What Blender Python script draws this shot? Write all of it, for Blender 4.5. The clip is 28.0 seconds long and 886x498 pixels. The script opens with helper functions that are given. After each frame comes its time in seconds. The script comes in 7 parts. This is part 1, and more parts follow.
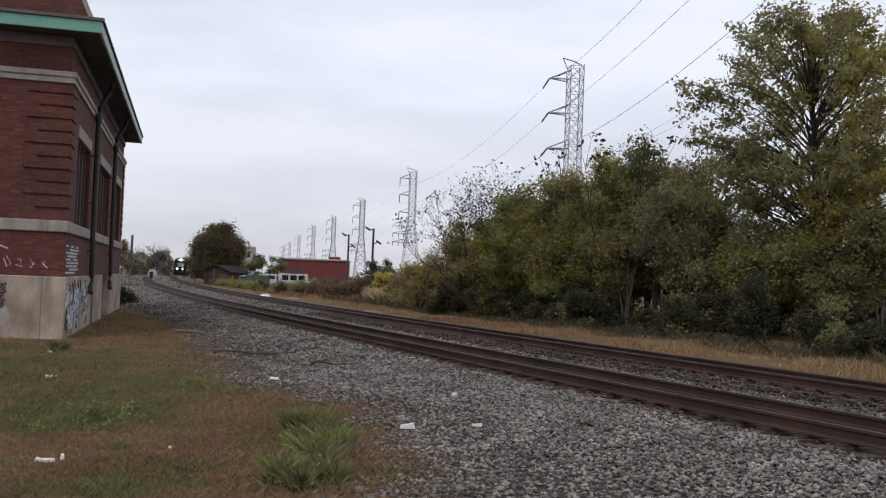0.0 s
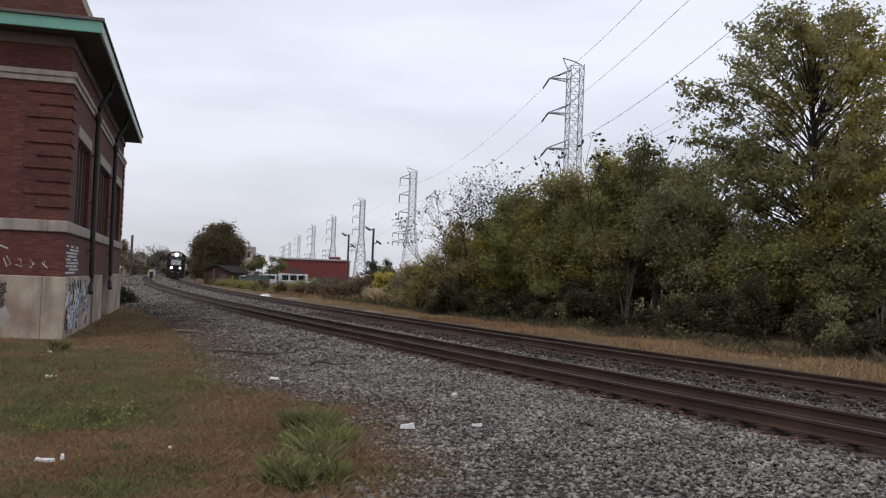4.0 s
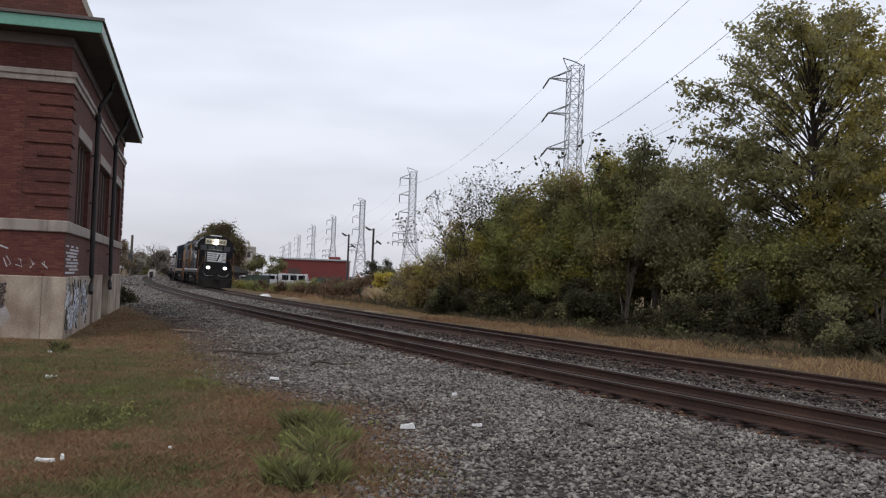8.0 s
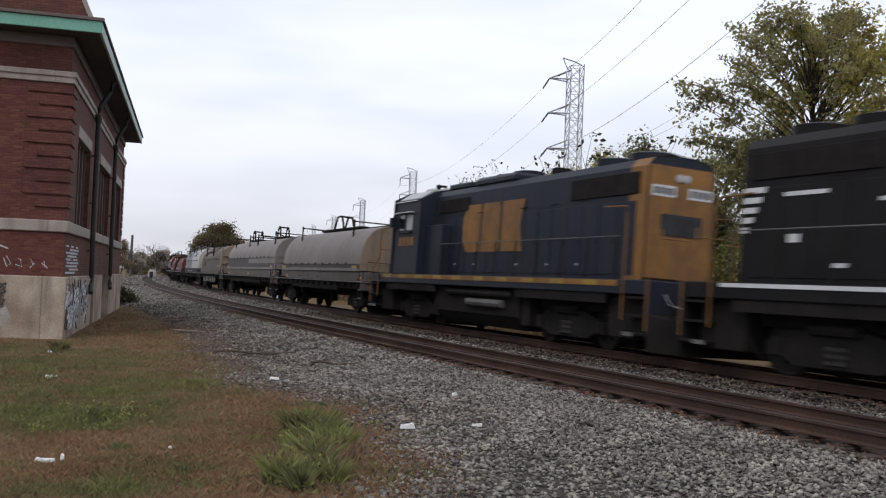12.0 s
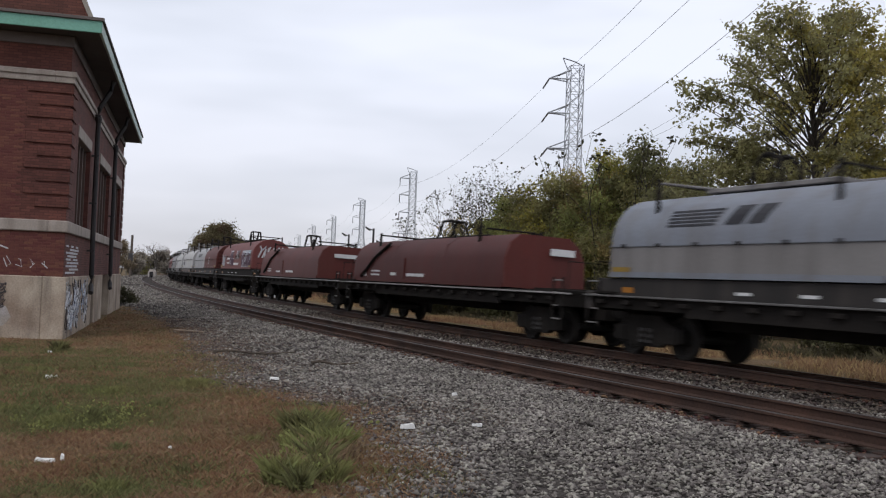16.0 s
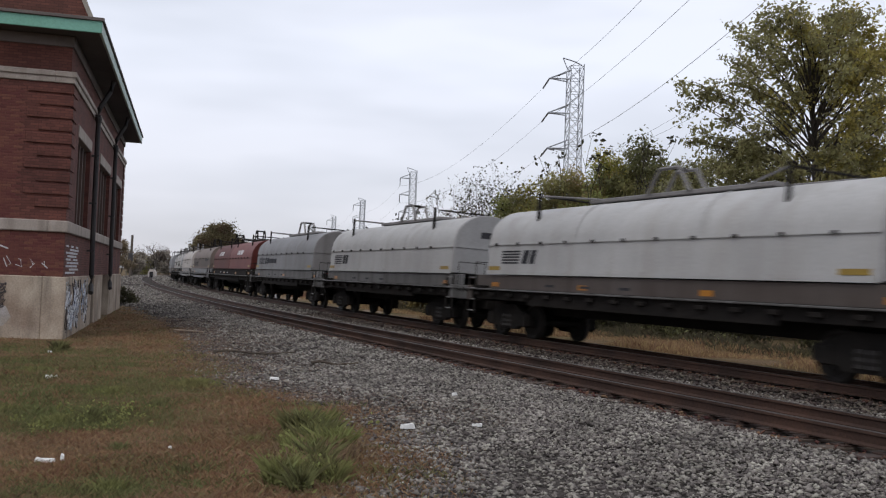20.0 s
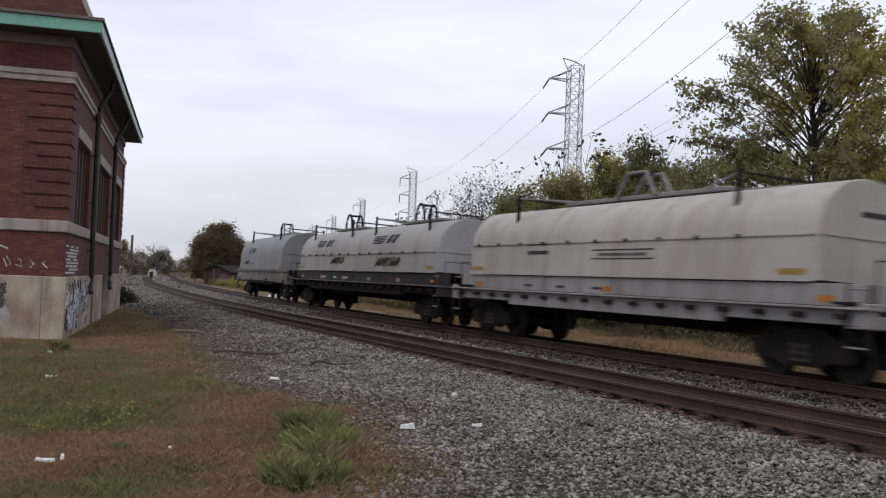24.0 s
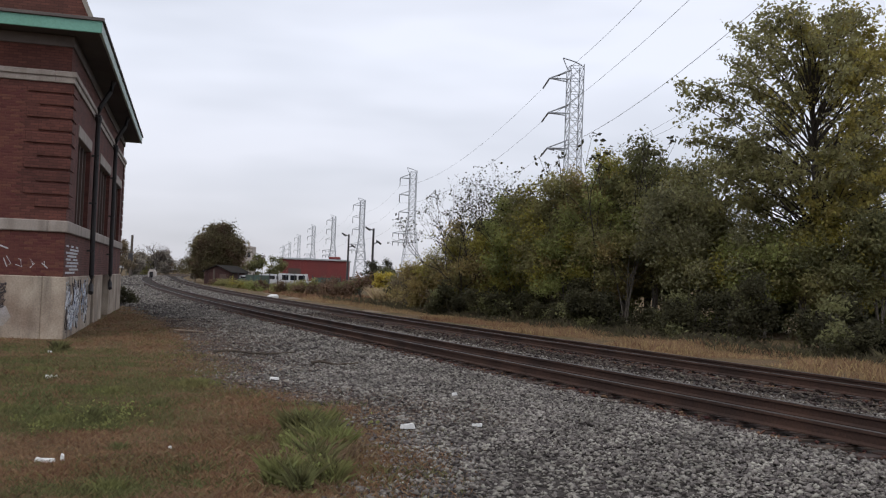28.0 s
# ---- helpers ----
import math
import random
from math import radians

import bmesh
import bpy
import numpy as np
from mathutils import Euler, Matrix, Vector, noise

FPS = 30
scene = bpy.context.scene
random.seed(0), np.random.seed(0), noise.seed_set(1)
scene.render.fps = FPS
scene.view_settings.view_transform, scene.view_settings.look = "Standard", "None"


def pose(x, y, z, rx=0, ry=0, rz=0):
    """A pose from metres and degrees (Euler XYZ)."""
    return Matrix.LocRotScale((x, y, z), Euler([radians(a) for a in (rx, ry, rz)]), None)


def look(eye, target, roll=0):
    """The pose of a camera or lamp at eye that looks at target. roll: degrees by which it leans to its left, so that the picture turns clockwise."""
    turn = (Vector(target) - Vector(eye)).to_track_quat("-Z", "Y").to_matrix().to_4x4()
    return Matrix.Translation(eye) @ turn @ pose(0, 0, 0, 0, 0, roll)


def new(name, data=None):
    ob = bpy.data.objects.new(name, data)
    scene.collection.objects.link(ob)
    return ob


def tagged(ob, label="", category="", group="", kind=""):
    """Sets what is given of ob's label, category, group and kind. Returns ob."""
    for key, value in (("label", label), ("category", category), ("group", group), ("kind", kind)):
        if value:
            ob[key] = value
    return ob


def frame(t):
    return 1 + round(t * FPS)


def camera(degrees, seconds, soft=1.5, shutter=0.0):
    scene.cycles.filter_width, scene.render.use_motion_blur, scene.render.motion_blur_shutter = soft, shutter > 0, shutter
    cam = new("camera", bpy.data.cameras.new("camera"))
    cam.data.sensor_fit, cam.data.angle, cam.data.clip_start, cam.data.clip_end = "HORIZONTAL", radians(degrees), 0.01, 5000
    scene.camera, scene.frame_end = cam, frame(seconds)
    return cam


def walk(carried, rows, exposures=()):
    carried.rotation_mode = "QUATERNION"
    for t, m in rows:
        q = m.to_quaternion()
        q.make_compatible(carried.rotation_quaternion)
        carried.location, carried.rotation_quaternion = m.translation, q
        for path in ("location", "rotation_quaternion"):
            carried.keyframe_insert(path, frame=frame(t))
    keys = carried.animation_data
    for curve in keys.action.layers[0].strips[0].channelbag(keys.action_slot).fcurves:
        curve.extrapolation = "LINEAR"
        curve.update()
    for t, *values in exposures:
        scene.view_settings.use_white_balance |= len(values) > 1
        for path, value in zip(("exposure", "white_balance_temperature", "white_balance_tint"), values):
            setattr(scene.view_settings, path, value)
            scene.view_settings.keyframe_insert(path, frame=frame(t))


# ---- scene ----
# Camera: on a stand beside the line, fixed.
EYE = (0.0, 0.0, 1.5207)
cam = camera(50.322, 28.0, soft=1.2, shutter=0.3)
AIM = look(EYE, (0.0, math.cos(radians(1.863)), 1.5207 + math.sin(radians(1.863))), 2.184)
walk(cam, [(0.0, AIM), (28.0, AIM)], exposures=[(0.0, 0.03), (10.8, 0.03), (11.8, 0.2), (12.5, 0.2), (14.5, 0.08), (20.0, 0.06), (24.0, 0.1), (26.0, 0.05), (28.0, 0.03)])

# ---- overcast sky ----
world = bpy.data.worlds.new("overcast")
scene.world = world
world.use_nodes = True
wn, wl = world.node_tree.nodes, world.node_tree.links
wn.clear()
w_out, w_bg = wn.new("ShaderNodeOutputWorld"), wn.new("ShaderNodeBackground")
w_sky = wn.new("ShaderNodeTexSky")
w_sky.sky_type, w_sky.sun_disc = "NISHITA", False
w_sky.sun_elevation, w_sky.sun_rotation = radians(48), radians(200)
w_coord, w_map, w_noise = wn.new("ShaderNodeTexCoord"), wn.new("ShaderNodeMapping"), wn.new("ShaderNodeTexNoise")
w_map.inputs["Scale"].default_value = (1.6, 1.6, 7.0)
w_map.inputs["Location"].default_value = (0.55, 0.0, 0.2)
w_noise.inputs["Scale"].default_value, w_noise.inputs["Detail"].default_value, w_noise.inputs["Roughness"].default_value = 1.5, 3.0, 0.5
w_ramp = wn.new("ShaderNodeValToRGB")
w_ramp.color_ramp.elements[0].position, w_ramp.color_ramp.elements[0].color = 0.30, (0.575, 0.605, 0.68, 1)
w_ramp.color_ramp.elements[1].position, w_ramp.color_ramp.elements[1].color = 0.62, (0.775, 0.80, 0.895, 1)
w_scale, w_add = wn.new("ShaderNodeVectorMath"), wn.new("ShaderNodeVectorMath")
w_scale.operation, w_add.operation = "SCALE", "ADD"
w_scale.inputs["Scale"].default_value = 0.012
wl.new(w_coord.outputs["Generated"], w_map.inputs["Vector"])
wl.new(w_map.outputs["Vector"], w_noise.inputs["Vector"])
wl.new(w_noise.outputs["Fac"], w_ramp.inputs["Fac"])
wl.new(w_sky.outputs["Color"], w_scale.inputs[0])
wl.new(w_scale.outputs["Vector"], w_add.inputs[0])
wl.new(w_ramp.outputs["Color"], w_add.inputs[1])
w_sep, w_rise, w_low = wn.new("ShaderNodeSeparateXYZ"), wn.new("ShaderNodeMapRange"), wn.new("ShaderNodeMix")
w_rise.inputs["From Min"].default_value, w_rise.inputs["From Max"].default_value = 0.0, 0.22
w_low.data_type, w_low.blend_type = "RGBA", "MULTIPLY"
w_low.inputs["Factor"].default_value = 1.0
w_haze = wn.new("ShaderNodeValToRGB")
w_haze.color_ramp.elements[0].color, w_haze.color_ramp.elements[1].color = (0.83, 0.80, 0.79, 1), (1.0, 1.0, 1.0, 1)
wl.new(w_coord.outputs["Generated"], w_sep.inputs[0])
wl.new(w_sep.outputs["Z"], w_rise.inputs["Value"])
wl.new(w_rise.outputs["Result"], w_haze.inputs["Fac"])
wl.new(w_add.outputs["Vector"], w_low.inputs[6])
wl.new(w_haze.outputs["Color"], w_low.inputs[7])
wl.new(w_low.outputs[2], w_bg.inputs["Color"])
w_bg.inputs["Strength"].default_value = 1.06
wl.new(w_bg.outputs["Background"], w_out.inputs["Surface"])
sun = new("sun", bpy.data.lights.new("sun", "SUN"))
sun.data.energy, sun.data.angle, sun.data.color = 0.85, radians(25), (1.0, 0.97, 0.93)
sun.matrix_world = look((-20, -50, 70), (0, 0, 0))

# ---- materials ----


def rgba(c):
    return (c[0], c[1], c[2], 1.0)


def mat(name, c1, c2=None, rough=0.75, metal=0.0, scale=2.0, fine=40.0, vary=0.25, bump=0.3, depth=0.01, streak=None, spread=(0.35, 0.65), spec=0.4, island=0.0, random_ob=0.0):
    """A surface with two colours in large patches, fine grain, relief and, where given, streaks that run down it."""
    m = bpy.data.materials.new(name)
    m.use_nodes = True
    n, l = m.node_tree.nodes, m.node_tree.links
    b = n["Principled BSDF"]
    b.inputs["Roughness"].default_value, b.inputs["Metallic"].default_value, b.inputs["Specular IOR Level"].default_value = rough, metal, spec
    c2 = c2 or tuple(v * 0.7 for v in c1)
    tc = n.new("ShaderNodeTexCoord")
    big, small = n.new("ShaderNodeTexNoise"), n.new("ShaderNodeTexNoise")
    big.inputs["Scale"].default_value, big.inputs["Detail"].default_value = scale, 6.0
    small.inputs["Scale"].default_value, small.inputs["Detail"].default_value = fine, 4.0
    l.new(tc.outputs["Object"], big.inputs["Vector"])
    l.new(tc.outputs["Object"], small.inputs["Vector"])
    ramp = n.new("ShaderNodeValToRGB")
    ramp.color_ramp.elements[0].position, ramp.color_ramp.elements[0].color = spread[0], rgba(c1)
    ramp.color_ramp.elements[1].position, ramp.color_ramp.elements[1].color = spread[1], rgba(c2)
    l.new(big.outputs["Fac"], ramp.inputs["Fac"])
    col = ramp.outputs["Color"]
    if streak:
        mp, sn, sr, mx = n.new("ShaderNodeMapping"), n.new("ShaderNodeTexNoise"), n.new("ShaderNodeMapRange"), n.new("ShaderNodeMix")
        mp.inputs["Scale"].default_value = (1.0, 1.0, 0.12)
        sn.inputs["Scale"].default_value, sn.inputs["Detail"].default_value = streak[2], 5.0
        sr.inputs["From Min"].default_value, sr.inputs["From Max"].default_value, sr.inputs["To Max"].default_value = 0.45, 0.75, streak[1]
        mx.data_type = "RGBA"
        mx.inputs["B"].default_value = rgba((0, 0, 0))
        l.new(tc.outputs["Object"], mp.inputs["Vector"])
        l.new(mp.outputs["Vector"], sn.inputs["Vector"])
        l.new(sn.outputs["Fac"], sr.inputs["Value"])
        l.new(sr.outputs["Result"], mx.inputs["Factor"])
        l.new(col, mx.inputs[6])
        mx.inputs[7].default_value = rgba(streak[0])
        col = mx.outputs[2]
    hsv, rng = n.new("ShaderNodeHueSaturation"), n.new("ShaderNodeMapRange")
    rng.inputs["To Min"].default_value, rng.inputs["To Max"].default_value = 1.0 - vary, 1.0 + vary
    rng.inputs["From Min"].default_value, rng.inputs["From Max"].default_value = 0.25, 0.75
    l.new(small.outputs["Fac"], rng.inputs["Value"])
    l.new(col, hsv.inputs["Color"])
    val = rng.outputs["Result"]
    if island or random_ob:
        if island:
            src = n.new("ShaderNodeNewGeometry").outputs["Random Per Island"]
        else:
            src = n.new("ShaderNodeObjectInfo").outputs["Random"]
        amount = island or random_ob
        r2, mul = n.new("ShaderNodeMapRange"), n.new("ShaderNodeMath")
        r2.inputs["To Min"].default_value, r2.inputs["To Max"].default_value = 1.0 - amount, 1.0 + amount
        mul.operation = "MULTIPLY"
        l.new(src, r2.inputs["Value"])
        l.new(val, mul.inputs[0])
        l.new(r2.outputs["Result"], mul.inputs[1])
        val = mul.outputs[0]
        hue = n.new("ShaderNodeMapRange")
        hue.inputs["To Min"].default_value, hue.inputs["To Max"].default_value = 0.5 - amount * 0.07, 0.5 + amount * 0.05
        l.new(src, hue.inputs["Value"])
        l.new(hue.outputs["Result"], hsv.inputs["Hue"])
    l.new(val, hsv.inputs["Value"])
    l.new(hsv.outputs["Color"], b.inputs["Base Color"])
    if bump:
        bm_ = n.new("ShaderNodeBump")
        bm_.inputs["Strength"].default_value, bm_.inputs["Distance"].default_value = bump, depth
        l.new(small.outputs["Fac"], bm_.inputs["Height"])
        l.new(bm_.outputs["Normal"], b.inputs["Normal"])
    return m


def glow(name, c, strength):
    m = bpy.data.materials.new(name)
    m.use_nodes = True
    b = m.node_tree.nodes["Principled BSDF"]
    b.inputs["Base Color"].default_value = rgba(c)
    b.inputs["Emission Color"].default_value, b.inputs["Emission Strength"].default_value = rgba(c), strength
    return m


def glass(name, c, rough=0.08):
    m = bpy.data.materials.new(name)
    m.use_nodes = True
    b = m.node_tree.nodes["Principled BSDF"]
    b.inputs["Base Color"].default_value, b.inputs["Roughness"].default_value, b.inputs["Specular IOR Level"].default_value = rgba(c), rough, 0.6
    return m


def brick_mat(name, c1, c2, mortar, along=(1.0, 1.0), size=(0.203, 0.067), bump=0.5, random_ob=0.0):
    m = mat(name, c1, c2, 0.9, 0.0, 0.9, 60.0, 0.15, 0.0, random_ob=random_ob)
    n, l = m.node_tree.nodes, m.node_tree.links
    b = n["Principled BSDF"]
    tc, sep, comb, add = n.new("ShaderNodeTexCoord"), n.new("ShaderNodeSeparateXYZ"), n.new("ShaderNodeCombineXYZ"), n.new("ShaderNodeMath")
    br = n.new("ShaderNodeTexBrick")
    br.inputs["Scale"].default_value = 1.0
    br.inputs["Brick Width"].default_value, br.inputs["Row Height"].default_value = size
    br.inputs["Mortar Size"].default_value, br.inputs["Mortar Smooth"].default_value = 0.006, 0.3
    br.inputs["Color1"].default_value, br.inputs["Color2"].default_value, br.inputs["Mortar"].default_value = (0.75, 0.75, 0.75, 1), (1.15, 1.15, 1.15, 1), rgba(mortar)
    l.new(tc.outputs["Object"], sep.inputs[0])
    l.new(sep.outputs["X"], add.inputs[0])
    l.new(sep.outputs["Y"], add.inputs[1])
    l.new(add.outputs[0], comb.inputs["X"])
    l.new(sep.outputs["Z"], comb.inputs["Y"])
    l.new(comb.outputs[0], br.inputs["Vector"])
    old = b.inputs["Base Color"].links[0].from_socket
    mul = n.new("ShaderNodeMix")
    mul.data_type, mul.blend_type = "RGBA", "MULTIPLY"
    mul.inputs["Factor"].default_value = 1.0
    l.new(old, mul.inputs[6])
    l.new(br.outputs["Color"], mul.inputs[7])
    l.new(mul.outputs[2], b.inputs["Base Color"])
    bp = n.new("ShaderNodeBump")
    bp.invert = True
    bp.inputs["Strength"].default_value, bp.inputs["Distance"].default_value = bump, 0.01
    l.new(br.outputs["Fac"], bp.inputs["Height"])
    l.new(bp.outputs["Normal"], b.inputs["Normal"])
    return m


# bed coloured darker than its stones, as painted shade in the gaps
M_BALLAST = mat("ballast_bed", (0.062, 0.054, 0.048), (0.038, 0.033, 0.030), 0.95, 0, 0.5, 9.0, 0.7, 1.0, 0.08, spec=0.05)
M_STONE = mat("ballast_stone", (0.228, 0.205, 0.182), (0.131, 0.117, 0.103), 0.85, 0, 1.2, 60.0, 0.3, 0.3, 0.004, island=0.66, spec=0.2)
M_RUSTSTONE = mat("rust_stained_stone", (0.125, 0.066, 0.046), (0.075, 0.043, 0.033), 0.95, 0, 1.2, 60.0, 0.25, 0.3, 0.004, island=0.55, spec=0.1)
M_TRACKDIRT = mat("oily_track_dirt", (0.050, 0.040, 0.035), (0.032, 0.026, 0.023), 0.95, 0, 0.8, 18.0, 0.5, 0.8, 0.03, spec=0.1)
M_SOIL = mat("grassy_soil", (0.155, 0.104, 0.064), (0.105, 0.082, 0.042), 0.95, 0, 0.55, 35.0, 0.5, 0.9, 0.03, spec=0.05)
M_DRY = mat("dry_grass", (0.275, 0.165, 0.098), (0.205, 0.122, 0.068), 0.85, 0, 0.8, 30.0, 0.2, 0, island=0.3, spec=0.1)
M_GREEN = mat("green_grass", (0.130, 0.142, 0.056), (0.145, 0.132, 0.058), 0.8, 0, 0.8, 30.0, 0.2, 0, island=0.35, spec=0.15)
M_STRAW = mat("straw", (0.235, 0.162, 0.092), (0.18, 0.122, 0.068), 0.85, 0, 0.8, 30.0, 0.2, 0, island=0.3)
M_GOLD = mat("golden_grass", (0.34, 0.235, 0.12), (0.24, 0.16, 0.08), 0.85, 0, 0.5, 30.0, 0.2, 0, island=0.35)
M_RAIL = mat("rail_rust", (0.082, 0.044, 0.031), (0.045, 0.027, 0.021), 0.8, 0.3, 1.0, 30.0, 0.3, 0.2, 0.002)
M_RAILTOP = mat("rail_polished_top", (0.095, 0.08, 0.07), (0.06, 0.05, 0.045), 0.5, 0.8, 1.0, 30.0, 0.2, 0.0)
M_TIE = mat("creosoted_tie", (0.040, 0.030, 0.025), (0.06, 0.038, 0.028), 0.9, 0, 2.0, 25.0, 0.35, 0.6, 0.01, random_ob=0.3)
M_BRICK = brick_mat("red_brick", (0.135, 0.048, 0.036), (0.092, 0.034, 0.027), (0.5, 0.55, 0.55))
M_BRICK_PIECE = mat("red_brick_piece", (0.135, 0.048, 0.036), (0.092, 0.034, 0.027), 0.9, 0, 2.0, 50.0, 0.2, 0.4, 0.004, random_ob=0.22)
M_LIME = mat("weathered_limestone", (0.36, 0.31, 0.27), (0.28, 0.24, 0.21), 0.85, 0, 1.5, 30.0, 0.15, 0.3, 0.005, streak=((0.16, 0.13, 0.11), 0.6, 3.0))
M_CONCRETE = mat("stained_concrete", (0.45, 0.375, 0.295), (0.25, 0.185, 0.14), 0.9, 0, 1.1, 25.0, 0.2, 0.5, 0.012, streak=((0.10, 0.085, 0.07), 0.75, 2.6))
M_MINT = mat("faded_pale_green_fascia", (0.42, 0.50, 0.46), (0.34, 0.44, 0.40), 0.6, 0, 1.0, 25.0, 0.12, 0.1)
M_FRIEZE = mat("dirty_frieze_paint", (0.15, 0.125, 0.115), (0.11, 0.092, 0.085), 0.85, 0, 1.5, 30.0, 0.15, 0.2)
M_COPPER = mat("green_copper_fascia", (0.15, 0.34, 0.26), (0.17, 0.38, 0.30), 0.6, 0, 1.0, 25.0, 0.12, 0.1)
M_SOFFIT = mat("dark_painted_soffit", (0.10, 0.092, 0.09), (0.075, 0.07, 0.068), 0.8, 0, 1.0, 20.0, 0.2, 0.1)
M_PIPE = mat("black_downpipe", (0.025, 0.024, 0.025), (0.04, 0.035, 0.034), 0.6, 0.2, 2.0, 30.0, 0.3, 0.1)
M_PANE = glass("dark_window_glass", (0.012, 0.014, 0.018))
M_FRAMEWOOD = mat("brown_window_frame", (0.09, 0.055, 0.045), (0.065, 0.045, 0.038), 0.7, 0, 2.0, 30.0, 0.2, 0.1)
M_WHITEPAINT = mat("white_paint_marks", (0.55, 0.55, 0.56), (0.45, 0.45, 0.47), 0.8, 0, 3.0, 30.0, 0.15, 0)
M_BLUEPAINT = mat("bluegrey_spray_paint", (0.30, 0.36, 0.47), (0.42, 0.44, 0.48), 0.8, 0, 3.0, 30.0, 0.15, 0)
M_DARKPAINT = mat("dark_spray_paint", (0.05, 0.045, 0.045), (0.08, 0.06, 0.06), 0.8, 0, 3.0, 30.0, 0.15, 0)
M_BARK = mat("grey_brown_bark", (0.065, 0.052, 0.042), (0.045, 0.038, 0.032), 0.95, 0, 3.0, 40.0, 0.3, 0.6, 0.02)
M_PALEBARK = mat("pale_grey_bark", (0.15, 0.13, 0.11), (0.09, 0.078, 0.066), 0.95, 0, 3.0, 40.0, 0.3, 0.6)
# pylon steel, lightened in its base colour for the haze before it
M_STEEL = mat("galvanised_lattice_steel", (0.40, 0.42, 0.45), (0.30, 0.32, 0.35), 0.6, 0.2, 0.3, 5.0, 0.1, 0)
M_CABLE = mat("overhead_cable", (0.20, 0.21, 0.22), (0.17, 0.18, 0.19), 0.6, 0.3, 0.5, 5.0, 0.1, 0)
M_INSUL = mat("dark_insulator", (0.05, 0.05, 0.055), (0.04, 0.04, 0.045), 0.4, 0, 1.0, 5.0, 0.1, 0)
M_LITTER = mat("white_litter", (0.75, 0.74, 0.72), (0.65, 0.64, 0.62), 0.7, 0, 6.0, 40.0, 0.1, 0.2)
M_PALEWOOD = mat("pale_weathered_wood", (0.28, 0.21, 0.15), (0.2, 0.15, 0.11), 0.9, 0, 3.0, 40.0, 0.2, 0.3)
M_STICK = mat("dead_wood", (0.06, 0.045, 0.035), (0.09, 0.07, 0.05), 0.95, 0, 4.0, 40.0, 0.3, 0.4)

# ---- mesh building ----


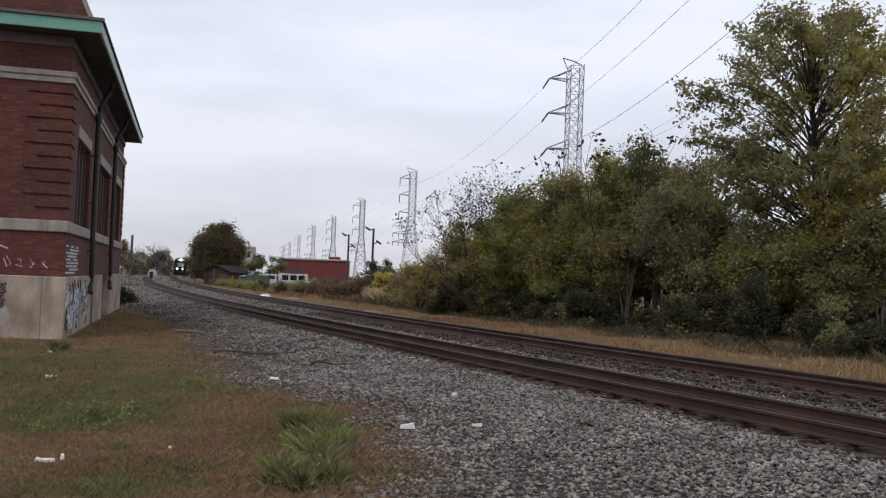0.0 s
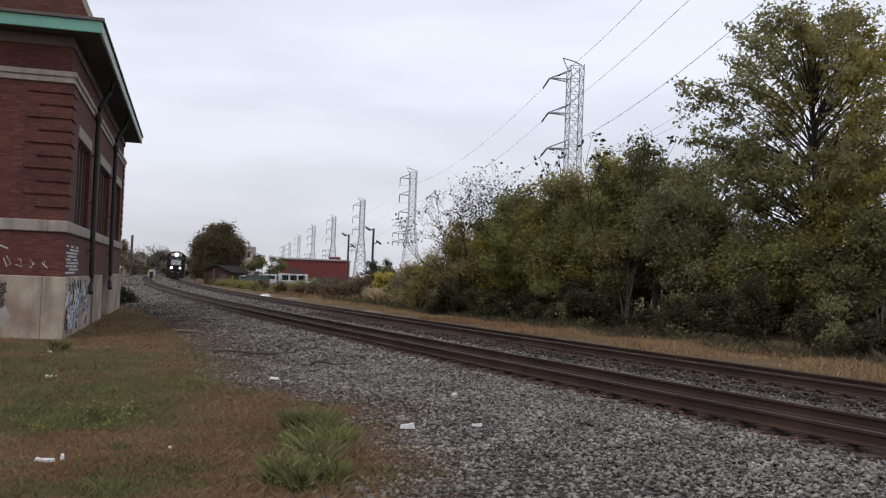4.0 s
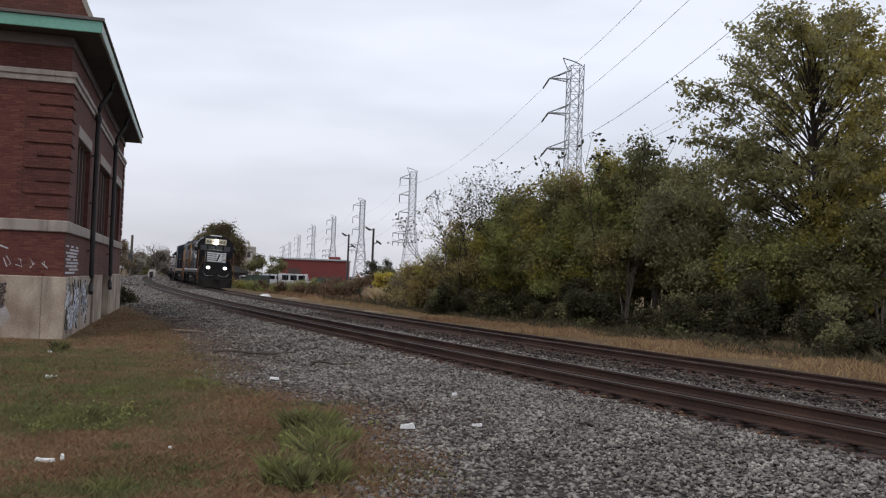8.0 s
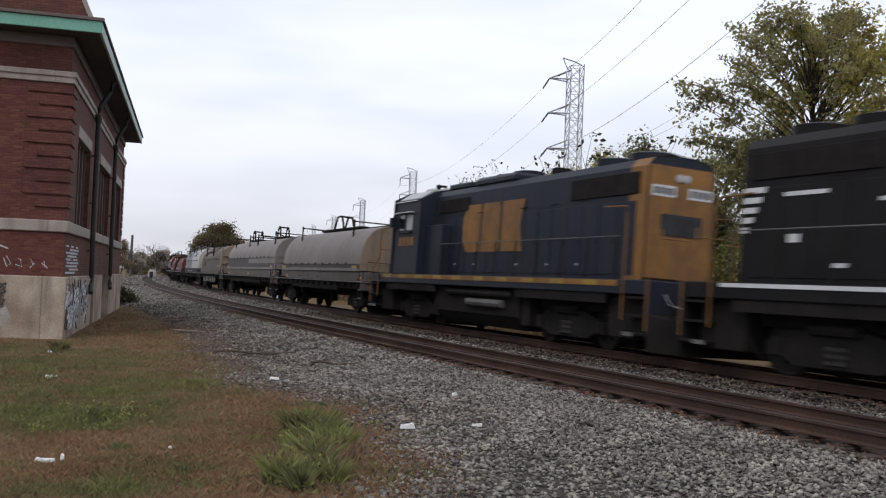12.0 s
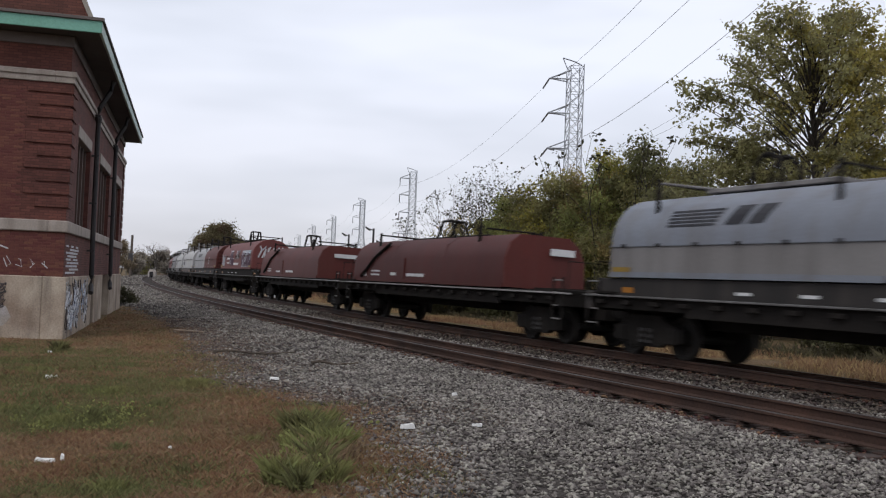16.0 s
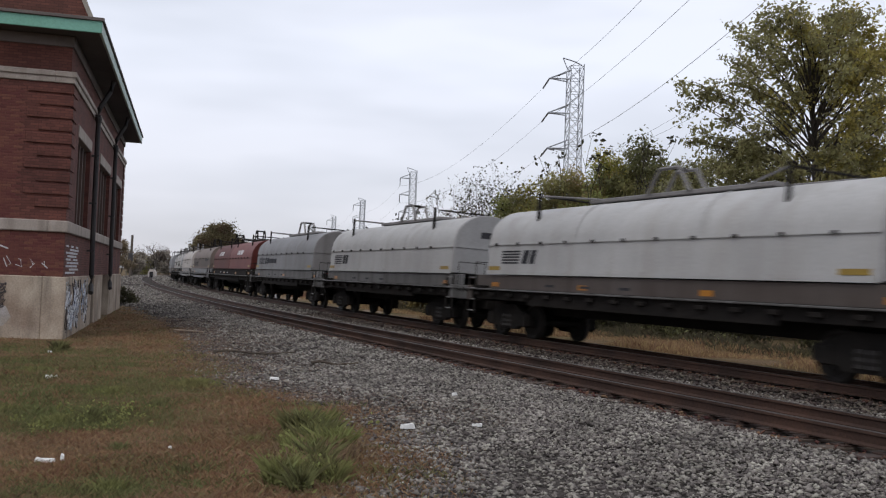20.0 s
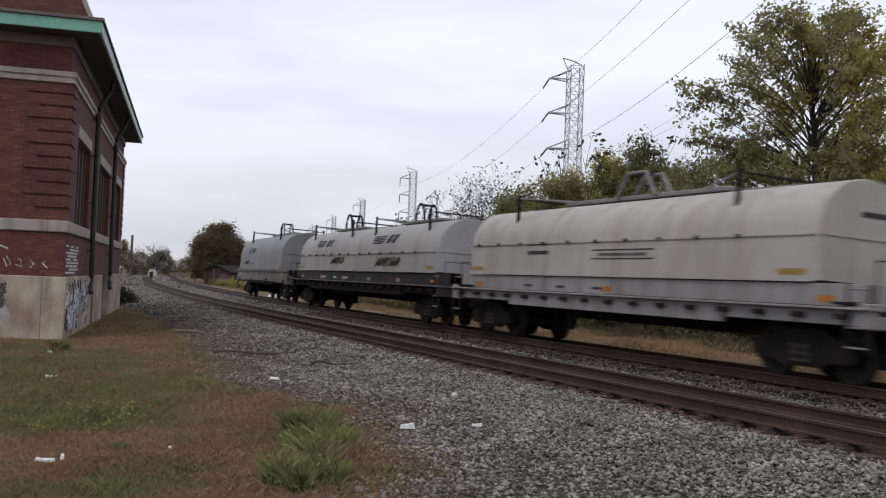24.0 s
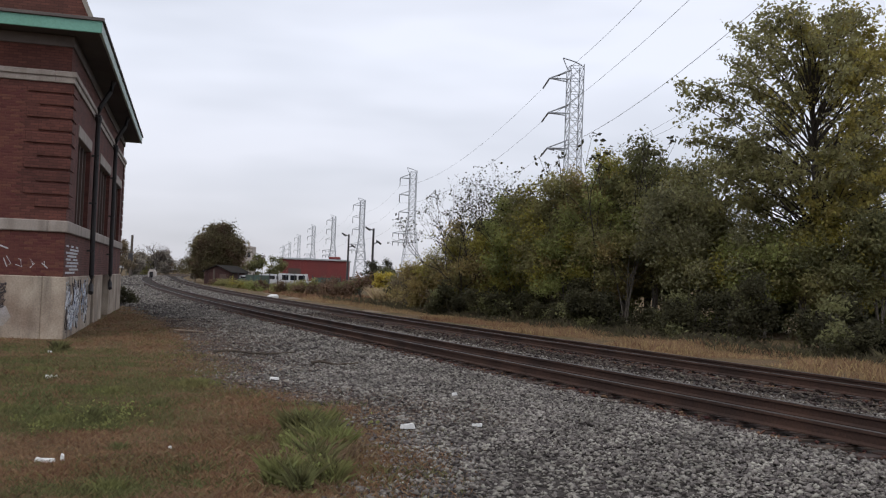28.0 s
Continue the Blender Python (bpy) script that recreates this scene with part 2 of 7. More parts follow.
class Shape:
    """Collects pieces of one mesh."""

    def __init__(self):
        self.v, self.f = [], []

    def add(self, verts, faces):
        k = len(self.v)
        self.v.extend(tuple(p) for p in verts)
        self.f.extend(tuple(i + k for i in q) for q in faces)
        return self

    def box(self, x0, x1, y0, y1, z0, z1, c=0.0, m=None):
        """A box, its edges chamfered by c."""
        if c <= 0:
            vs = [(x, y, z) for x in (x0, x1) for y in (y0, y1) for z in (z0, z1)]
            fs = [(0, 1, 3, 2), (4, 6, 7, 5), (0, 4, 5, 1), (2, 3, 7, 6), (0, 2, 6, 4), (1, 5, 7, 3)]
        else:
            prof = [(y0 + c, z0), (y1 - c, z0), (y1, z0 + c), (y1, z1 - c), (y1 - c, z1), (y0 + c, z1), (y0, z1 - c), (y0, z0 + c)]
            inner = [(y0 + c, z0 + c), (y1 - c, z0 + c), (y1 - c, z0 + c), (y1 - c, z1 - c), (y1 - c, z1 - c), (y0 + c, z1 - c), (y0 + c, z1 - c), (y0 + c, z0 + c)]
            vs = [(x0, *p) for p in inner] + [(x0 + c, *p) for p in prof] + [(x1 - c, *p) for p in prof] + [(x1, *p) for p in inner]
            fs = [tuple(reversed((0, 2, 4, 6))), (24, 26, 28, 30)]
            for r in range(3):
                for i in range(8):
                    j = (i + 1) % 8
                    fs.append((r * 8 + i, r * 8 + j, r * 8 + 8 + j, r * 8 + 8 + i))
        if m is not None:
            vs = [m @ Vector(p) for p in vs]
        return self.add(vs, fs)

    def prism(self, prof, x0, x1, m=None, caps=True):
        """A profile of (y, z), counter-clockwise seen from +x, drawn out along x."""
        n = len(prof)
        vs = [(x0, *p) for p in prof] + [(x1, *p) for p in prof]
        fs = [(i, (i + 1) % n, n + (i + 1) % n, n + i) for i in range(n)]
        if caps:
            fs += [tuple(reversed(range(n))), tuple(range(n, 2 * n))]
        if m is not None:
            vs = [m @ Vector(p) for p in vs]
        return self.add(vs, fs)

    def loft(self, rings, caps=True):
        """Rings of points, all of one length, joined in turn."""
        n = len(rings[0])
        vs = [p for r in rings for p in r]
        fs = [(k * n + i, k * n + (i + 1) % n, (k + 1) * n + (i + 1) % n, (k + 1) * n + i) for k in range(len(rings) - 1) for i in range(n)]
        if caps:
            fs += [tuple(reversed(range(n))), tuple(range((len(rings) - 1) * n, len(rings) * n))]
        return self.add(vs, fs)

    def rod(self, pts, r, n=6, r1=None, caps=True):
        """A round bar through the points, from radius r to r1."""
        pts = [Vector(p) for p in pts]
        r1 = r if r1 is None else r1
        rings = []
        for i, p in enumerate(pts):
            d = (pts[min(i + 1, len(pts) - 1)] - pts[max(i - 1, 0)])
            d = d.normalized() if d.length > 1e-9 else Vector((0, 0, 1))
            a = d.cross(Vector((0, 0, 1)) if abs(d.z) < 0.95 else Vector((1, 0, 0))).normalized()
            b = d.cross(a)
            rr = r + (r1 - r) * i / max(1, len(pts) - 1)
            rings.append([p + (a * math.cos(t) + b * math.sin(t)) * rr for t in [-2 * math.pi * k / n for k in range(n)]])
        return self.loft(rings, caps)

    def lathe(self, prof, axis="y", n=16, at=(0, 0, 0)):
        """A profile of (radius, height) turned round an axis through a point."""
        rings = []
        for r, hgt in prof:
            ring = []
            for k in range(n):
                t = 2 * math.pi * k / n
                u, w = r * math.cos(t), r * math.sin(t)
                q = {"x": (hgt, u, w), "y": (w, hgt, u), "z": (u, w, hgt)}[axis]
                ring.append((q[0] + at[0], q[1] + at[1], q[2] + at[2]))
            rings.append(ring)
        return self.loft(rings)

    def mesh(self, name, material, smooth=False):
        me = bpy.data.meshes.new(name)
        me.from_pydata(self.v, [], self.f)
        me.materials.append(material)
        if smooth:
            me.polygons.foreach_set("use_smooth", [True] * len(me.polygons))
            me.set_sharp_from_angle(angle=radians(35))
        me.update()
        return me


def thing(name, label, category, at=None, group="", kind=""):
    ob = new(name)
    ob.empty_display_size = 0.2
    if at is not None:
        ob.matrix_world = at
    return tagged(ob, label, category, group, kind)


def part(name, shape, material, parent, label="", smooth=False, m=None):
    data = shape.mesh(name, material, smooth) if isinstance(shape, Shape) else shape
    ob = new(name, data)
    ob.parent = parent
    if m is not None:
        ob.matrix_basis = m
    return tagged(ob, label)


def solo(name, shape, material, label, category="", kind="", group="", smooth=False, m=None):
    """A thing, or a piece of the setting, that is one mesh."""
    data = shape.mesh(name, material, smooth) if isinstance(shape, Shape) else shape
    ob = new(name, data)
    if m is not None:
        ob.matrix_world = m
    return tagged(ob, label, category, group, kind)


def heap(name, verts, tris, material):
    """A mesh from two arrays: of corners and of triangles."""
    me = bpy.data.meshes.new(name)
    verts, tris = np.asarray(verts, np.float32), np.asarray(tris, np.int32)
    me.vertices.add(len(verts))
    me.vertices.foreach_set("co", verts.ravel())
    me.loops.add(tris.size)
    me.loops.foreach_set("vertex_index", tris.ravel())
    me.polygons.add(len(tris))
    me.polygons.foreach_set("loop_start", np.arange(0, tris.size, 3, dtype=np.int32))
    me.materials.append(material)
    me.update(calc_edges=True)
    me.validate()
    return me


# ---- the line of the railway: an easing curve, away from the camera ----
STEP, S_MIN, S_MAX = 0.5, -440.0, 700.0
S_ALL = np.arange(S_MIN, S_MAX, STEP)
K_ALL = np.where(S_ALL < 12.09, -0.00158957, np.where(S_ALL > 117.47, -0.00061045, -0.00158957 + 0.00097912 * (S_ALL - 12.09) / 105.38))
TH = np.concatenate([[0], np.cumsum((K_ALL[1:] + K_ALL[:-1]) / 2 * STEP)])
TH += 2.01937 - np.interp(0, S_ALL, TH)
PX = np.concatenate([[0], np.cumsum((np.cos(TH[1:]) + np.cos(TH[:-1])) / 2 * STEP)])
PY = np.concatenate([[0], np.cumsum((np.sin(TH[1:]) + np.sin(TH[:-1])) / 2 * STEP)])
PX += 4.40613 - np.interp(0, S_ALL, PX)
PY += 13.0 - np.interp(0, S_ALL, PY)
GAP, CANT, Z2 = 4.40, 2.4, -0.02


def on_line(s, lat=0.0, z=0.0):
    """The point at s metres along the near track, lat metres to its far side."""
    x, y, t = np.interp(s, S_ALL, PX), np.interp(s, S_ALL, PY), np.interp(s, S_ALL, TH)
    return Vector((x + math.sin(t) * lat, y - math.cos(t) * lat, z))


def lateral(x, y):
    """How far each of the points lies to the far side of the near track's middle."""
    x, y = np.atleast_1d(x), np.atleast_1d(y)
    near = slice(int((-60 - S_MIN) / STEP), int((160 - S_MIN) / STEP), 4)
    qx, qy, qt = PX[near], PY[near], TH[near]
    i = np.argmin((x[:, None] - qx) ** 2 + (y[:, None] - qy) ** 2, axis=1)
    return (x - qx[i]) * np.sin(qt[i]) - (y - qy[i]) * np.cos(qt[i])


def sweep(prof, s0, s1, step, closed=True):
    """A cross-section of (lateral, height) drawn along the line."""
    shape, rings = Shape(), []
    for s in np.arange(s0, s1 + step * 0.5, step):
        rings.append([on_line(s, a, b) for a, b in prof])
    if closed:
        return shape.loft(rings)
    n = len(prof)
    return shape.add([p for r in rings for p in r], [(k * n + i, k * n + i + 1, (k + 1) * n + i + 1, (k + 1) * n + i) for k in range(len(rings) - 1) for i in range(n - 1)])

# ---- ground ----
rng = np.random.default_rng(7)
gx = np.concatenate([[-3000, -800, -250, -100], np.arange(-60, 61, 4.0), [100, 250, 800, 3000]])
gy = np.concatenate([[-3000, -800, -200, -60], np.arange(-24, 161, 4.0), [220, 400, 900, 3000]])
GXX, GYY = np.meshgrid(gx, gy)
gz = np.full(GXX.shape, -0.26)
gl = lateral(GXX.ravel(), GYY.ravel()).reshape(GXX.shape)
gz[(gl > 8) & (abs(GXX) < 70) & (GYY < 170) & (GYY > -30)] = -0.42
gn = len(gx)
ground = Shape().add(list(zip(GXX.ravel(), GYY.ravel(), gz.ravel())), [(j * gn + i, j * gn + i + 1, (j + 1) * gn + i + 1, (j + 1) * gn + i) for j in range(len(gy) - 1) for i in range(gn - 1)])
solo("ground", ground, M_SOIL, "brown and green patchy soil with short dry grass", "ground", "structure")


def edge_noise(s, seed):
    return 0.55 * math.sin(s * 0.61 + seed) + 0.35 * math.sin(s * 1.7 + 2 * seed) + 0.2 * math.sin(s * 4.1 + 3 * seed)


# grimy stone, darkened further so its colour carries the shade by the train
M_GRIMESHADE = mat("grimy_ballast_stone", (0.105, 0.084, 0.071), (0.054, 0.044, 0.038), 0.95, 0, 0.9, 60.0, 0.25, 0.3, 0.004, island=0.65, spec=0.1)
M_DUSTSTONE = mat("dusty_brown_stone", (0.18, 0.14, 0.115), (0.125, 0.097, 0.08), 0.95, 0, 1.2, 60.0, 0.25, 0.3, 0.004, island=0.5, spec=0.1)


def edge_lat(y):
    """How far from the near track's middle the grass takes over from the ballast."""
    return np.interp(y, [7.7, 9.3, 11.2, 12.6, 13.9, 15.6, 20.0, 26.0, 32.0, 45.0], [-7.05, -6.25, -5.4, -5.55, -6.0, -6.3, -5.8, -4.8, -4.6, -5.1])


# ballast bed: shoulder towards the camera, two level tracks, ditch side
bed, rows_b = Shape(), []
for s in np.arange(-90, 260, 1.0):
    e = edge_noise(s, 1.3)
    side = float(edge_lat(10.4 + 0.9 * s))
    prof = [(side - 0.5, -0.36), (side + 0.1, -0.262), (-3.2, -0.225), (-1.7, -0.205), (-1.05, -0.195), (-0.6, -0.235), (0.6, -0.235), (1.05, -0.20), (GAP / 2, -0.235), (GAP - 1.05, -0.215), (GAP - 0.6, -0.25), (GAP + 0.6, -0.25), (GAP + 1.2, -0.235), (GAP + 2.0, -0.27), (GAP + 3.0 + 0.3 * e, -0.42), (GAP + 3.6, -0.5)]
    rows_b.append([on_line(s, a, b) for a, b in prof])
nb = len(rows_b[0])
bed.add([p for r in rows_b for p in r], [(k * nb + i, k * nb + i + 1, (k + 1) * nb + i + 1, (k + 1) * nb + i) for k in range(len(rows_b) - 1) for i in range(nb - 1)])
solo("ballast_bed", bed, M_BALLAST, "grey crushed-stone ballast bed under two railway tracks", "ballast", "structure")


def bed_height(lat):
    return np.interp(lat, [-6.2, -4.9, -3.2, -1.7, -1.05, -0.6, 0.6, 1.05, GAP / 2, GAP - 1.05, GAP - 0.6, GAP + 0.6, GAP + 1.2, GAP + 2.0, GAP + 3.0], [-0.27, -0.262, -0.225, -0.205, -0.195, -0.235, -0.235, -0.20, -0.235, -0.215, -0.25, -0.25, -0.235, -0.27, -0.42])


for lat_c, z_c in ((0.0, 0.0), (GAP, Z2)):
    solo("track_dirt", sweep([(lat_c - 0.66, z_c - 0.222), (lat_c + 0.66, z_c - 0.222)], -90, 250, 2.0, closed=False), M_TRACKDIRT, "dark oily dirt between the rails", "dirt", "structure")


def stones(name, n, x0, x1, y0, y1, size, keep, material=None, label="loose grey crushed-stone ballast"):
    """Loose angular stones strewn over the bed."""
    x, y = rng.uniform(x0, x1, n), rng.uniform(y0, y1, n)
    lat = lateral(x, y)
    ok = keep(x, y, lat)
    x, y, lat = x[ok], y[ok], lat[ok]
    n = len(x)
    z = bed_height(lat) + rng.uniform(-0.4, 1.1, n) * size
    base = np.array([(1, 0, 0), (0, 1, 0), (-1, 0, 0), (0, -1, 0), (0, 0, 1), (0, 0, -1)], float)
    p = base[None] * rng.uniform(0.55, 1.35, (n, 6, 1)) + rng.normal(0, 0.22, (n, 6, 3))
    p *= (size * rng.uniform(0.5, 1.25, (n, 1, 1))) * np.array([1.4, 0.85, 0.65])
    a, b = rng.uniform(0, 6.28, n), rng.uniform(-1.0, 1.0, n)
    ca, sa, cb, sb = np.cos(a)[:, None], np.sin(a)[:, None], np.cos(b)[:, None], np.sin(b)[:, None]
    px, py, pz = p[:, :, 0], p[:, :, 1], p[:, :, 2]
    py, pz = py * cb - pz * sb, py * sb + pz * cb
    px, py = px * ca - py * sa, px * sa + py * ca
    v = np.stack([px + x[:, None], py + y[:, None], pz + z[:, None]], -1).reshape(-1, 3)
    t = np.array([(0, 1, 4), (1, 2, 4), (2, 3, 4), (3, 0, 4), (1, 0, 5), (2, 1, 5), (3, 2, 5), (0, 3, 5)])
    tris = (t[None] + np.arange(n)[:, None, None] * 6).reshape(-1, 3)
    return solo(name, heap(name, v, tris, material or M_STONE), None, label, "gravel", "stuff")


def rail_clear(lat):
    ok = np.ones(lat.shape, bool)
    for c in (0.0, GAP):
        for r in (-0.75, 0.75):
            ok &= abs(lat - c - r) > 0.12
    return ok


def shoulder_edge(y, lat):
    s_like = y - 10
    e = 0.55 * np.sin(s_like * 0.61 + 1.3) + 0.35 * np.sin(s_like * 1.7 + 2.6) + 0.2 * np.sin(s_like * 4.1 + 3.9)
    return lat > edge_lat(y) + e * np.clip((y - 20) / 30, 0.12, 0.5) + rng.normal(0, 0.25, lat.shape)


def thinning(y, lat):
    """The clean stone gives way to dusty fine gravel towards the grass."""
    return rng.random(lat.shape) < np.clip((lat - edge_lat(y) - 0.3 + 0.35 * np.sin(y * 1.3)) / 1.9 + np.clip(12.5 - y, 0, 1.5), 0.1, 1.0)


def near_rail(lat, w):
    ok = np.zeros(lat.shape, bool)
    for c in (-0.95, 0.95, GAP - 0.95, GAP + 0.95):
        ok |= abs(lat - c) < w
    return ok


def between(lat):
    return (abs(lat) < 0.85) | (abs(lat - GAP) < 0.85)


stones("ballast_stones", 150000, -5, 12, 6.5, 19, 0.030, lambda x, y, lat: shoulder_edge(y, lat) & thinning(y, lat) & (lat < GAP / 2 + 0.1) & ~between(lat) & ~near_rail(lat, 0.25) & (x < 0.54 * y + 1.2) & (x > -0.36 * y - 1))
stones("ballast_stones", 130000, -14, 9, 19, 42, 0.036, lambda x, y, lat: shoulder_edge(y, lat) & thinning(y, lat) & (lat < GAP / 2 + 0.1) & ~between(lat) & ~near_rail(lat, 0.25))
stones("ballast_stones", 60000, -34, -4, 42, 90, 0.055, lambda x, y, lat: shoulder_edge(y, lat) & (lat < GAP + 1.8) & ~between(lat))
stones("ballast_stones", 60000, -110, -15, 90, 240, 0.12, lambda x, y, lat: (lat > -5.2) & (lat < GAP + 1.8) & ~between(lat))
# strip by the far track: grime plus the train's shade, both in the colour
stones("grimy_stones", 130000, -14, 14, 8, 42, 0.042, lambda x, y, lat: (lat > GAP / 2 - 0.35) & (lat < GAP + 2.0) & (abs(lat - GAP) > 0.85) & ~near_rail(lat, 0.2), M_GRIMESHADE, "grimy dark brown ballast beside the far track, shade painted in")
stones("rusty_stones", 90000, -14, 13, 8, 42, 0.034, lambda x, y, lat: near_rail(lat, 0.36) & rail_clear(lat) & ~between(lat), M_RUSTSTONE, "rust-stained brown ballast beside the rails")

stones("dusty_stones", 200000, -13, 1, 11.5, 34, 0.022, lambda x, y, lat: shoulder_edge(y, lat) & (rng.random(lat.shape) < np.clip((edge_lat(y) + 2.7 + 0.4 * np.sin(y * 1.1) - lat) / 1.8, 0, 1)), M_DUSTSTONE, "dusty brown gravel at the edge of the grass")
# ---- tracks ----
HEAD = [(-0.036, -0.004), (0.036, -0.004), (0.037, -0.035), (0.010, -0.048), (0.009, -0.135), (0.075, -0.155), (0.075, -0.17), (-0.075, -0.17), (-0.075, -0.155), (-0.009, -0.135), (-0.010, -0.048), (-0.037, -0.035)]
plate_mesh = Shape().box(-0.19, 0.19, -0.09, 0.09, -0.19, -0.168).box(-0.10, -0.07, -0.06, -0.03, -0.17, -0.14).box(0.07, 0.10, 0.03, 0.06, -0.17, -0.14).mesh("tie_plate", M_RAIL)
tie_mesh = Shape().box(-1.3, 1.3, -0.11, 0.11, -0.38, -0.186, 0.012).mesh("tie", M_TIE)


def track(lat, z, label):
    t = thing("railway_track", label, "railway track", kind="structure", group="railway tracks")
    cant = math.tan(radians(CANT))
    for side in (-0.7525, 0.7525):
        zz = z - side * cant
        rail = part("rail", sweep([(lat + side + a, zz + b) for a, b in HEAD], -90, 330, 2.0), M_RAIL, t, "rusty steel rail")
        part("running_surface", sweep([(lat + side - 0.03, zz - 0.006), (lat + side - 0.026, zz + 0.001), (lat + side + 0.026, zz + 0.001), (lat + side + 0.03, zz - 0.006)][::-1], -90, 330, 2.0), M_RAILTOP, rail, "shiny worn rail top")
    for k in range(150):
        s = -24 + k * 0.56
        p = on_line(s, lat, z)
        a = math.degrees(np.interp(s, S_ALL, TH)) - 90 + rng.uniform(-0.7, 0.7)
        m = pose(p.x, p.y, p.z - 0.022 - 0.004 * rng.uniform(0, 3), 0, CANT, a)
        tie = part("tie", tie_mesh, M_TIE, t, m=m)
        if k < 70:
            for side in (-0.7525, 0.7525):
                q = new("tie_plate", plate_mesh)
                q.parent = tie
                q.matrix_basis = pose(side, 0, 0)
    return t


track(0.0, 0.0, "railway track with rusty rails on buried wooden ties")
track(GAP, Z2, "railway track with dark rusty rails on grimy, shade-coloured ballast")

# ---- brick building beside the line ----
# its own axes: x along the long wall, y into the building, origin at the corner on the ground
BLD = Matrix.Translation((-9.12, 22.74, -0.25)) @ Euler((0, 0, math.atan2(0.96556, -0.26018))).to_matrix().to_4x4()
LEN, WID = 19.3, 11.0
house = thing("brick_railway_building", "old red brick railway building with green copper eaves and graffiti", "building", BLD)
WINDOWS = [(1.75, 4.85), (7.9, 11.95), (14.7, 17.7)]
Z_SILL, Z_HEAD, Z_LINTEL, Z_STRING, Z_EAVE = 2.84, 5.1, 5.42, 6.17, 7.33
for x0, x1 in [(-0.08, 6.2), (7.2, 10.0), (13.0, LEN + 0.08)]:
    part("plinth_pier", Shape().box(x0, x1, -0.08, 0.45, -0.6, 1.49, 0.02), M_CONCRETE, house, "stained tan concrete pier with graffiti")
# set-back panels, darker in colour than the piers beside them
for x0, x1 in [(6.2, 7.2), (10.0, 13.0)]:
    part("plinth_panel", Shape().box(x0, x1, 0.32, 0.45, -0.6, 1.40), M_FRIEZE, house, "dark recessed plinth panel")
part("concrete_plinth", Shape().box(-0.08, 0.45, 0.45, WID, -0.6, 1.49, 0.02), M_CONCRETE, house, "stained tan concrete base with graffiti")
low = Shape()
low.box(0, LEN, 0, 0.4, 1.49, 2.56).box(0, 0.4, 0.4, WID, 1.49, 2.56)
part("lower_brick_wall", low, M_BRICK, house)
band = Shape().box(-0.07, LEN + 0.07, -0.07, 0.4, 2.56, 2.84, 0.02).box(-0.07, 0.4, 0.4, WID, 2.56, 2.84, 0.02)
part("stone_water_table", band, M_LIME, house, "pale limestone band course")
up = Shape()
xs = [0.0] + [v for w in WINDOWS for v in w] + [LEN]
for i in range(0, len(xs), 2):
    up.box(xs[i], xs[i + 1], 0, 0.4, 2.84, Z_STRING)
for a, b in WINDOWS:
    up.box(a, b, 0, 0.4, Z_LINTEL, Z_STRING)
up.box(0, 0.4, 0.4, WID, 2.84, Z_STRING)
up.box(LEN - 0.4, LEN, 0.4, WID, -0.3, Z_STRING)
part("upper_brick_wall", up, M_BRICK, house)
part("back_wall", Shape().box(0.4, LEN - 0.4, WID - 0.4, WID, -0.4, 7.34), M_BRICK, house)
part("end_wall_top", Shape().box(LEN - 0.4, LEN, 0.4, WID, Z_STRING, 7.34), M_BRICK, house)
top = Shape().box(0.05, LEN - 0.05, 0.05, 0.4, 6.45, 7.06).box(0.05, 0.45, 0.4, WID, 6.45, 7.06)
part("frieze_brick_wall", top, M_BRICK, house)
string = Shape().box(-0.09, LEN + 0.09, -0.09, 0.4, 6.31, 6.45, 0.02).box(-0.05, LEN + 0.05, -0.05, 0.4, 6.17, 6.31, 0.01)
string.box(-0.09, 0.4, 0.4, WID, 6.31, 6.45, 0.02).box(-0.05, 0.4, 0.4, WID, 6.17, 6.31, 0.01)
part("stone_string_course", string, M_LIME, house, "moulded limestone string course")
frieze = Shape().box(0.0, LEN, 0.0, 0.4, 7.06, 7.33, 0.01).box(0.0, 0.4, 0.4, WID, 7.06, 7.33, 0.01)
part("frieze_board", frieze, M_FRIEZE, house, "grey-brown dirty frieze board")
soffit = Shape().box(-0.6, LEN + 0.45, -0.6, 0.4, 7.34, 7.42).box(-0.6, 0.4, 0.4, WID, 7.34, 7.42)
part("soffit", soffit, M_SOFFIT, house, "dark wooden soffit")
part("copper_fascia", Shape().box(-0.66, -0.60, -0.66, WID, 7.32, 7.60, 0.01), M_COPPER, house, "verdigris green copper eaves fascia")
part("copper_gutter", Shape().box(-0.71, -0.60, -0.71, WID, 7.60, 7.68, 0.01), M_FRIEZE, house, "dull weathered gutter edge")
part("side_fascia", Shape().box(-0.60, LEN + 0.5, -0.66, -0.60, 7.32, 7.60, 0.01), M_MINT, house, "faded pale green side fascia")
part("side_gutter", Shape().box(-0.60, LEN + 0.55, -0.71, -0.60, 7.60, 7.66, 0.01), M_FRIEZE, house, "dull weathered gutter edge")
roof = Shape().add([(-0.6, -0.6, 7.62), (LEN + 0.45, -0.6, 7.62), (LEN + 0.45, WID, 7.62), (-0.6, WID, 7.62), (0.6, 2.5, 7.95), (LEN - 1, 2.5, 7.95), (LEN - 1, WID, 7.95), (0.6, WID, 7.95)], [(0, 1, 5, 4), (1, 2, 6, 5), (2, 3, 7, 6), (3, 0, 4, 7), (4, 5, 6, 7)])
part("roof", roof, M_COPPER, house)
gable = Shape().prism([(-0.40, 7.6), (WID, 7.6), (WID, 13.5), (2.22, 13.5)], 0.35, 3.5)
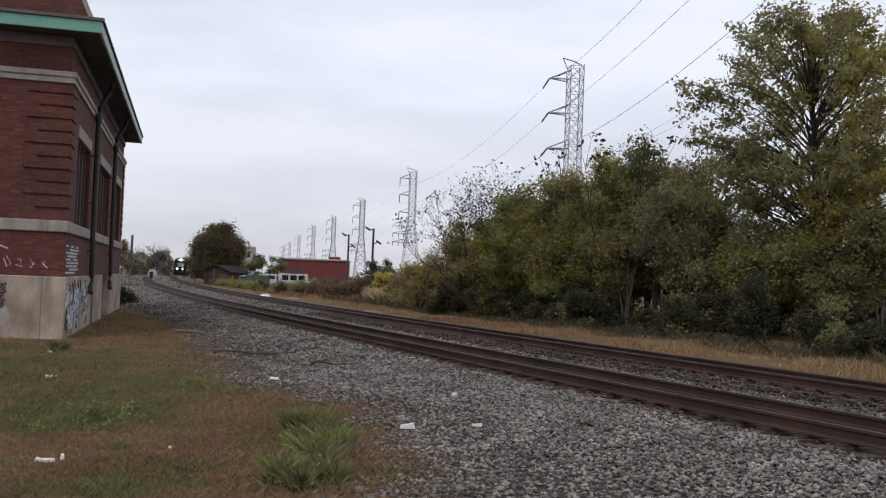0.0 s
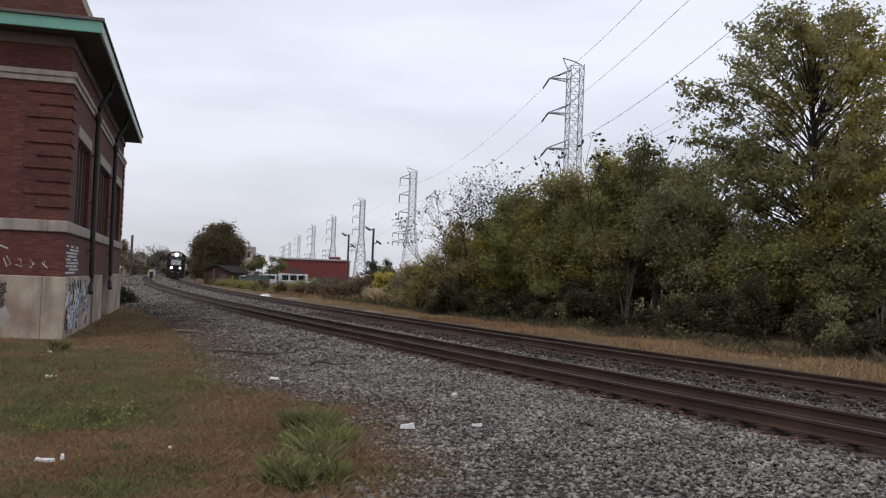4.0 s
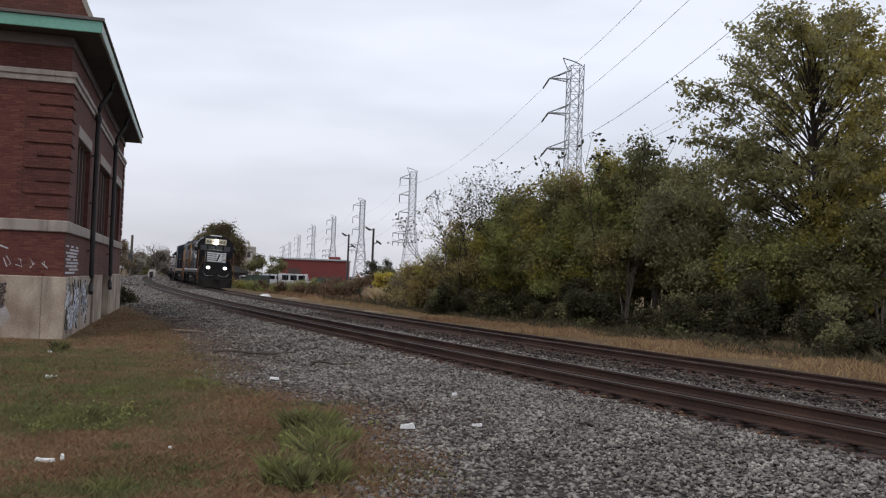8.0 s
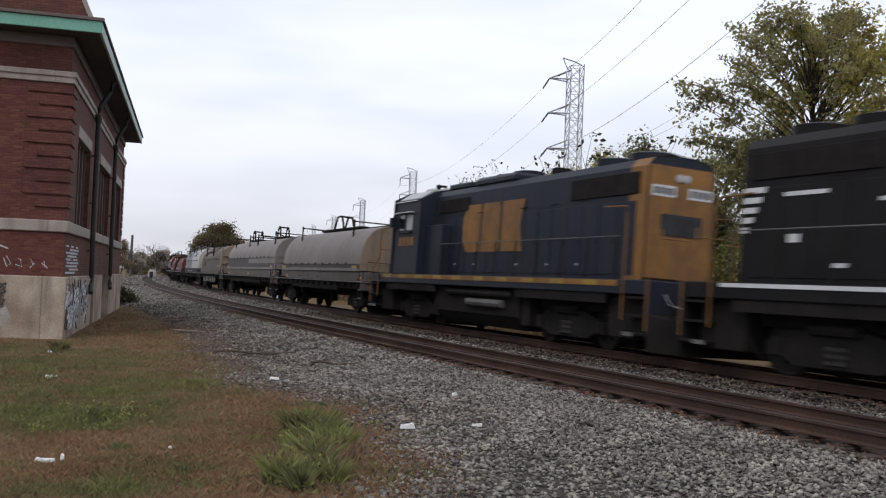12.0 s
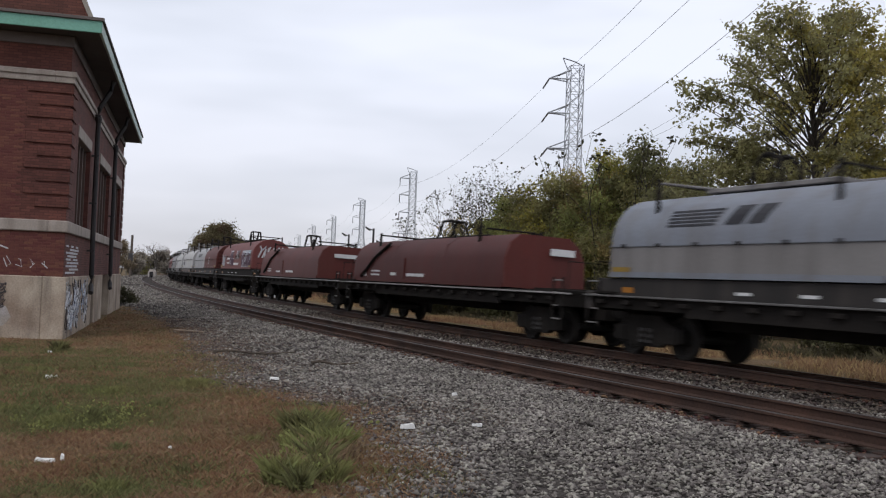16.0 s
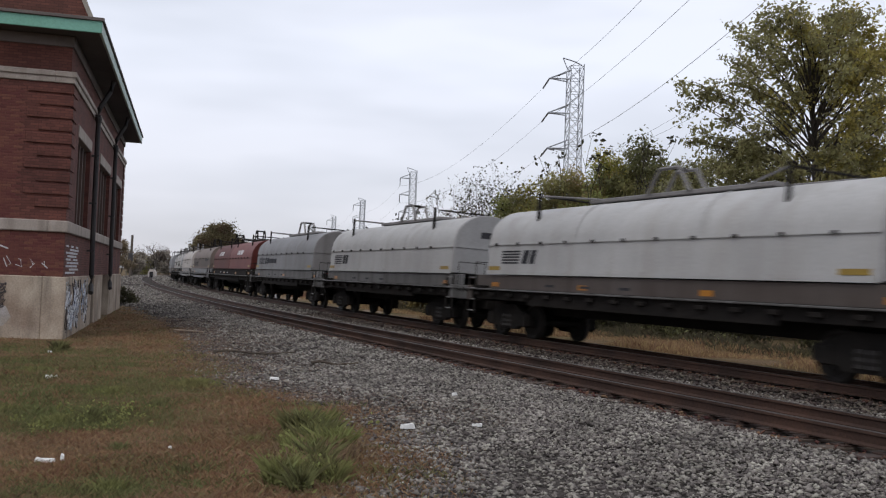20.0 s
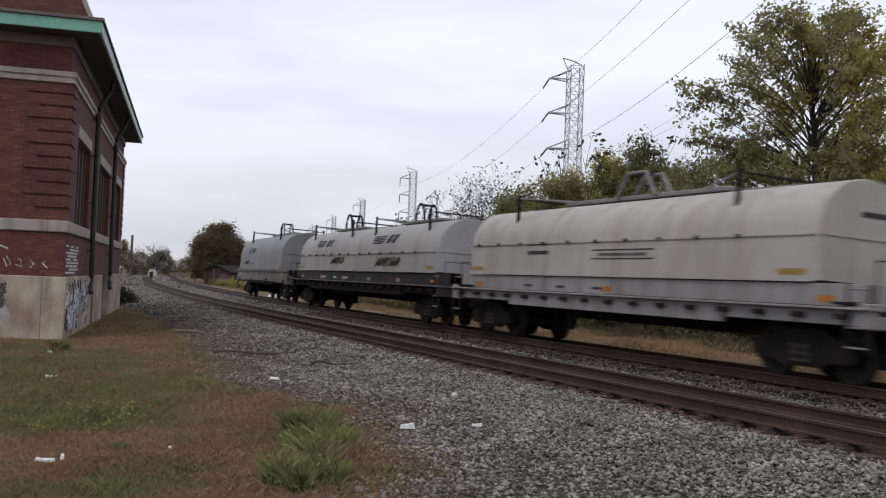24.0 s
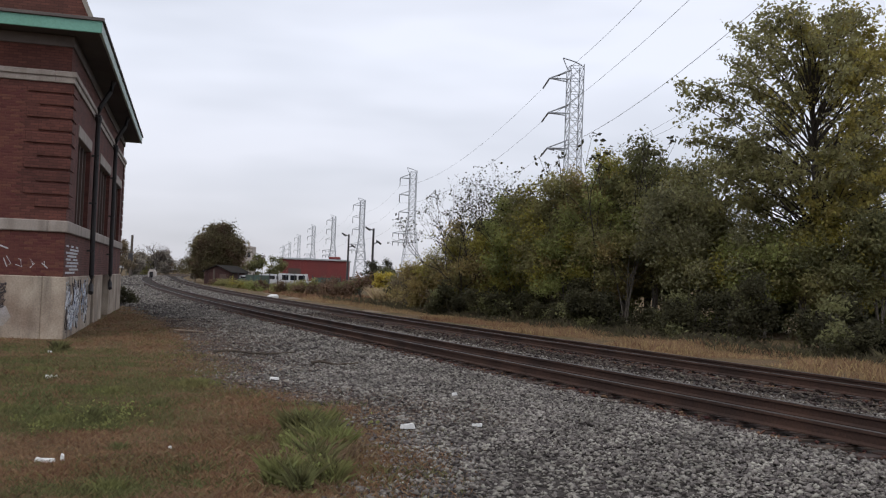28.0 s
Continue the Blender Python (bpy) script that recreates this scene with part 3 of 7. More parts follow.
part("gable_wall", gable, M_BRICK, house, "sloping red brick gable above the eaves")
coping = Shape().prism([(-0.48, 7.66), (-0.38, 7.62), (2.24, 13.45), (2.14, 13.52)], 0.30, 3.55)
part("gable_coping", coping, M_LIME, house, "pale stone gable coping")
# raised courses at the corner
for k in range(10):
    z = 3.157 + k * 0.307
    short = (k + 1) % 2
    q = Shape().box(-0.045, 0.002, -0.045, 0.72 if short else 1.0, z, z + (0.245 if k < 9 else 0.20), 0.008)
    q.box(-0.035, 0.62 if short else 0.88, -0.035, 0.002, z, z + (0.245 if k < 9 else 0.20), 0.008)
    part("corner_quoin", q, M_BRICK, house)
    q2 = Shape().box(LEN - (0.62 if short else 0.88), LEN + 0.035, -0.035, 0.002, z, z + (0.245 if k < 9 else 0.20), 0.008)
    part("corner_quoin", q2, M_BRICK, house)

for a, b in WINDOWS:
    opening = part("window", Shape().box(a, b, 0.30, 0.34, Z_SILL, Z_HEAD), M_PANE, house, "tall dark window with brown mullions")
    n_bay = 4
    step = (b - a) / n_bay
    for k in range(n_bay + 1):
        x = a + k * step
        part("mullion", Shape().box(max(a, x - 0.07), min(b, x + 0.07), 0.12, 0.30, Z_SILL, Z_HEAD, 0.01), M_FRAMEWOOD, opening)
    for z in (Z_SILL + 0.04, 3.9, Z_HEAD - 0.05):
        part("transom", Shape().box(a, b, 0.2, 0.3, z - 0.04, z + 0.04), M_FRAMEWOOD, opening)
    part("window_lintel", Shape().box(a - 0.12, b + 0.12, -0.03, 0.4, Z_HEAD, Z_LINTEL, 0.015), M_LIME, house, "pale stone lintel")
for x in (5.2, 12.2):
    pipe = part("downpipe", Shape().rod([(x + 0.25, -0.5, 7.32), (x + 0.2, -0.42, 7.0), (x + 0.1, -0.14, 6.45), (x, -0.14, 6.1), (x, -0.14, 3.2), (x, -0.16, 1.5), (x - 0.12, -0.17, 1.2), (x - 0.40, -0.20, 1.0)], 0.072, 10), M_PIPE, house, "black iron downpipe", smooth=True)
    for z in (2.2, 3.6, 5.0, 6.2):
        part("pipe_bracket", Shape().box(x - 0.09, x + 0.09, -0.21, 0.0, z, z + 0.05), M_PIPE, pipe)
    part("hopper", Shape().lathe([(0.07, 6.0), (0.10, 6.12), (0.10, 6.18)], "z", 10, (x, -0.14, 0)), M_PIPE, pipe)
# whitewashed bricks low on the long wall
for r in range(9):
    z = 1.56 + r * 0.083
    for c in range(5):
        x = 0.32 + c * 0.5 + (0.25 if r % 2 else 0) + rng.uniform(-0.04, 0.04)
        if rng.random() < 0.8:
            part("whitened_brick", Shape().box(x, x + 0.44, -0.008, 0.01, z, z + 0.05), M_WHITEPAINT, house)


def scrawl(parent, name, material, pts, r, m):
    """A sprayed line that lies on a wall."""
    return part(name, Shape().rod([m @ Vector(p) for p in pts], r, 5), material, parent)


M_SPRAYHAZE = mat("faded_spray_paint", (0.36, 0.33, 0.32), (0.30, 0.26, 0.22), 0.9, 0, 3.0, 30.0, 0.2, 0)
# graffiti strokes: on the front wall x is the wall's depth, y runs along it
ON_FRONT = Matrix(((0, 0, 1, 0), (1, 0, 0, 0), (0, 1, 0, 0), (0, 0, 0, 1)))
for k in range(5):
    y0 = 1.55 - k * 0.27
    h0 = 0.30 - 0.03 * k
    pts = [(y0 - 0.02 * j + 0.07 * math.sin(j * 2.1 + k), 1.62 + 0.06 + h0 * (0.5 + 0.5 * math.cos(j * 1.7 + k)), -0.004) for j in range(4)]
    scrawl(house, "graffiti_stroke", M_WHITEPAINT, pts, 0.012, ON_FRONT)
scrawl(house, "graffiti_stroke", M_WHITEPAINT, [(1.9, 2.22, -0.004), (1.6, 2.25, -0.004), (1.25, 2.12, -0.004)], 0.018, ON_FRONT)
for k in range(6):
    pts = [(1.35 + 0.12 * math.sin(j * 1.9 + k), 0.75 + 0.10 * k + 0.08 * math.cos(j * 2.3 + k), -0.084) for j in range(5)]
    scrawl(house, "graffiti_stroke", M_DARKPAINT, pts, 0.018, ON_FRONT)
ON_SIDE = Matrix(((1, 0, 0, 0), (0, 0, 1, 0), (0, 1, 0, 0), (0, 0, 0, 1)))
for k in range(96):
    x = 0.10 + rng.uniform(0, 2.6) if k < 60 else 0.12 + rng.uniform(1.5, 5.0)
    z0 = rng.uniform(0.1, 0.85)
    pts = [(x + 0.16 * math.sin(j * 1.4 + k), z0 + j * 0.14, -0.083) for j in range(5)]
    scrawl(house, "graffiti_stroke", (M_BLUEPAINT, M_WHITEPAINT, M_DARKPAINT, M_WHITEPAINT)[k % 4], pts, 0.022, ON_SIDE)

cloud = [(1.9, 0.35), (1.6, 0.22), (1.25, 0.3), (1.1, 0.5), (1.22, 0.75), (1.5, 0.86), (1.85, 0.8), (2.0, 0.6)]
part("sprayed_patch", Shape().add([(-0.084, a, b) for a, b in cloud] + [(-0.08, a, b) for a, b in cloud], [tuple(range(8)), tuple(range(15, 7, -1))]), M_SPRAYHAZE, house, "faded blue-grey sprayed patch")
# ---- trees and shrubs ----


def leaf_mat(name, c1, c2, thinness=0.48):
    m = mat(name, c1, c2, 0.6, 0, 0.7, 6.0, 0.2, 0, island=0.2, spec=0.15, spread=(0.36, 0.64))
    n, l = m.node_tree.nodes, m.node_tree.links
    thin, mix = n.new("ShaderNodeBsdfTranslucent"), n.new("ShaderNodeMixShader")
    mix.inputs["Fac"].default_value = thinness
    l.new(n["Principled BSDF"].inputs["Base Color"].links[0].from_socket, thin.inputs["Color"])
    l.new(n["Principled BSDF"].outputs["BSDF"], mix.inputs[1])
    l.new(thin.outputs["BSDF"], mix.inputs[2])
    l.new(mix.outputs["Shader"], n["Material Output"].inputs["Surface"])
    return m


# deep green for dark shrubs; below the thicket it stands in for shade
L_DEEPSHADE = leaf_mat("leaf_bottle_green", (0.075, 0.070, 0.036), (0.040, 0.038, 0.022))
L_TAN = leaf_mat("leaf_pale_tan", (0.28, 0.22, 0.14), (0.19, 0.15, 0.10))
L_GREEN = leaf_mat("leaf_dull_green", (0.31, 0.325, 0.115), (0.20, 0.21, 0.08), 0.6)
L_OLIVE = leaf_mat("leaf_olive", (0.33, 0.305, 0.13), (0.205, 0.19, 0.09), 0.58)
L_YELLOW = leaf_mat("leaf_yellow_green", (0.42, 0.37, 0.095), (0.28, 0.245, 0.07), 0.6)
L_MAPLE = leaf_mat("leaf_light_olive", (0.305, 0.285, 0.13), (0.215, 0.20, 0.098), 0.62)
L_MAPLEGOLD = leaf_mat("leaf_olive_gold", (0.43, 0.37, 0.115), (0.29, 0.25, 0.085), 0.6)
L_SCRUB = leaf_mat("leaf_straw_olive", (0.40, 0.32, 0.135), (0.28, 0.22, 0.10))
L_GREYGREEN = leaf_mat("leaf_grey_green", (0.30, 0.285, 0.15), (0.19, 0.18, 0.10), 0.58)
L_UMBER = leaf_mat("leaf_umber_green", (0.17, 0.145, 0.075), (0.115, 0.095, 0.055))
# leaf colour paled and greyed to imitate haze over distance
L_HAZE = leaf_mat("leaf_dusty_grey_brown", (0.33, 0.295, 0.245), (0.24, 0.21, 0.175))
L_BROWN = leaf_mat("leaf_brown", (0.17, 0.115, 0.072), (0.11, 0.072, 0.05))
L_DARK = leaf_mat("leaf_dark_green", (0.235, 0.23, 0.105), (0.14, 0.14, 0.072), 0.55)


def leaves(centres, count, spread, size, r):
    """Corner and triangle arrays of folded leaves strewn round the centres."""
    n = len(centres) * count
    c = np.repeat(np.asarray(centres, float), count, axis=0) + r.normal(0, 1, (n, 3)) * np.array([spread, spread, spread * 0.75])
    w = r.normal(0, 0.8, (n, 3)) + np.array([0, 0, 0.6])
    w /= np.linalg.norm(w, axis=1)[:, None]
    a = np.cross(w, r.normal(0, 1, (n, 3)))
    a /= np.linalg.norm(a, axis=1)[:, None] + 1e-9
    b = np.cross(w, a)
    sz = (size * r.uniform(0.55, 1.3, n))[:, None]
    p0, p1 = c - a * sz * 0.5, c + a * sz * 0.5
    q0, q1 = c + b * sz * 0.27 + w * sz * 0.1, c - b * sz * 0.27 + w * sz * 0.1
    v = np.stack([p0, q0, p1, q1], 1).reshape(-1, 3)
    k = np.arange(n)[:, None] * 4
    t = np.concatenate([np.concatenate([k, k + 1, k + 2], 1), np.concatenate([k, k + 2, k + 3], 1)])
    return v, t


def tree(name, label, category, x, y, height, radius, seed, crown_from=0.25, clumps=90, per=34, leaf=0.17, spread=0.38, main=None, second=None, share=0.25, stems=1, lean=0.0, group="", flat=1.0, trunk_r=None, zb=-0.42, peak=0.0, sunny=False, bark=None, lumpy=0.30):
    """A tree or tall shrub: stems, limbs, twigs and clumps of leaves."""
    r = np.random.default_rng(seed)
    t = thing(name, label, category, pose(x, y, zb), group)
    trunk_r = trunk_r or max(0.05, height * 0.014)
    trunk, limbs = Shape(), Shape()
    tips = []
    heads = []
    for k in range(stems):
        a = r.uniform(0, 6.28)
        out = (0.0 if stems == 1 else radius * r.uniform(0.15, 0.5))
        top = Vector((math.cos(a) * out + lean, math.sin(a) * out, height * r.uniform(0.72, 0.9)))
        pts = [Vector((math.cos(a) * out * 0.15, math.sin(a) * out * 0.15, -0.2))]
        for j in range(1, 6):
            f = j / 5
            pts.append(Vector((top.x * f ** 1.3, top.y * f ** 1.3, top.z * f)) + Vector(r.normal(0, 0.03 * height * 0.3, 3)) * f)
        trunk.rod(pts, trunk_r * (1.0 if stems == 1 else 0.7), 7, trunk_r * 0.18)
        heads.append(pts)
    zc, hz = height * (crown_from + 1) / 2, height * (1 - crown_from) / 2
    # boughs reach out from the stems; twigs stand off their outer half and carry the leaf sprays
    boughs = max(5, clumps // 9)
    for k in range(boughs):
        u = Vector(r.normal(0, 1, 3)).normalized() * (r.uniform(0.10, 1.0) ** 0.42)
        lump = 0.86 + lumpy * noise.noise(Vector((u.x * 1.9 + seed, u.y * 1.9, u.z * 1.9)))
        wide = radius * lump * (1 - peak * max(0.0, u.z))
        end = Vector((u.x * wide + lean * (0.5 + u.z * 0.5), u.y * wide * flat, zc + u.z * hz * (0.92 + 0.16 * lump)))
        stem = heads[k % stems]
        f = min(0.95, max(0.10, end.z / height * 0.92 - 0.30 * math.hypot(end.x, end.y) / height))
        i = min(4, int(f * 5))
        q = stem[i].lerp(stem[i + 1], f * 5 - i)
        mid = q.lerp(end, 0.5) + Vector((0, 0, 0.05 * radius)) + Vector(r.normal(0, 0.05 * radius, 3))
        limbs.rod([q, mid, end], min(0.045, trunk_r * r.uniform(0.14, 0.34)), 5, 0.010)
        away = (end - mid).normalized()
        sprays = []
        tips.append((end.x + r.normal(0, 0.3 * radius), sprays))
        for m in range(7):
            g = r.uniform(0.0, 1.0) ** 0.6
            root = mid.lerp(end, g)
            d = (away + Vector(r.normal(0, 0.75, 3)) + Vector((0, 0, 0.15))).normalized()
            tip = root + d * min(radius, 3.3) * r.uniform(0.16, 0.36) + Vector((0, 0, -0.03 * radius))
            limbs.rod([root, tip], 0.012, 3, 0.005)
            for h in (0.35, 0.62, 0.85, 1.05):
                sprays.append(root.lerp(tip, h) + Vector(r.normal(0, 0.05, 3)))
    if sunny:
        tips.sort(key=lambda e: -e[0])  # the leaves turn first on one side
    tips = [p for e in tips for p in e[1]]
    part("trunk", trunk, bark or M_BARK, t, smooth=True)
    tagged(part("branchwork", limbs, bark or M_BARK, t), kind="stuff")
    if per:
        n2 = int(boughs * share) * 28
        v, f = leaves(tips[n2:], per, spread, leaf, r)
        crown = part("crown", heap("crown", v, f, main or L_GREEN), None, t)
        tagged(crown, kind="stuff")
        if n2 and second:
            v, f = leaves(tips[:n2], per, spread, leaf, r)
            tagged(part("yellowing_leaves", heap("yellowing_leaves", v, f, second), None, t), "leaves turning colour", kind="stuff")
    return t


THICKET = [
    # x, y, height, radius, where the crown begins, clumps, kind
    (-2.1, 58, 2.8, 1.5, 0.0, 90, "scrub"), (-0.9, 57, 3.5, 1.7, 0.0, 110, "yellow"), (0.3, 56, 4.4, 1.9, 0.0, 130, "scrub"), (1.3, 54.5, 5.0, 1.9, 0.0, 130, "yellow"), (2.2, 53, 5.7, 2.0, 0.05, 140, "olive"), (3.0, 51.5, 5.0, 1.9, 0.0, 120, "yellow"),
    (3.75, 50, 6.2, 2.3, 0.12, 170, "green"), (5.4, 48.5, 7.2, 2.6, 0.18, 200, "olive"), (6.2, 46.5, 4.4, 2.0, 0.2, 120, "green"), (7.04, 47, 8.0, 2.8, 0.2, 220, "brownish"), (8.81, 46, 8.5, 2.9, 0.25, 230, "green"),
    (8.6, 44, 4.8, 2.1, 0.24, 120, "brownish"), (10.24, 45, 8.6, 3.0, 0.3, 230, "dark"), (11.19, 42, 7.5, 2.7, 0.12, 200, "light"), (12.21, 40, 5.3, 2.3, 0.25, 170, "light"), (13.3, 39, 4.7, 2.1, 0.26, 150, "green"),
    (14.55, 38, 4.5, 2.1, 0.30, 150, "dark"), (15.72, 37, 4.4, 2.1, 0.32, 140, "olive"), (16.8, 36, 4.8, 2.1, 0.34, 140, "dark"),
]
for i, (x, y, hgt, rad, cf, cl, kind) in enumerate(THICKET):
    main, second = {"scrub": (L_TAN, L_SCRUB), "green": (L_GREEN, L_YELLOW), "yellow": (L_SCRUB, L_YELLOW), "brownish": (L_OLIVE, L_SCRUB), "light": (L_GREYGREEN, L_OLIVE), "olive": (L_OLIVE, L_YELLOW), "dark": (L_DARK, L_OLIVE)}[kind]
    tree("thicket_shrub", {"scrub": "thin brownish olive shrub with bare twigs", "green": "dense green shrub with yellowing leaves", "yellow": "yellow-green trackside shrub with gaps", "brownish": "dense olive-brown trackside tree", "light": "light olive-green trackside shrub", "olive": "dense olive-green trackside tree", "dark": "dense dark green trackside shrub"}[kind], "shrub", x, y, hgt, rad * 1.05, 40 + i, cf + 0.06, int(cl * (1.2 if kind == "scrub" else 1.7)), 12 if kind == "scrub" else 15, 0.12 if kind == "scrub" else 0.175, 0.25, main, second, 0.3, stems=5, bark=M_PALEBARK, group="thicket beside the track")
for i, (x, y, hgt, rad) in enumerate([(4.13, 57, 5.8, 2.4), (6.99, 54, 7.2, 3.0), (8.33, 50, 7.4, 2.4), (9.85, 52, 8.8, 3.0), (10.42, 47.5, 7.4, 2.5), (12.51, 49, 8.2, 3.0), (14.77, 46, 4.8, 2.6), (17.03, 44, 4.1, 2.6), (19.28, 42, 4.2, 2.6)]):
    tree("thicket_shrub", "dark shrub deep in the trackside thicket", "shrub", x, y, hgt, rad, 80 + i, 0.0, 200, 22, 0.24, 0.24, L_DARK, L_GREEN, 0.2, stems=4, group="thicket beside the track")
tree("maple_tree", "tall broadleaf tree with green and yellowing leaves", "tree", 15.9, 39.5, 14.0, 6.25, 7, 0.30, 1600, 9, 0.2, 0.15, L_MAPLE, L_MAPLEGOLD, 0.45, trunk_r=0.2, peak=0.11, sunny=True, lean=-0.8, lumpy=0.1)
tree("maple_tree", "tall broadleaf tree with olive leaves", "tree", 21.0, 42.5, 12.2, 4.6, 17, 0.2, 400, 12, 0.2, 0.14, L_MAPLE, L_MAPLEGOLD, 0.5, trunk_r=0.18)


def bare_tree(name, label, x, y, height, spread_a, seed, stems, leaf, per_tip, mt, levels=4, r0=0.07, zb=-0.42, lean=0.0, stuff_label=""):
    """A thin-crowned tree: forking limbs with a few leaves at the tips."""
    r = np.random.default_rng(seed)
    t = thing(name, label, "tree", pose(x, y, zb), "")
    wood, tips = Shape(), []

    def grow(p, d, length, rad, level):
        q = p + d * length
        mid = p.lerp(q, 0.5) + Vector(r.normal(0, length * 0.05, 3))
        wood.rod([p, mid, q], rad, 6 if level > 2 else 4, rad * 0.65)
        if level == 0:
            tips.append(q)
            return
        for k in range(3 if r.random() < 0.45 else 2):
            nd = (d + Vector(r.normal(0, 1, 3)) * spread_a + Vector((0, 0, 0.12))).normalized()
            grow(q, nd, length * r.uniform(0.58, 0.82), rad * 0.62, level - 1)

    first = height * 0.34
    for k in range(stems):
        a = 6.283 * k / stems + r.uniform(-0.4, 0.4)
        tilt = r.uniform(0.12, 0.42) if stems > 1 else 0.05
        grow(Vector((math.cos(a) * 0.15, math.sin(a) * 0.15, -0.2)), Vector((math.cos(a) * tilt + lean, math.sin(a) * tilt, 1)).normalized(), first * r.uniform(0.8, 1.1), r0, levels)
    part("trunk", wood, M_BARK, t, smooth=True)
    v, f = leaves(tips, per_tip, 0.16, leaf, r)
    tagged(part("crown", heap("crown", v, f, mt), None, t), "sparse dark leaves", kind="stuff")
    return t


for x, y, hgt, sd, st in ((3.7, 51, 8.0, 23, 4), (2.57, 53, 7.6, 24, 4), (4.82, 50, 8.2, 26, 3), (1.52, 53, 7.0, 44, 4)):
    bare_tree("bare_sapling", "half-bare sapling with sparse dark leaves", x, y, hgt, 0.42, sd, st, 0.17, 2, L_DEEPSHADE, 5, 0.05, lean=-0.1)
for x, y, hgt, sd in ((0.53, 55, 4.6, 33), (-0.49, 58, 4.2, 34), (1.62, 53, 5.0, 36)):
    bare_tree("bare_shrub", "brownish half-bare shrub with thin twigs", x, y, hgt, 0.45, sd, 5, 0.13, 6, L_OLIVE, 4, 0.035)
x, y = 7.5, 45
bare_tree("bare_sapling", "thin sapling with a few broad leaves at its top", x, y, 10.6, 0.16, 29, 3, 0.26, 5, L_DEEPSHADE, 3, 0.05)

L_RUST = leaf_mat("leaf_red_brown", (0.23, 0.145, 0.095), (0.15, 0.10, 0.07))
L_GOLDLEAF = leaf_mat("leaf_bright_yellow", (0.52, 0.42, 0.08), (0.36, 0.29, 0.07))
# low growth between the line and the yard
for i, (x, y, hgt, rad, mt, sec, lab) in enumerate([
    (-4.19, 70, 2.5, 0.95, L_GOLDLEAF, L_GOLDLEAF, "small bright yellow-leaved shrub"), (-1.69, 64, 2.4, 1.5, L_SCRUB, L_YELLOW, "low olive shrub in dry grass"), (-5.5, 84, 3.7, 2.3, L_DEEPSHADE, L_DARK, "dark green spreading shrub"), (-4.1, 83, 3.3, 1.9, L_DEEPSHADE, L_DARK, "dark green spreading shrub"),
    (-7.07, 82, 1.75, 2.4, L_RUST, L_DARK, "low reddish brown bramble beyond the track"), (-9.26, 84, 1.6, 2.6, L_RUST, L_BROWN, "low reddish brown bramble beyond the track"), (-11.8, 86, 1.2, 2.2, L_OLIVE, L_RUST, "low green bramble beyond the track"), (-14.18, 88, 0.9, 2.2, L_OLIVE, L_BROWN, "low green bramble beyond the track"),
    (-18.14, 98, 0.85, 2.2, L_GREEN, L_BROWN, "low green bramble beyond the track"), (-22.17, 106, 0.8, 2.2, L_OLIVE, L_YELLOW, "low green bramble beyond the track"), (-26.8, 118, 0.7, 2.0, L_OLIVE, L_BROWN, "low green bramble beyond the track"), (0.48, 50, 1.4, 1.3, L_DEEPSHADE, L_DARK, "low bramble below the thicket, coloured dark as in shade"), (2.14, 47, 1.2, 1.3, L_DEEPSHADE, L_DARK, "low bramble below the thicket, coloured dark as in shade"), (5.06, 42, 0.9, 1.2, L_DEEPSHADE, L_DARK, "low weeds below the thicket, coloured dark as in shade"), (6.97, 40, 0.8, 1.1, L_DEEPSHADE, L_DARK, "low weeds below the thicket, coloured dark as in shade"),
]):
    tree("low_bush", lab, "bush", x, y, hgt, rad, 120 + i, 0.0, 100, 14, 0.17, 0.17, mt, sec, 0.3, stems=5, trunk_r=0.04, group="undergrowth")
x, y = -15.5, 46
tree("low_bush", "dark green weeds at the foot of the building", "bush", x, y, 0.7, 0.8, 151, 0.0, 60, 12, 0.12, 0.12, L_DEEPSHADE, L_UMBER, 0.3, stems=4, trunk_r=0.03, zb=-0.3)
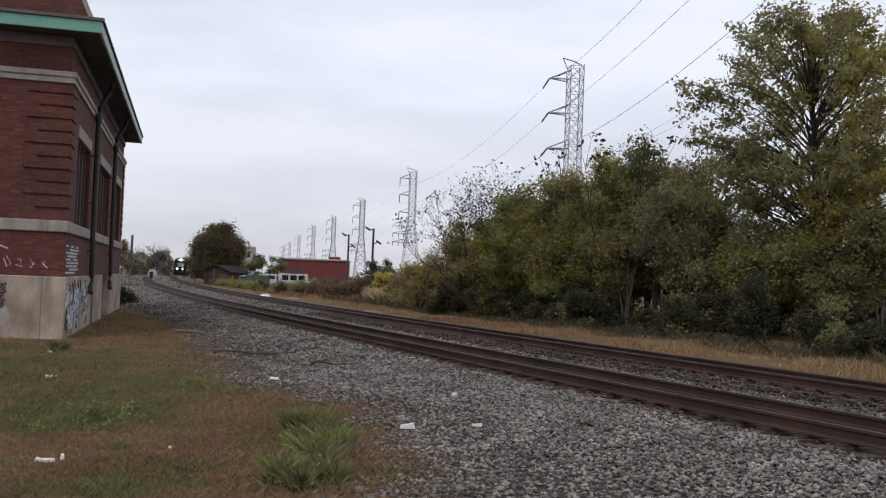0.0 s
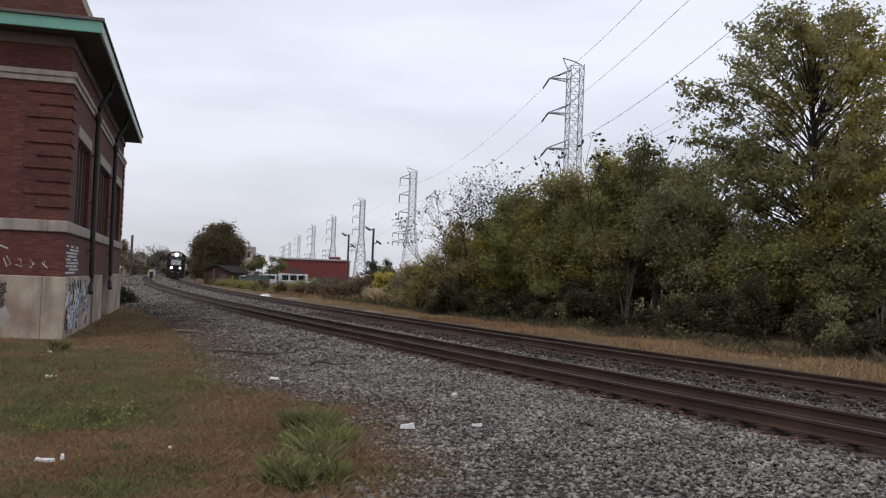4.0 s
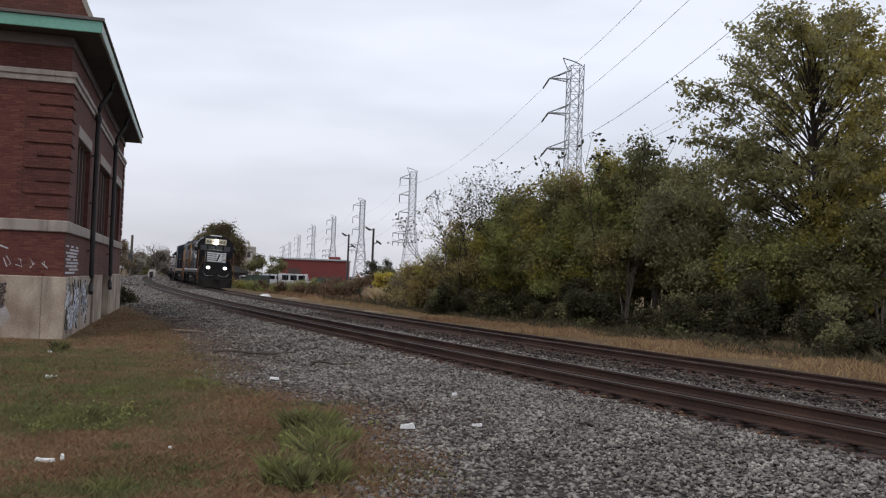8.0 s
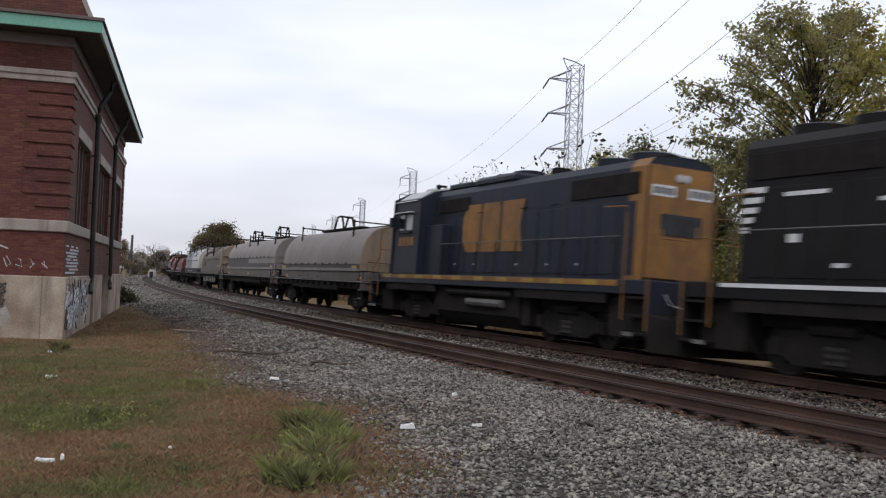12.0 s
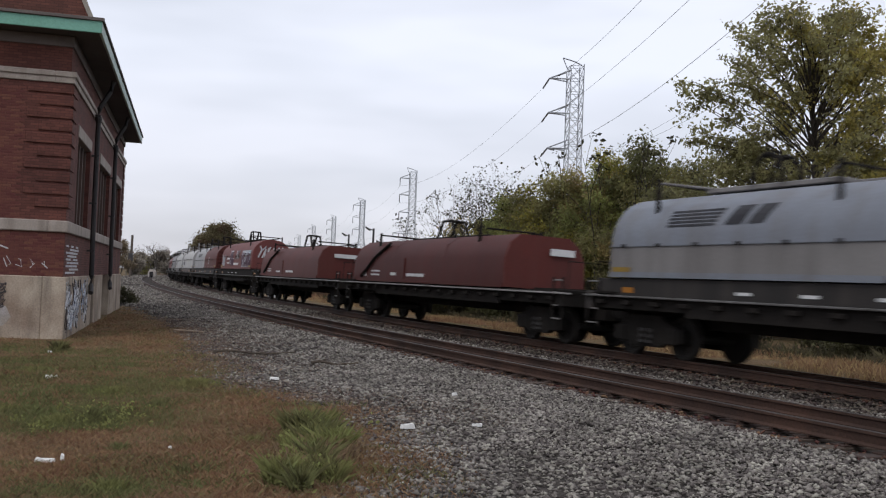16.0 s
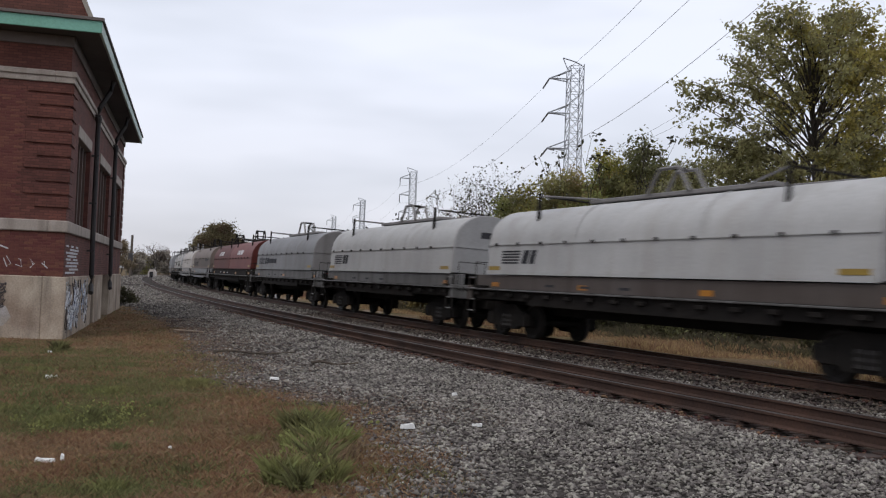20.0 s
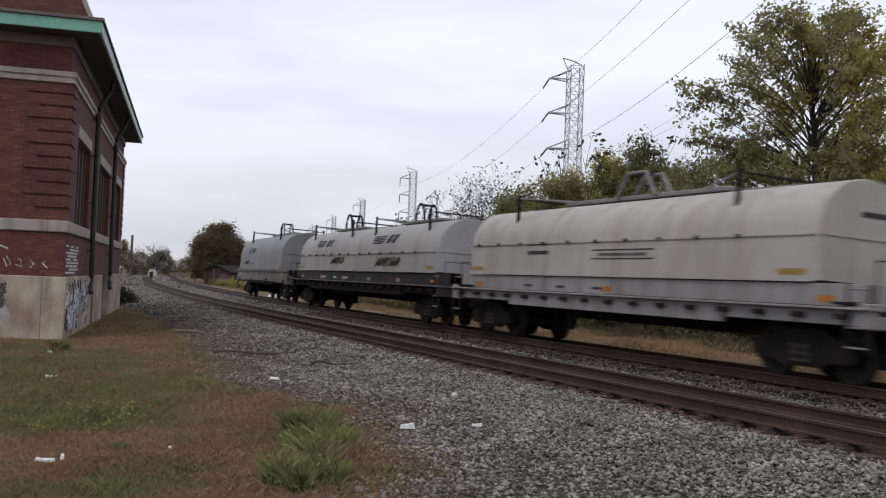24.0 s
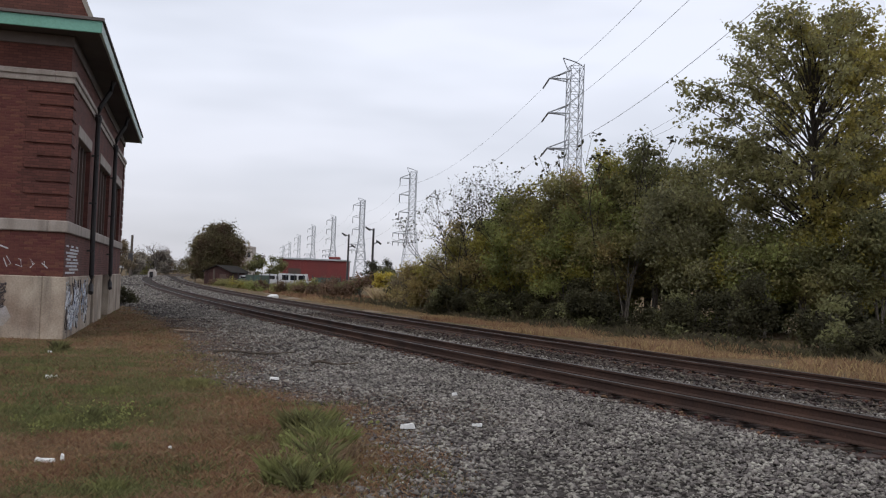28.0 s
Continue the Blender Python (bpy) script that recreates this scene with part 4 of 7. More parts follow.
# far trees; distance haze is mixed into their paler leaf colours
for i, (x, y, hgt, rad, mt, sec, lab, cl) in enumerate([
    (-33.2, 139.5, 8.5, 3.9, L_UMBER, L_BROWN, "round brownish green tree beyond the curve", 1300), (-36.2, 144, 5.6, 2.6, L_UMBER, L_BROWN, "dark lower crown behind the hut", 240), (-39.18, 150, 4.2, 1.5, L_UMBER, L_HAZE, "brownish tree beyond the curve", 150),
    (-32.53, 165, 4.8, 2.6, L_DARK, L_BROWN, "distant green tree behind the yard", 90), (-30.0, 170, 5.6, 2.6, L_DARK, L_OLIVE, "distant green tree behind the yard", 90),
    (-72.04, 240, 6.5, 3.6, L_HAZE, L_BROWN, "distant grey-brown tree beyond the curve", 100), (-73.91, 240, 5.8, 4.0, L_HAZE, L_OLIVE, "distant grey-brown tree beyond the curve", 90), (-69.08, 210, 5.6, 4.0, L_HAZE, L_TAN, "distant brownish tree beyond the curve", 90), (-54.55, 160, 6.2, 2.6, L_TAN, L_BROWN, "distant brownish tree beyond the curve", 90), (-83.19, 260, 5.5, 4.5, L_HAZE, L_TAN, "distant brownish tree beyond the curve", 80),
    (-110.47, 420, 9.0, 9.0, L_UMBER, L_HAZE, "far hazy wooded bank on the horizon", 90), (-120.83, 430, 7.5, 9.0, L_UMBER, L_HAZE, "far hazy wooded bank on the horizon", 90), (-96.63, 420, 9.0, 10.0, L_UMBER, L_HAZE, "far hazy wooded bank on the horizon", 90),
]):
    big = 0.3 if y < 200 else 0.6
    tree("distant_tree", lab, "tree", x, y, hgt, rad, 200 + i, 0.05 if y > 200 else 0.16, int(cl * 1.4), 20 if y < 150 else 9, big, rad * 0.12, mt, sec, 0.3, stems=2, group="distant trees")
x, y = -68.48, 225
bare_tree("distant_bare_tree", "distant bare tree beyond the curve", x, y, 8.6, 0.42, 240, 3, 0.3, 2, L_BROWN, 4, 0.16)
# undergrowth along the foot of the thicket, the shade there put into its leaf colour
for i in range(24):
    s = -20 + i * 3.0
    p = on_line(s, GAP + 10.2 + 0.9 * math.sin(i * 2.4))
    tree("low_bush", "low undergrowth below the thicket, coloured dark as in shade", "bush", p.x, p.y, 1.7 + 0.6 * math.sin(i * 1.7), 1.7, 300 + i, -0.1, 110, 20, 0.15, 0.18, L_DEEPSHADE, L_DARK, 0.2, stems=4, trunk_r=0.03, group="undergrowth")

# ---- pylons and their cables ----
PYLONS = [(23.5, 175.2), (-12.4, 359.3), (-44.0, 505.3), (-76.6, 656.1), (-109.2, 792.5), (-152.0, 994.8), (-200.1, 1232.6), (-234.6, 1388.8)]
H_TOP, ARMS = 43.0, (40.0, 33.6, 27.0)


def pylon(i, x, y, fine):
    nx, ny = PYLONS[min(i + 1, 7)] if i < 7 else PYLONS[7]
    px, py = PYLONS[max(i - 1, 0)]
    t = thing("transmission_pylon", "tall grey steel lattice transmission pylon", "pylon", pose(x, y, -0.4, 0, 0, math.degrees(math.atan2(ny - py, nx - px)) - 90), group="transmission pylons")
    half = lambda z: 1.25 if z > 24 else 1.25 + (24 - z) * 0.10
    leg_r = 0.10 if fine else 0.16
    for sx in (-1, 1):
        for sy in (-1, 1):
            part("leg", Shape().rod([(sx * half(0), sy * half(0), 0), (sx * 1.25, sy * 1.25, 24), (sx * 1.25, sy * 1.25, H_TOP - (0 if sx > 0 else 1.0))], leg_r, 4), M_STEEL, t)
    zs = [0, 6, 11, 15.5, 19.5, 23] + [23 + 2.45 * k for k in range(1, 9)]
    for k in range(len(zs) - 1):
        a, b = zs[k], zs[k + 1]
        ha, hb = half(a), half(b)
        br = Shape()
        for q in ((-1, -1, 1, -1), (1, -1, 1, 1), (1, 1, -1, 1), (-1, 1, -1, -1)):
            br.rod([(q[0] * ha, q[1] * ha, a), (q[2] * hb, q[3] * hb, b)], leg_r * 0.6, 3)
            br.rod([(q[2] * ha, q[3] * ha, a), (q[0] * hb, q[1] * hb, b)], leg_r * 0.6, 3)
            br.rod([(q[0] * hb, q[1] * hb, b), (q[2] * hb, q[3] * hb, b)], leg_r * 0.6, 3)
        part("lattice_bracing", br, M_STEEL, t)
    for z in ARMS:
        arm = Shape()
        for sy in (-1.2, 1.2):
            arm.rod([(-1.25, sy, z), (-5.0, 0, z + 0.1)], 0.13, 4)
            arm.rod([(-1.25, sy, z + 1.7), (-5.0, 0, z + 0.1)], 0.11, 4)
        a = part("cross_arm", arm, M_STEEL, t)
        if i == 0:
            part("insulator", Shape().rod([(-5.0, 0.1, z), (-5.0, 4.0, z - 1.0)], 0.16, 6), M_INSUL, a, "dark strain insulator")
            part("insulator", Shape().rod([(-5.0, -0.1, z), (-5.0, -4.0, z - 0.8)], 0.16, 6), M_INSUL, a, "dark strain insulator")
        else:
            part("insulator", Shape().rod([(-5.0, 0, z), (-5.0, 0, z - 3.0)], 0.16, 6), M_INSUL, a, "dark hanging insulator")
    if i:
        # two lower arms for a lighter line
        for z in (18.9, 15.6):
            low_arm = Shape()
            for sy in (-1.3, 1.3):
                low_arm.rod([(-7.2, 0, z), (2.4, sy, z)], 0.14, 4).rod([(-7.2, 0, z + 0.1), (-1.3, sy, z + 1.3)], 0.10, 4)
            la = part("lower_cross_arm", low_arm, M_STEEL, t)
            for xi in (-7.0, -4.8, -2.8):
                part("insulator", Shape().rod([(xi, 0, z), (xi, 0, z - 1.4)], 0.14, 5), M_INSUL, la)
    part("peak", Shape().rod([(1.25, 0, H_TOP), (-0.2, 0, H_TOP + 0.6), (-2.5, 0, H_TOP + 1.1)], 0.12, 4).rod([(-1.25, 0, H_TOP - 1.6), (-2.5, 0, H_TOP + 1.1)], 0.1, 4), M_STEEL, t)
    return t


tops = []
for i, (x, y) in enumerate(PYLONS):
    t = pylon(i, x, y, i < 2)
    bpy.context.view_layer.update()
    tops.append(t.matrix_world.copy())


def cable(a, b, sag, r, label="sagging overhead power cable"):
    pts = [a.lerp(b, k / 24) + Vector((0, 0, -4 * sag * (k / 24) * (1 - k / 24))) for k in range(25)]
    solo("power_cable", Shape().rod(pts, r, 4), M_CABLE, label, "cable", group="power cables")


near_top = Matrix.Translation((44.0, -11.0, -0.4)) @ Euler((0, 0, math.atan2(186, -19) - math.pi / 2)).to_matrix().to_4x4()
for z, sag, x_end, z_end in zip(ARMS, (6.0, 4.0, 8.0), (-6.0, -7.0, -4.0), (56.0, 45.0, 49.0)):
    cable(tops[0] @ Vector((-5.0, -4.0, z - 0.8)), near_top @ Vector((x_end, 0, z_end)), sag, 0.035)
    for k in range(4):
        zb = z - 1.0 if k == 0 else z - 3.0
        cable(tops[k] @ Vector((-5.0, 4.0 if k == 0 else 0, zb)), tops[k + 1] @ Vector((-5.0, 0, z - 3.0)), 4.5, 0.03 if k == 0 else 0.02 + 0.004 * k)
for x2, z2 in ((5.5, 26.0), (10.0, 27.5)):
    cable(tops[0] @ Vector((x2, 0, z2)), near_top @ Vector((x2, 0, 40)), 3.0, 0.022)

# ---- yard beyond the line ----
M_UNDERWOOD = mat("blackened_timber", (0.022, 0.019, 0.017), (0.030, 0.026, 0.022), 0.95, 0, 1.0, 10.0, 0.2, 0, spec=0.1)
M_REDBOARD = mat("dark_red_boards", (0.060, 0.026, 0.022), (0.04, 0.020, 0.018), 0.9, 0, 1.0, 10.0, 0.2, 0)
M_REDWALL = mat("dull_red_siding", (0.19, 0.036, 0.034), (0.15, 0.034, 0.032), 0.7, 0, 0.4, 10.0, 0.12, 0, streak=((0.12, 0.03, 0.03), 0.5, 1.0))
M_ROOFGREY = mat("pale_metal_roof", (0.42, 0.43, 0.44), (0.34, 0.35, 0.36), 0.6, 0.2, 0.5, 10.0, 0.1, 0)
M_VAN = mat("white_car_paint", (0.47, 0.47, 0.47), (0.40, 0.40, 0.41), 0.35, 0, 1.0, 10.0, 0.05, 0)
M_TYRE = mat("black_rubber", (0.02, 0.02, 0.02), (0.03, 0.03, 0.03), 0.85, 0, 4.0, 30.0, 0.2, 0)
M_FENCE = mat("green_mesh_fence", (0.05, 0.085, 0.066), (0.045, 0.06, 0.05), 0.7, 0, 0.8, 10.0, 0.2, 0)
M_POLE = mat("dark_lamp_post", (0.04, 0.04, 0.045), (0.055, 0.05, 0.05), 0.6, 0.2, 1.0, 10.0, 0.2, 0)
M_WOODPOLE = mat("weathered_wood_pole", (0.10, 0.08, 0.065), (0.075, 0.06, 0.05), 0.9, 0, 1.0, 10.0, 0.2, 0)
M_BEIGE = mat("beige_plaster", (0.45, 0.40, 0.36), (0.38, 0.34, 0.31), 0.85, 0, 0.4, 8.0, 0.1, 0)

shed = thing("red_shed", "long dull red metal shed with a pale flat roof", "building", pose(-24.6, 186, -0.4, 0, 0, 2))
part("wall", Shape().box(-6.6, 6.0, -5.5, 5.5, 0, 4.7, 0.02), M_REDWALL, shed)
for k in range(24):
    part("siding_rib", Shape().box(-6.5 + k * 0.53, -6.42 + k * 0.53, -5.56, -5.5, 0.1, 4.65), M_REDWALL, shed)
part("roof", Shape().box(-6.8, 6.2, -5.8, 5.7, 4.7, 5.0, 0.03), M_ROOFGREY, shed)
part("roof_hump", Shape().box(2.2, 4.4, -1, 2, 5.0, 5.6, 0.2), M_REDWALL, shed)
part("door", Shape().box(-5.0, -2.6, -5.58, -5.5, 0, 3.0), M_FRAMEWOOD, shed, "dark shed door")
tower_b = thing("far_beige_block", "distant beige flat-roofed tower block", "building", pose(-54.2, 260, -0.4))
part("wall", Shape().box(-2.2, 2.2, -2.5, 2.5, 0, 9.0, 0.03), M_BEIGE, tower_b)
for k in range(3):
    part("window", Shape().box(-1.7 + k * 1.3, -0.9 + k * 1.3, -2.54, -2.48, 6.0, 7.4), M_PANE, tower_b)
part("chimney", Shape().lathe([(0.35, 9), (0.3, 10.2)], "z", 8, (0.7, 0, 0)), M_BEIGE, tower_b)
hut = thing("dark_hut", "low dark shed under the round tree", "building", pose(-29.9, 130.5, -0.45, 0, 0, 82))
part("wall", Shape().box(-3.2, 4.0, -1.75, 1.75, 0, 1.9, 0.02), M_REDBOARD, hut)
for k in range(11):
    part("board", Shape().box(-3.24, -3.2, -1.72 + k * 0.32, -1.44 + k * 0.32, 0.05, 1.85), M_REDBOARD, hut)
part("gable", Shape().prism([(-1.75, 1.9), (1.75, 1.9), (0, 2.66)], -3.2, -3.1), M_REDBOARD, hut)
for o in (-1, 1):
    part("roof_slope", Shape().prism([(0, 2.72), (2.15 * o, 1.80), (2.15 * o, 1.88), (0, 2.82)][::o], -3.5, 4.3), M_UNDERWOOD, hut)
part("door", Shape().box(-3.27, -3.2, -1.3, -0.4, 0, 1.6), M_FRAMEWOOD, hut)


def lamp_post(x, y, top, turn):
    t = thing("yard_lamp_post", "dark yard lamp post with two slanted floodlights", "lamp post", pose(x, y, -0.4, 0, 0, turn), group="yard lamps")
    part("pole", Shape().rod([(0, 0, 0), (0, 0, top)], 0.17, 8, 0.13), M_POLE, t)
    for sx, z in ((-1, top - 0.05), (1, top - 1.75)):
        part("arm", Shape().rod([(0, 0, z - 0.2), (sx * 0.6, 0, z)], 0.07, 5), M_POLE, t)
        head = part("floodlight", Shape().box(-0.38, 0.38, -0.22, 0.22, -0.11, 0.11, 0.04), M_POLE, t, m=pose(sx * 0.72, 0, z, 0, 34, 0))
        part("floodlight_glass", Shape().box(-0.3, 0.3, -0.18, 0.18, -0.13, -0.105), M_PANE, head)


lamp_post(-8.92, 120, 8.1, 0)
lamp_post(-14.25, 142, 8.2, 0)


def parked_van(x, y, turn, length, high, label):
    t = thing("parked_van", label, "car", pose(x, y, -0.4, 0, 0, turn), group="parked vehicles")
    L = length / 2
    part("body", Shape().prism([(-0.95, 0.35), (0.95, 0.35), (0.95, 1.0), (0.8, high), (-0.8, high), (-0.95, 1.0)], -L, L * 0.55).prism([(-0.95, 0.35), (0.95, 0.35), (0.93, 1.05), (-0.93, 1.05)], L * 0.55, L), M_VAN, t)
    part("windscreen", Shape().add([(L * 0.56, -0.8, 1.05), (L * 0.56, 0.8, 1.05), (L * 0.56, 0.7, high - 0.1), (L * 0.56, -0.7, high - 0.1), (L * 0.62, -0.8, 1.05), (L * 0.62, 0.8, 1.05)], [(0, 1, 2, 3), (4, 5, 2, 3)]), M_PANE, t)
    for k in range(3):
        part("side_window", Shape().box(-L * 0.8 + k * L * 0.45, -L * 0.45 + k * L * 0.45, -0.97, -0.86, 1.1, high - 0.2), M_PANE, t)
    for sx in (-0.62, 0.62):
        for sy in (-0.9, 0.9):
            w = part("wheel", Shape().lathe([(0.2, -0.1), (0.33, -0.1), (0.33, 0.1), (0.2, 0.1)], "y", 12), M_TYRE, t, m=pose(sx * L, sy, 0.33))
            part("rim", Shape().lathe([(0.02, -0.11), (0.19, -0.11), (0.19, 0.11), (0.02, 0.11)], "y", 10), M_ROOFGREY, w)


parked_van(-19.3, 126, 4, 4.8, 1.95, "white van parked behind the green fence")
parked_van(-22.6, 129, -3, 4.4, 1.8, "pale grey car parked behind the green fence")
parked_van(-26.26, 132, 8, 4.4, 1.5, "white car parked behind the green fence")
fence = thing("yard_fence", "green mesh-covered yard fence on steel posts", "fence")
f0, f1 = Vector((-24.16, 112, -0.4)), Vector((-8.28, 96, -0.4))
for k in range(15):
    p = f0.lerp(f1, k / 14)
    part("fence_post", Shape().rod([p, p + Vector((0, 0, 1.85))], 0.05, 6), M_POLE, fence)
    if k < 14 and not 4 <= k <= 8:  # the gateway stands open
        q = f0.lerp(f1, (k + 1) / 14)
        d = (q - p).normalized() * 0.06
        n = Vector((-d.y, d.x, 0)) * 0.2
        low_p, low_q = p + d + Vector((0, 0, 0.1)), q - d + Vector((0, 0, 0.1))
        hh = Vector((0, 0, 1.55 if k % 4 else 1.1))
        part("fence_panel", Shape().add([low_p - n, low_q - n, low_q - n + hh, low_p - n + hh, low_p + n, low_q + n, low_q + n + hh, low_p + n + hh], [(0, 1, 2, 3), (7, 6, 5, 4), (0, 4, 5, 1), (3, 2, 6, 7)]), M_FENCE, fence)
post = thing("white_marker_post", "short white trackside marker post", "post", pose(-31.94, 128, -0.4, 0, -4, 0))
part("post", Shape().box(-0.16, 0.16, -0.16, 0.16, 0, 1.9, 0.03), M_BEIGE, post)
part("cap", Shape().box(-0.27, 0.27, -0.27, 0.27, 1.9, 2.05, 0.03), M_BEIGE, post)
solo("wooden_post", Shape().rod([(0, 0, 0), (0, 0, 2.2)], 0.12, 8), M_WOODPOLE, "short brown wooden post", "post", m=pose(-29.94, 124, -0.4))
cabin = thing("white_relay_cabin", "small white arched trackside relay cabin", "cabin", pose(-58.29, 190, -0.4))
part("wall", Shape().prism([(-0.75, 0), (0.75, 0), (0.75, 1.2), (0.4, 1.75), (-0.4, 1.75), (-0.75, 1.2)], -0.5, 0.5, pose(0, 0, 0, 0, 0, 90)), M_BEIGE, cabin)
part("door", Shape().box(-0.35, 0.35, -0.74, -0.69, 0.1, 1.3), M_PANE, cabin, "dark doorway")
up_pole = thing("utility_pole", "tall dark wooden utility pole", "pole", pose(-56.78, 172, -0.4))
part("pole", Shape().rod([(0, 0, 0), (0.05, 0, 7.9)], 0.3, 8, 0.22), M_WOODPOLE, up_pole)
part("signal_head", Shape().box(-0.4, 0.4, -0.5, -0.2, 3.2, 4.6, 0.05), M_POLE, up_pole)

# ---- grass ----
M_PALEGRASS = mat("pale_dry_grass", (0.46, 0.36, 0.21), (0.36, 0.28, 0.16), 0.85, 0, 0.6, 20.0, 0.2, 0, island=0.3, spec=0.1)
M_PATH = mat("pale_trackside_dirt", (0.24, 0.185, 0.135), (0.17, 0.13, 0.095), 0.95, 0, 0.4, 14.0, 0.25, 0.5, 0.02, spec=0.05)
solo("dirt_strip", sweep([(GAP + 3.3, -0.405), (GAP + 5.9, -0.40)], 26, 130, 2.0, closed=False), M_PATH, "pale strip of bare dirt beyond the far track", "ground", "structure")
M_LUSH = mat("fresh_green_grass", (0.165, 0.182, 0.062), (0.19, 0.172, 0.072), 0.8, 0, 0.8, 30.0, 0.2, 0, island=0.3, spec=0.15)
# olive weed colour, lowered to give the shade in front of the thicket
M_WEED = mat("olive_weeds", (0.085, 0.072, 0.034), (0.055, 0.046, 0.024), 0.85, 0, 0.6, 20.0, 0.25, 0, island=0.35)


def blades(name, n, where, high, material, label, width=0.012, lean=0.5):
    """Upright blades of grass where the test holds."""
    x, y, z, k = where(n)
    n = len(x)
    hgt = high * rng.uniform(0.4, 1.2, n) * k
    a = rng.uniform(0, 6.28, n)
    wide = width * np.clip(y / 10, 1, 3) if y.max() < 48 else np.full(n, width)
    dx, dy = np.cos(a) * wide, np.sin(a) * wide
    lx, ly = rng.normal(0, lean, n) * hgt, rng.normal(0, lean, n) * hgt
    v = np.stack([np.stack([x - dx, y - dy, z], -1), np.stack([x + dx, y + dy, z], -1), np.stack([x + lx * 0.4 + dx * 0.7, y + ly * 0.4 + dy * 0.7, z + hgt * 0.6], -1), np.stack([x + lx, y + ly, z + hgt], -1)], 1).reshape(-1, 3)
    i = np.arange(n)[:, None] * 4
    t = np.concatenate([np.concatenate([i, i + 1, i + 2], 1), np.concatenate([i, i + 2, i + 3], 1)])
    solo(name, heap(name, v, t, material), None, label, "grass", "stuff")


def patchy(x, y, seed, scale):
    """Smooth irregular patches, about -1 to 1."""
    r = np.random.default_rng(int(seed * 100))
    out = np.zeros(np.shape(x))
    for k in range(9):
        a, w, ph = r.uniform(0, 6.28), scale * r.uniform(0.5, 2.6), r.uniform(0, 6.28)
        out = out + np.sin((x * math.cos(a) + y * math.sin(a)) * w + ph)
    return out / 3.2


def verge(keep, y0=6.0, y1=46.0):
    def where(n):
        y = y0 * (y1 / y0) ** rng.uniform(0, 1, n)
        x = rng.uniform(-0.52, 0.06, n) * y
        lat = lateral(x, y)
        ok = ~shoulder_edge(y, lat - 0.2 + rng.normal(0.0, 0.45, n)) & keep(x, y)
        rel_x, rel_y = (x + 9.12) * -0.26018 + (y - 22.74) * 0.96556, (x + 9.12) * 0.96556 + (y - 22.74) * 0.26018
        ok &= ~((rel_x > -0.15) & (rel_y < 0.12))
        x, y = x[ok], y[ok]
        return x, y, np.full(len(x), -0.265), np.clip(0.9 + 0.35 * patchy(x, y, 3.1, 1.6), 0.6, 1.5)
    return where


GREENS = [(-4.0, 10.9, 0.55, 0.8, 1.3), (-4.3, 10.7, 0.9, 1.1, 0.7), (-4.1, 13.3, 1.2, 1.7, 0.9), (-6.4, 17.0, 2.2, 3.0, 0.85), (-3.9, 14.9, 0.6, 0.9, 0.6), (-8.4, 19.4, 1.2, 0.7, 0.8), (-2.6, 7.6, 0.4, 0.6, 0.8), (-5.6, 12.4, 0.9, 1.6, 0.6)]


def lush(x, y):
    """Where the verge is greener."""
    return sum(d * np.exp(-((x - a) / p) ** 2 - ((y - b) / q) ** 2) for a, b, p, q, d in GREENS) + 0.33 * patchy(x, y, 0.5, 2.2) + 0.2 * patchy(x, y, 4.4, 5.0)


blades("dry_grass", 420000, verge(lambda x, y: lush(x, y) < 0.75 + rng.normal(0, 0.4, len(x))), 0.05, M_DRY, "short reddish brown dry grass", 0.0026, 0.6)
blades("straw_grass", 170000, verge(lambda x, y: (patchy(x, y, 1.9, 2.3) > rng.normal(0.2, 0.5, len(x))) & (lush(x, y) < 0.7)), 0.06, M_STRAW, "pale straw-coloured dead grass", 0.0022, 0.75)
blades("green_grass", 480000, verge(lambda x, y: lush(x, y) > 0.48 + rng.normal(0, 0.3, len(x))), 0.065, M_GREEN, "short green grass patches", 0.0026, 0.5)


def tuft(cx, cy, rad, deep=0.8):
    def where(n):
        a, r = rng.uniform(0, 6.28, n), rad * np.abs(rng.normal(0, 0.6, n))
        return cx + np.cos(a) * r, cy + np.sin(a) * r * deep, np.full(n, -0.265), np.clip(1.15 - r / rad * 0.6, 0.25, 1.2)
    return where


r_tuft = np.random.default_rng(611)
TUFTS = [(-3.95, 10.9, 0.26, 1800, 0.14), (-4.25, 10.7, 0.3, 1200, 0.10), (-3.6, 12.2, 0.35, 800, 0.09), (-3.75, 14.6, 0.4, 900, 0.12), (-7.85, 19.6, 0.22, 900, 0.2), (-2.6, 7.6, 0.25, 600, 0.08), (-1.9, 9.9, 0.3, 400, 0.09), (-4.6, 13.4, 0.5, 800, 0.09), (-5.2, 11.4, 0.4, 700, 0.08), (-3.1, 9.3, 0.2, 260, 0.07), (-2.2, 8.3, 0.18, 240, 0.08), (-6.6, 15.6, 0.5, 900, 0.1)]
# the large clump at the edge of the ballast is many small tufts of uneven height
for k in range(40):
    f = r_tuft.uniform(0, 1)
    TUFTS.append((-1.38 + 0.30 * f + r_tuft.normal(0, 0.15), 10.9 - 3.0 * f + r_tuft.normal(0, 0.2), r_tuft.uniform(0.08, 0.17), int(r_tuft.uniform(180, 360)), r_tuft.uniform(0.10, 0.25)))
for cx, cy, rad, n, hg in TUFTS:
    blades("grass_tuft", n, tuft(cx, cy, rad, 1.5), hg, M_LUSH if r_tuft.random() < 0.7 else M_GREEN, "green tuft of longer grass", 0.0036, 0.42)
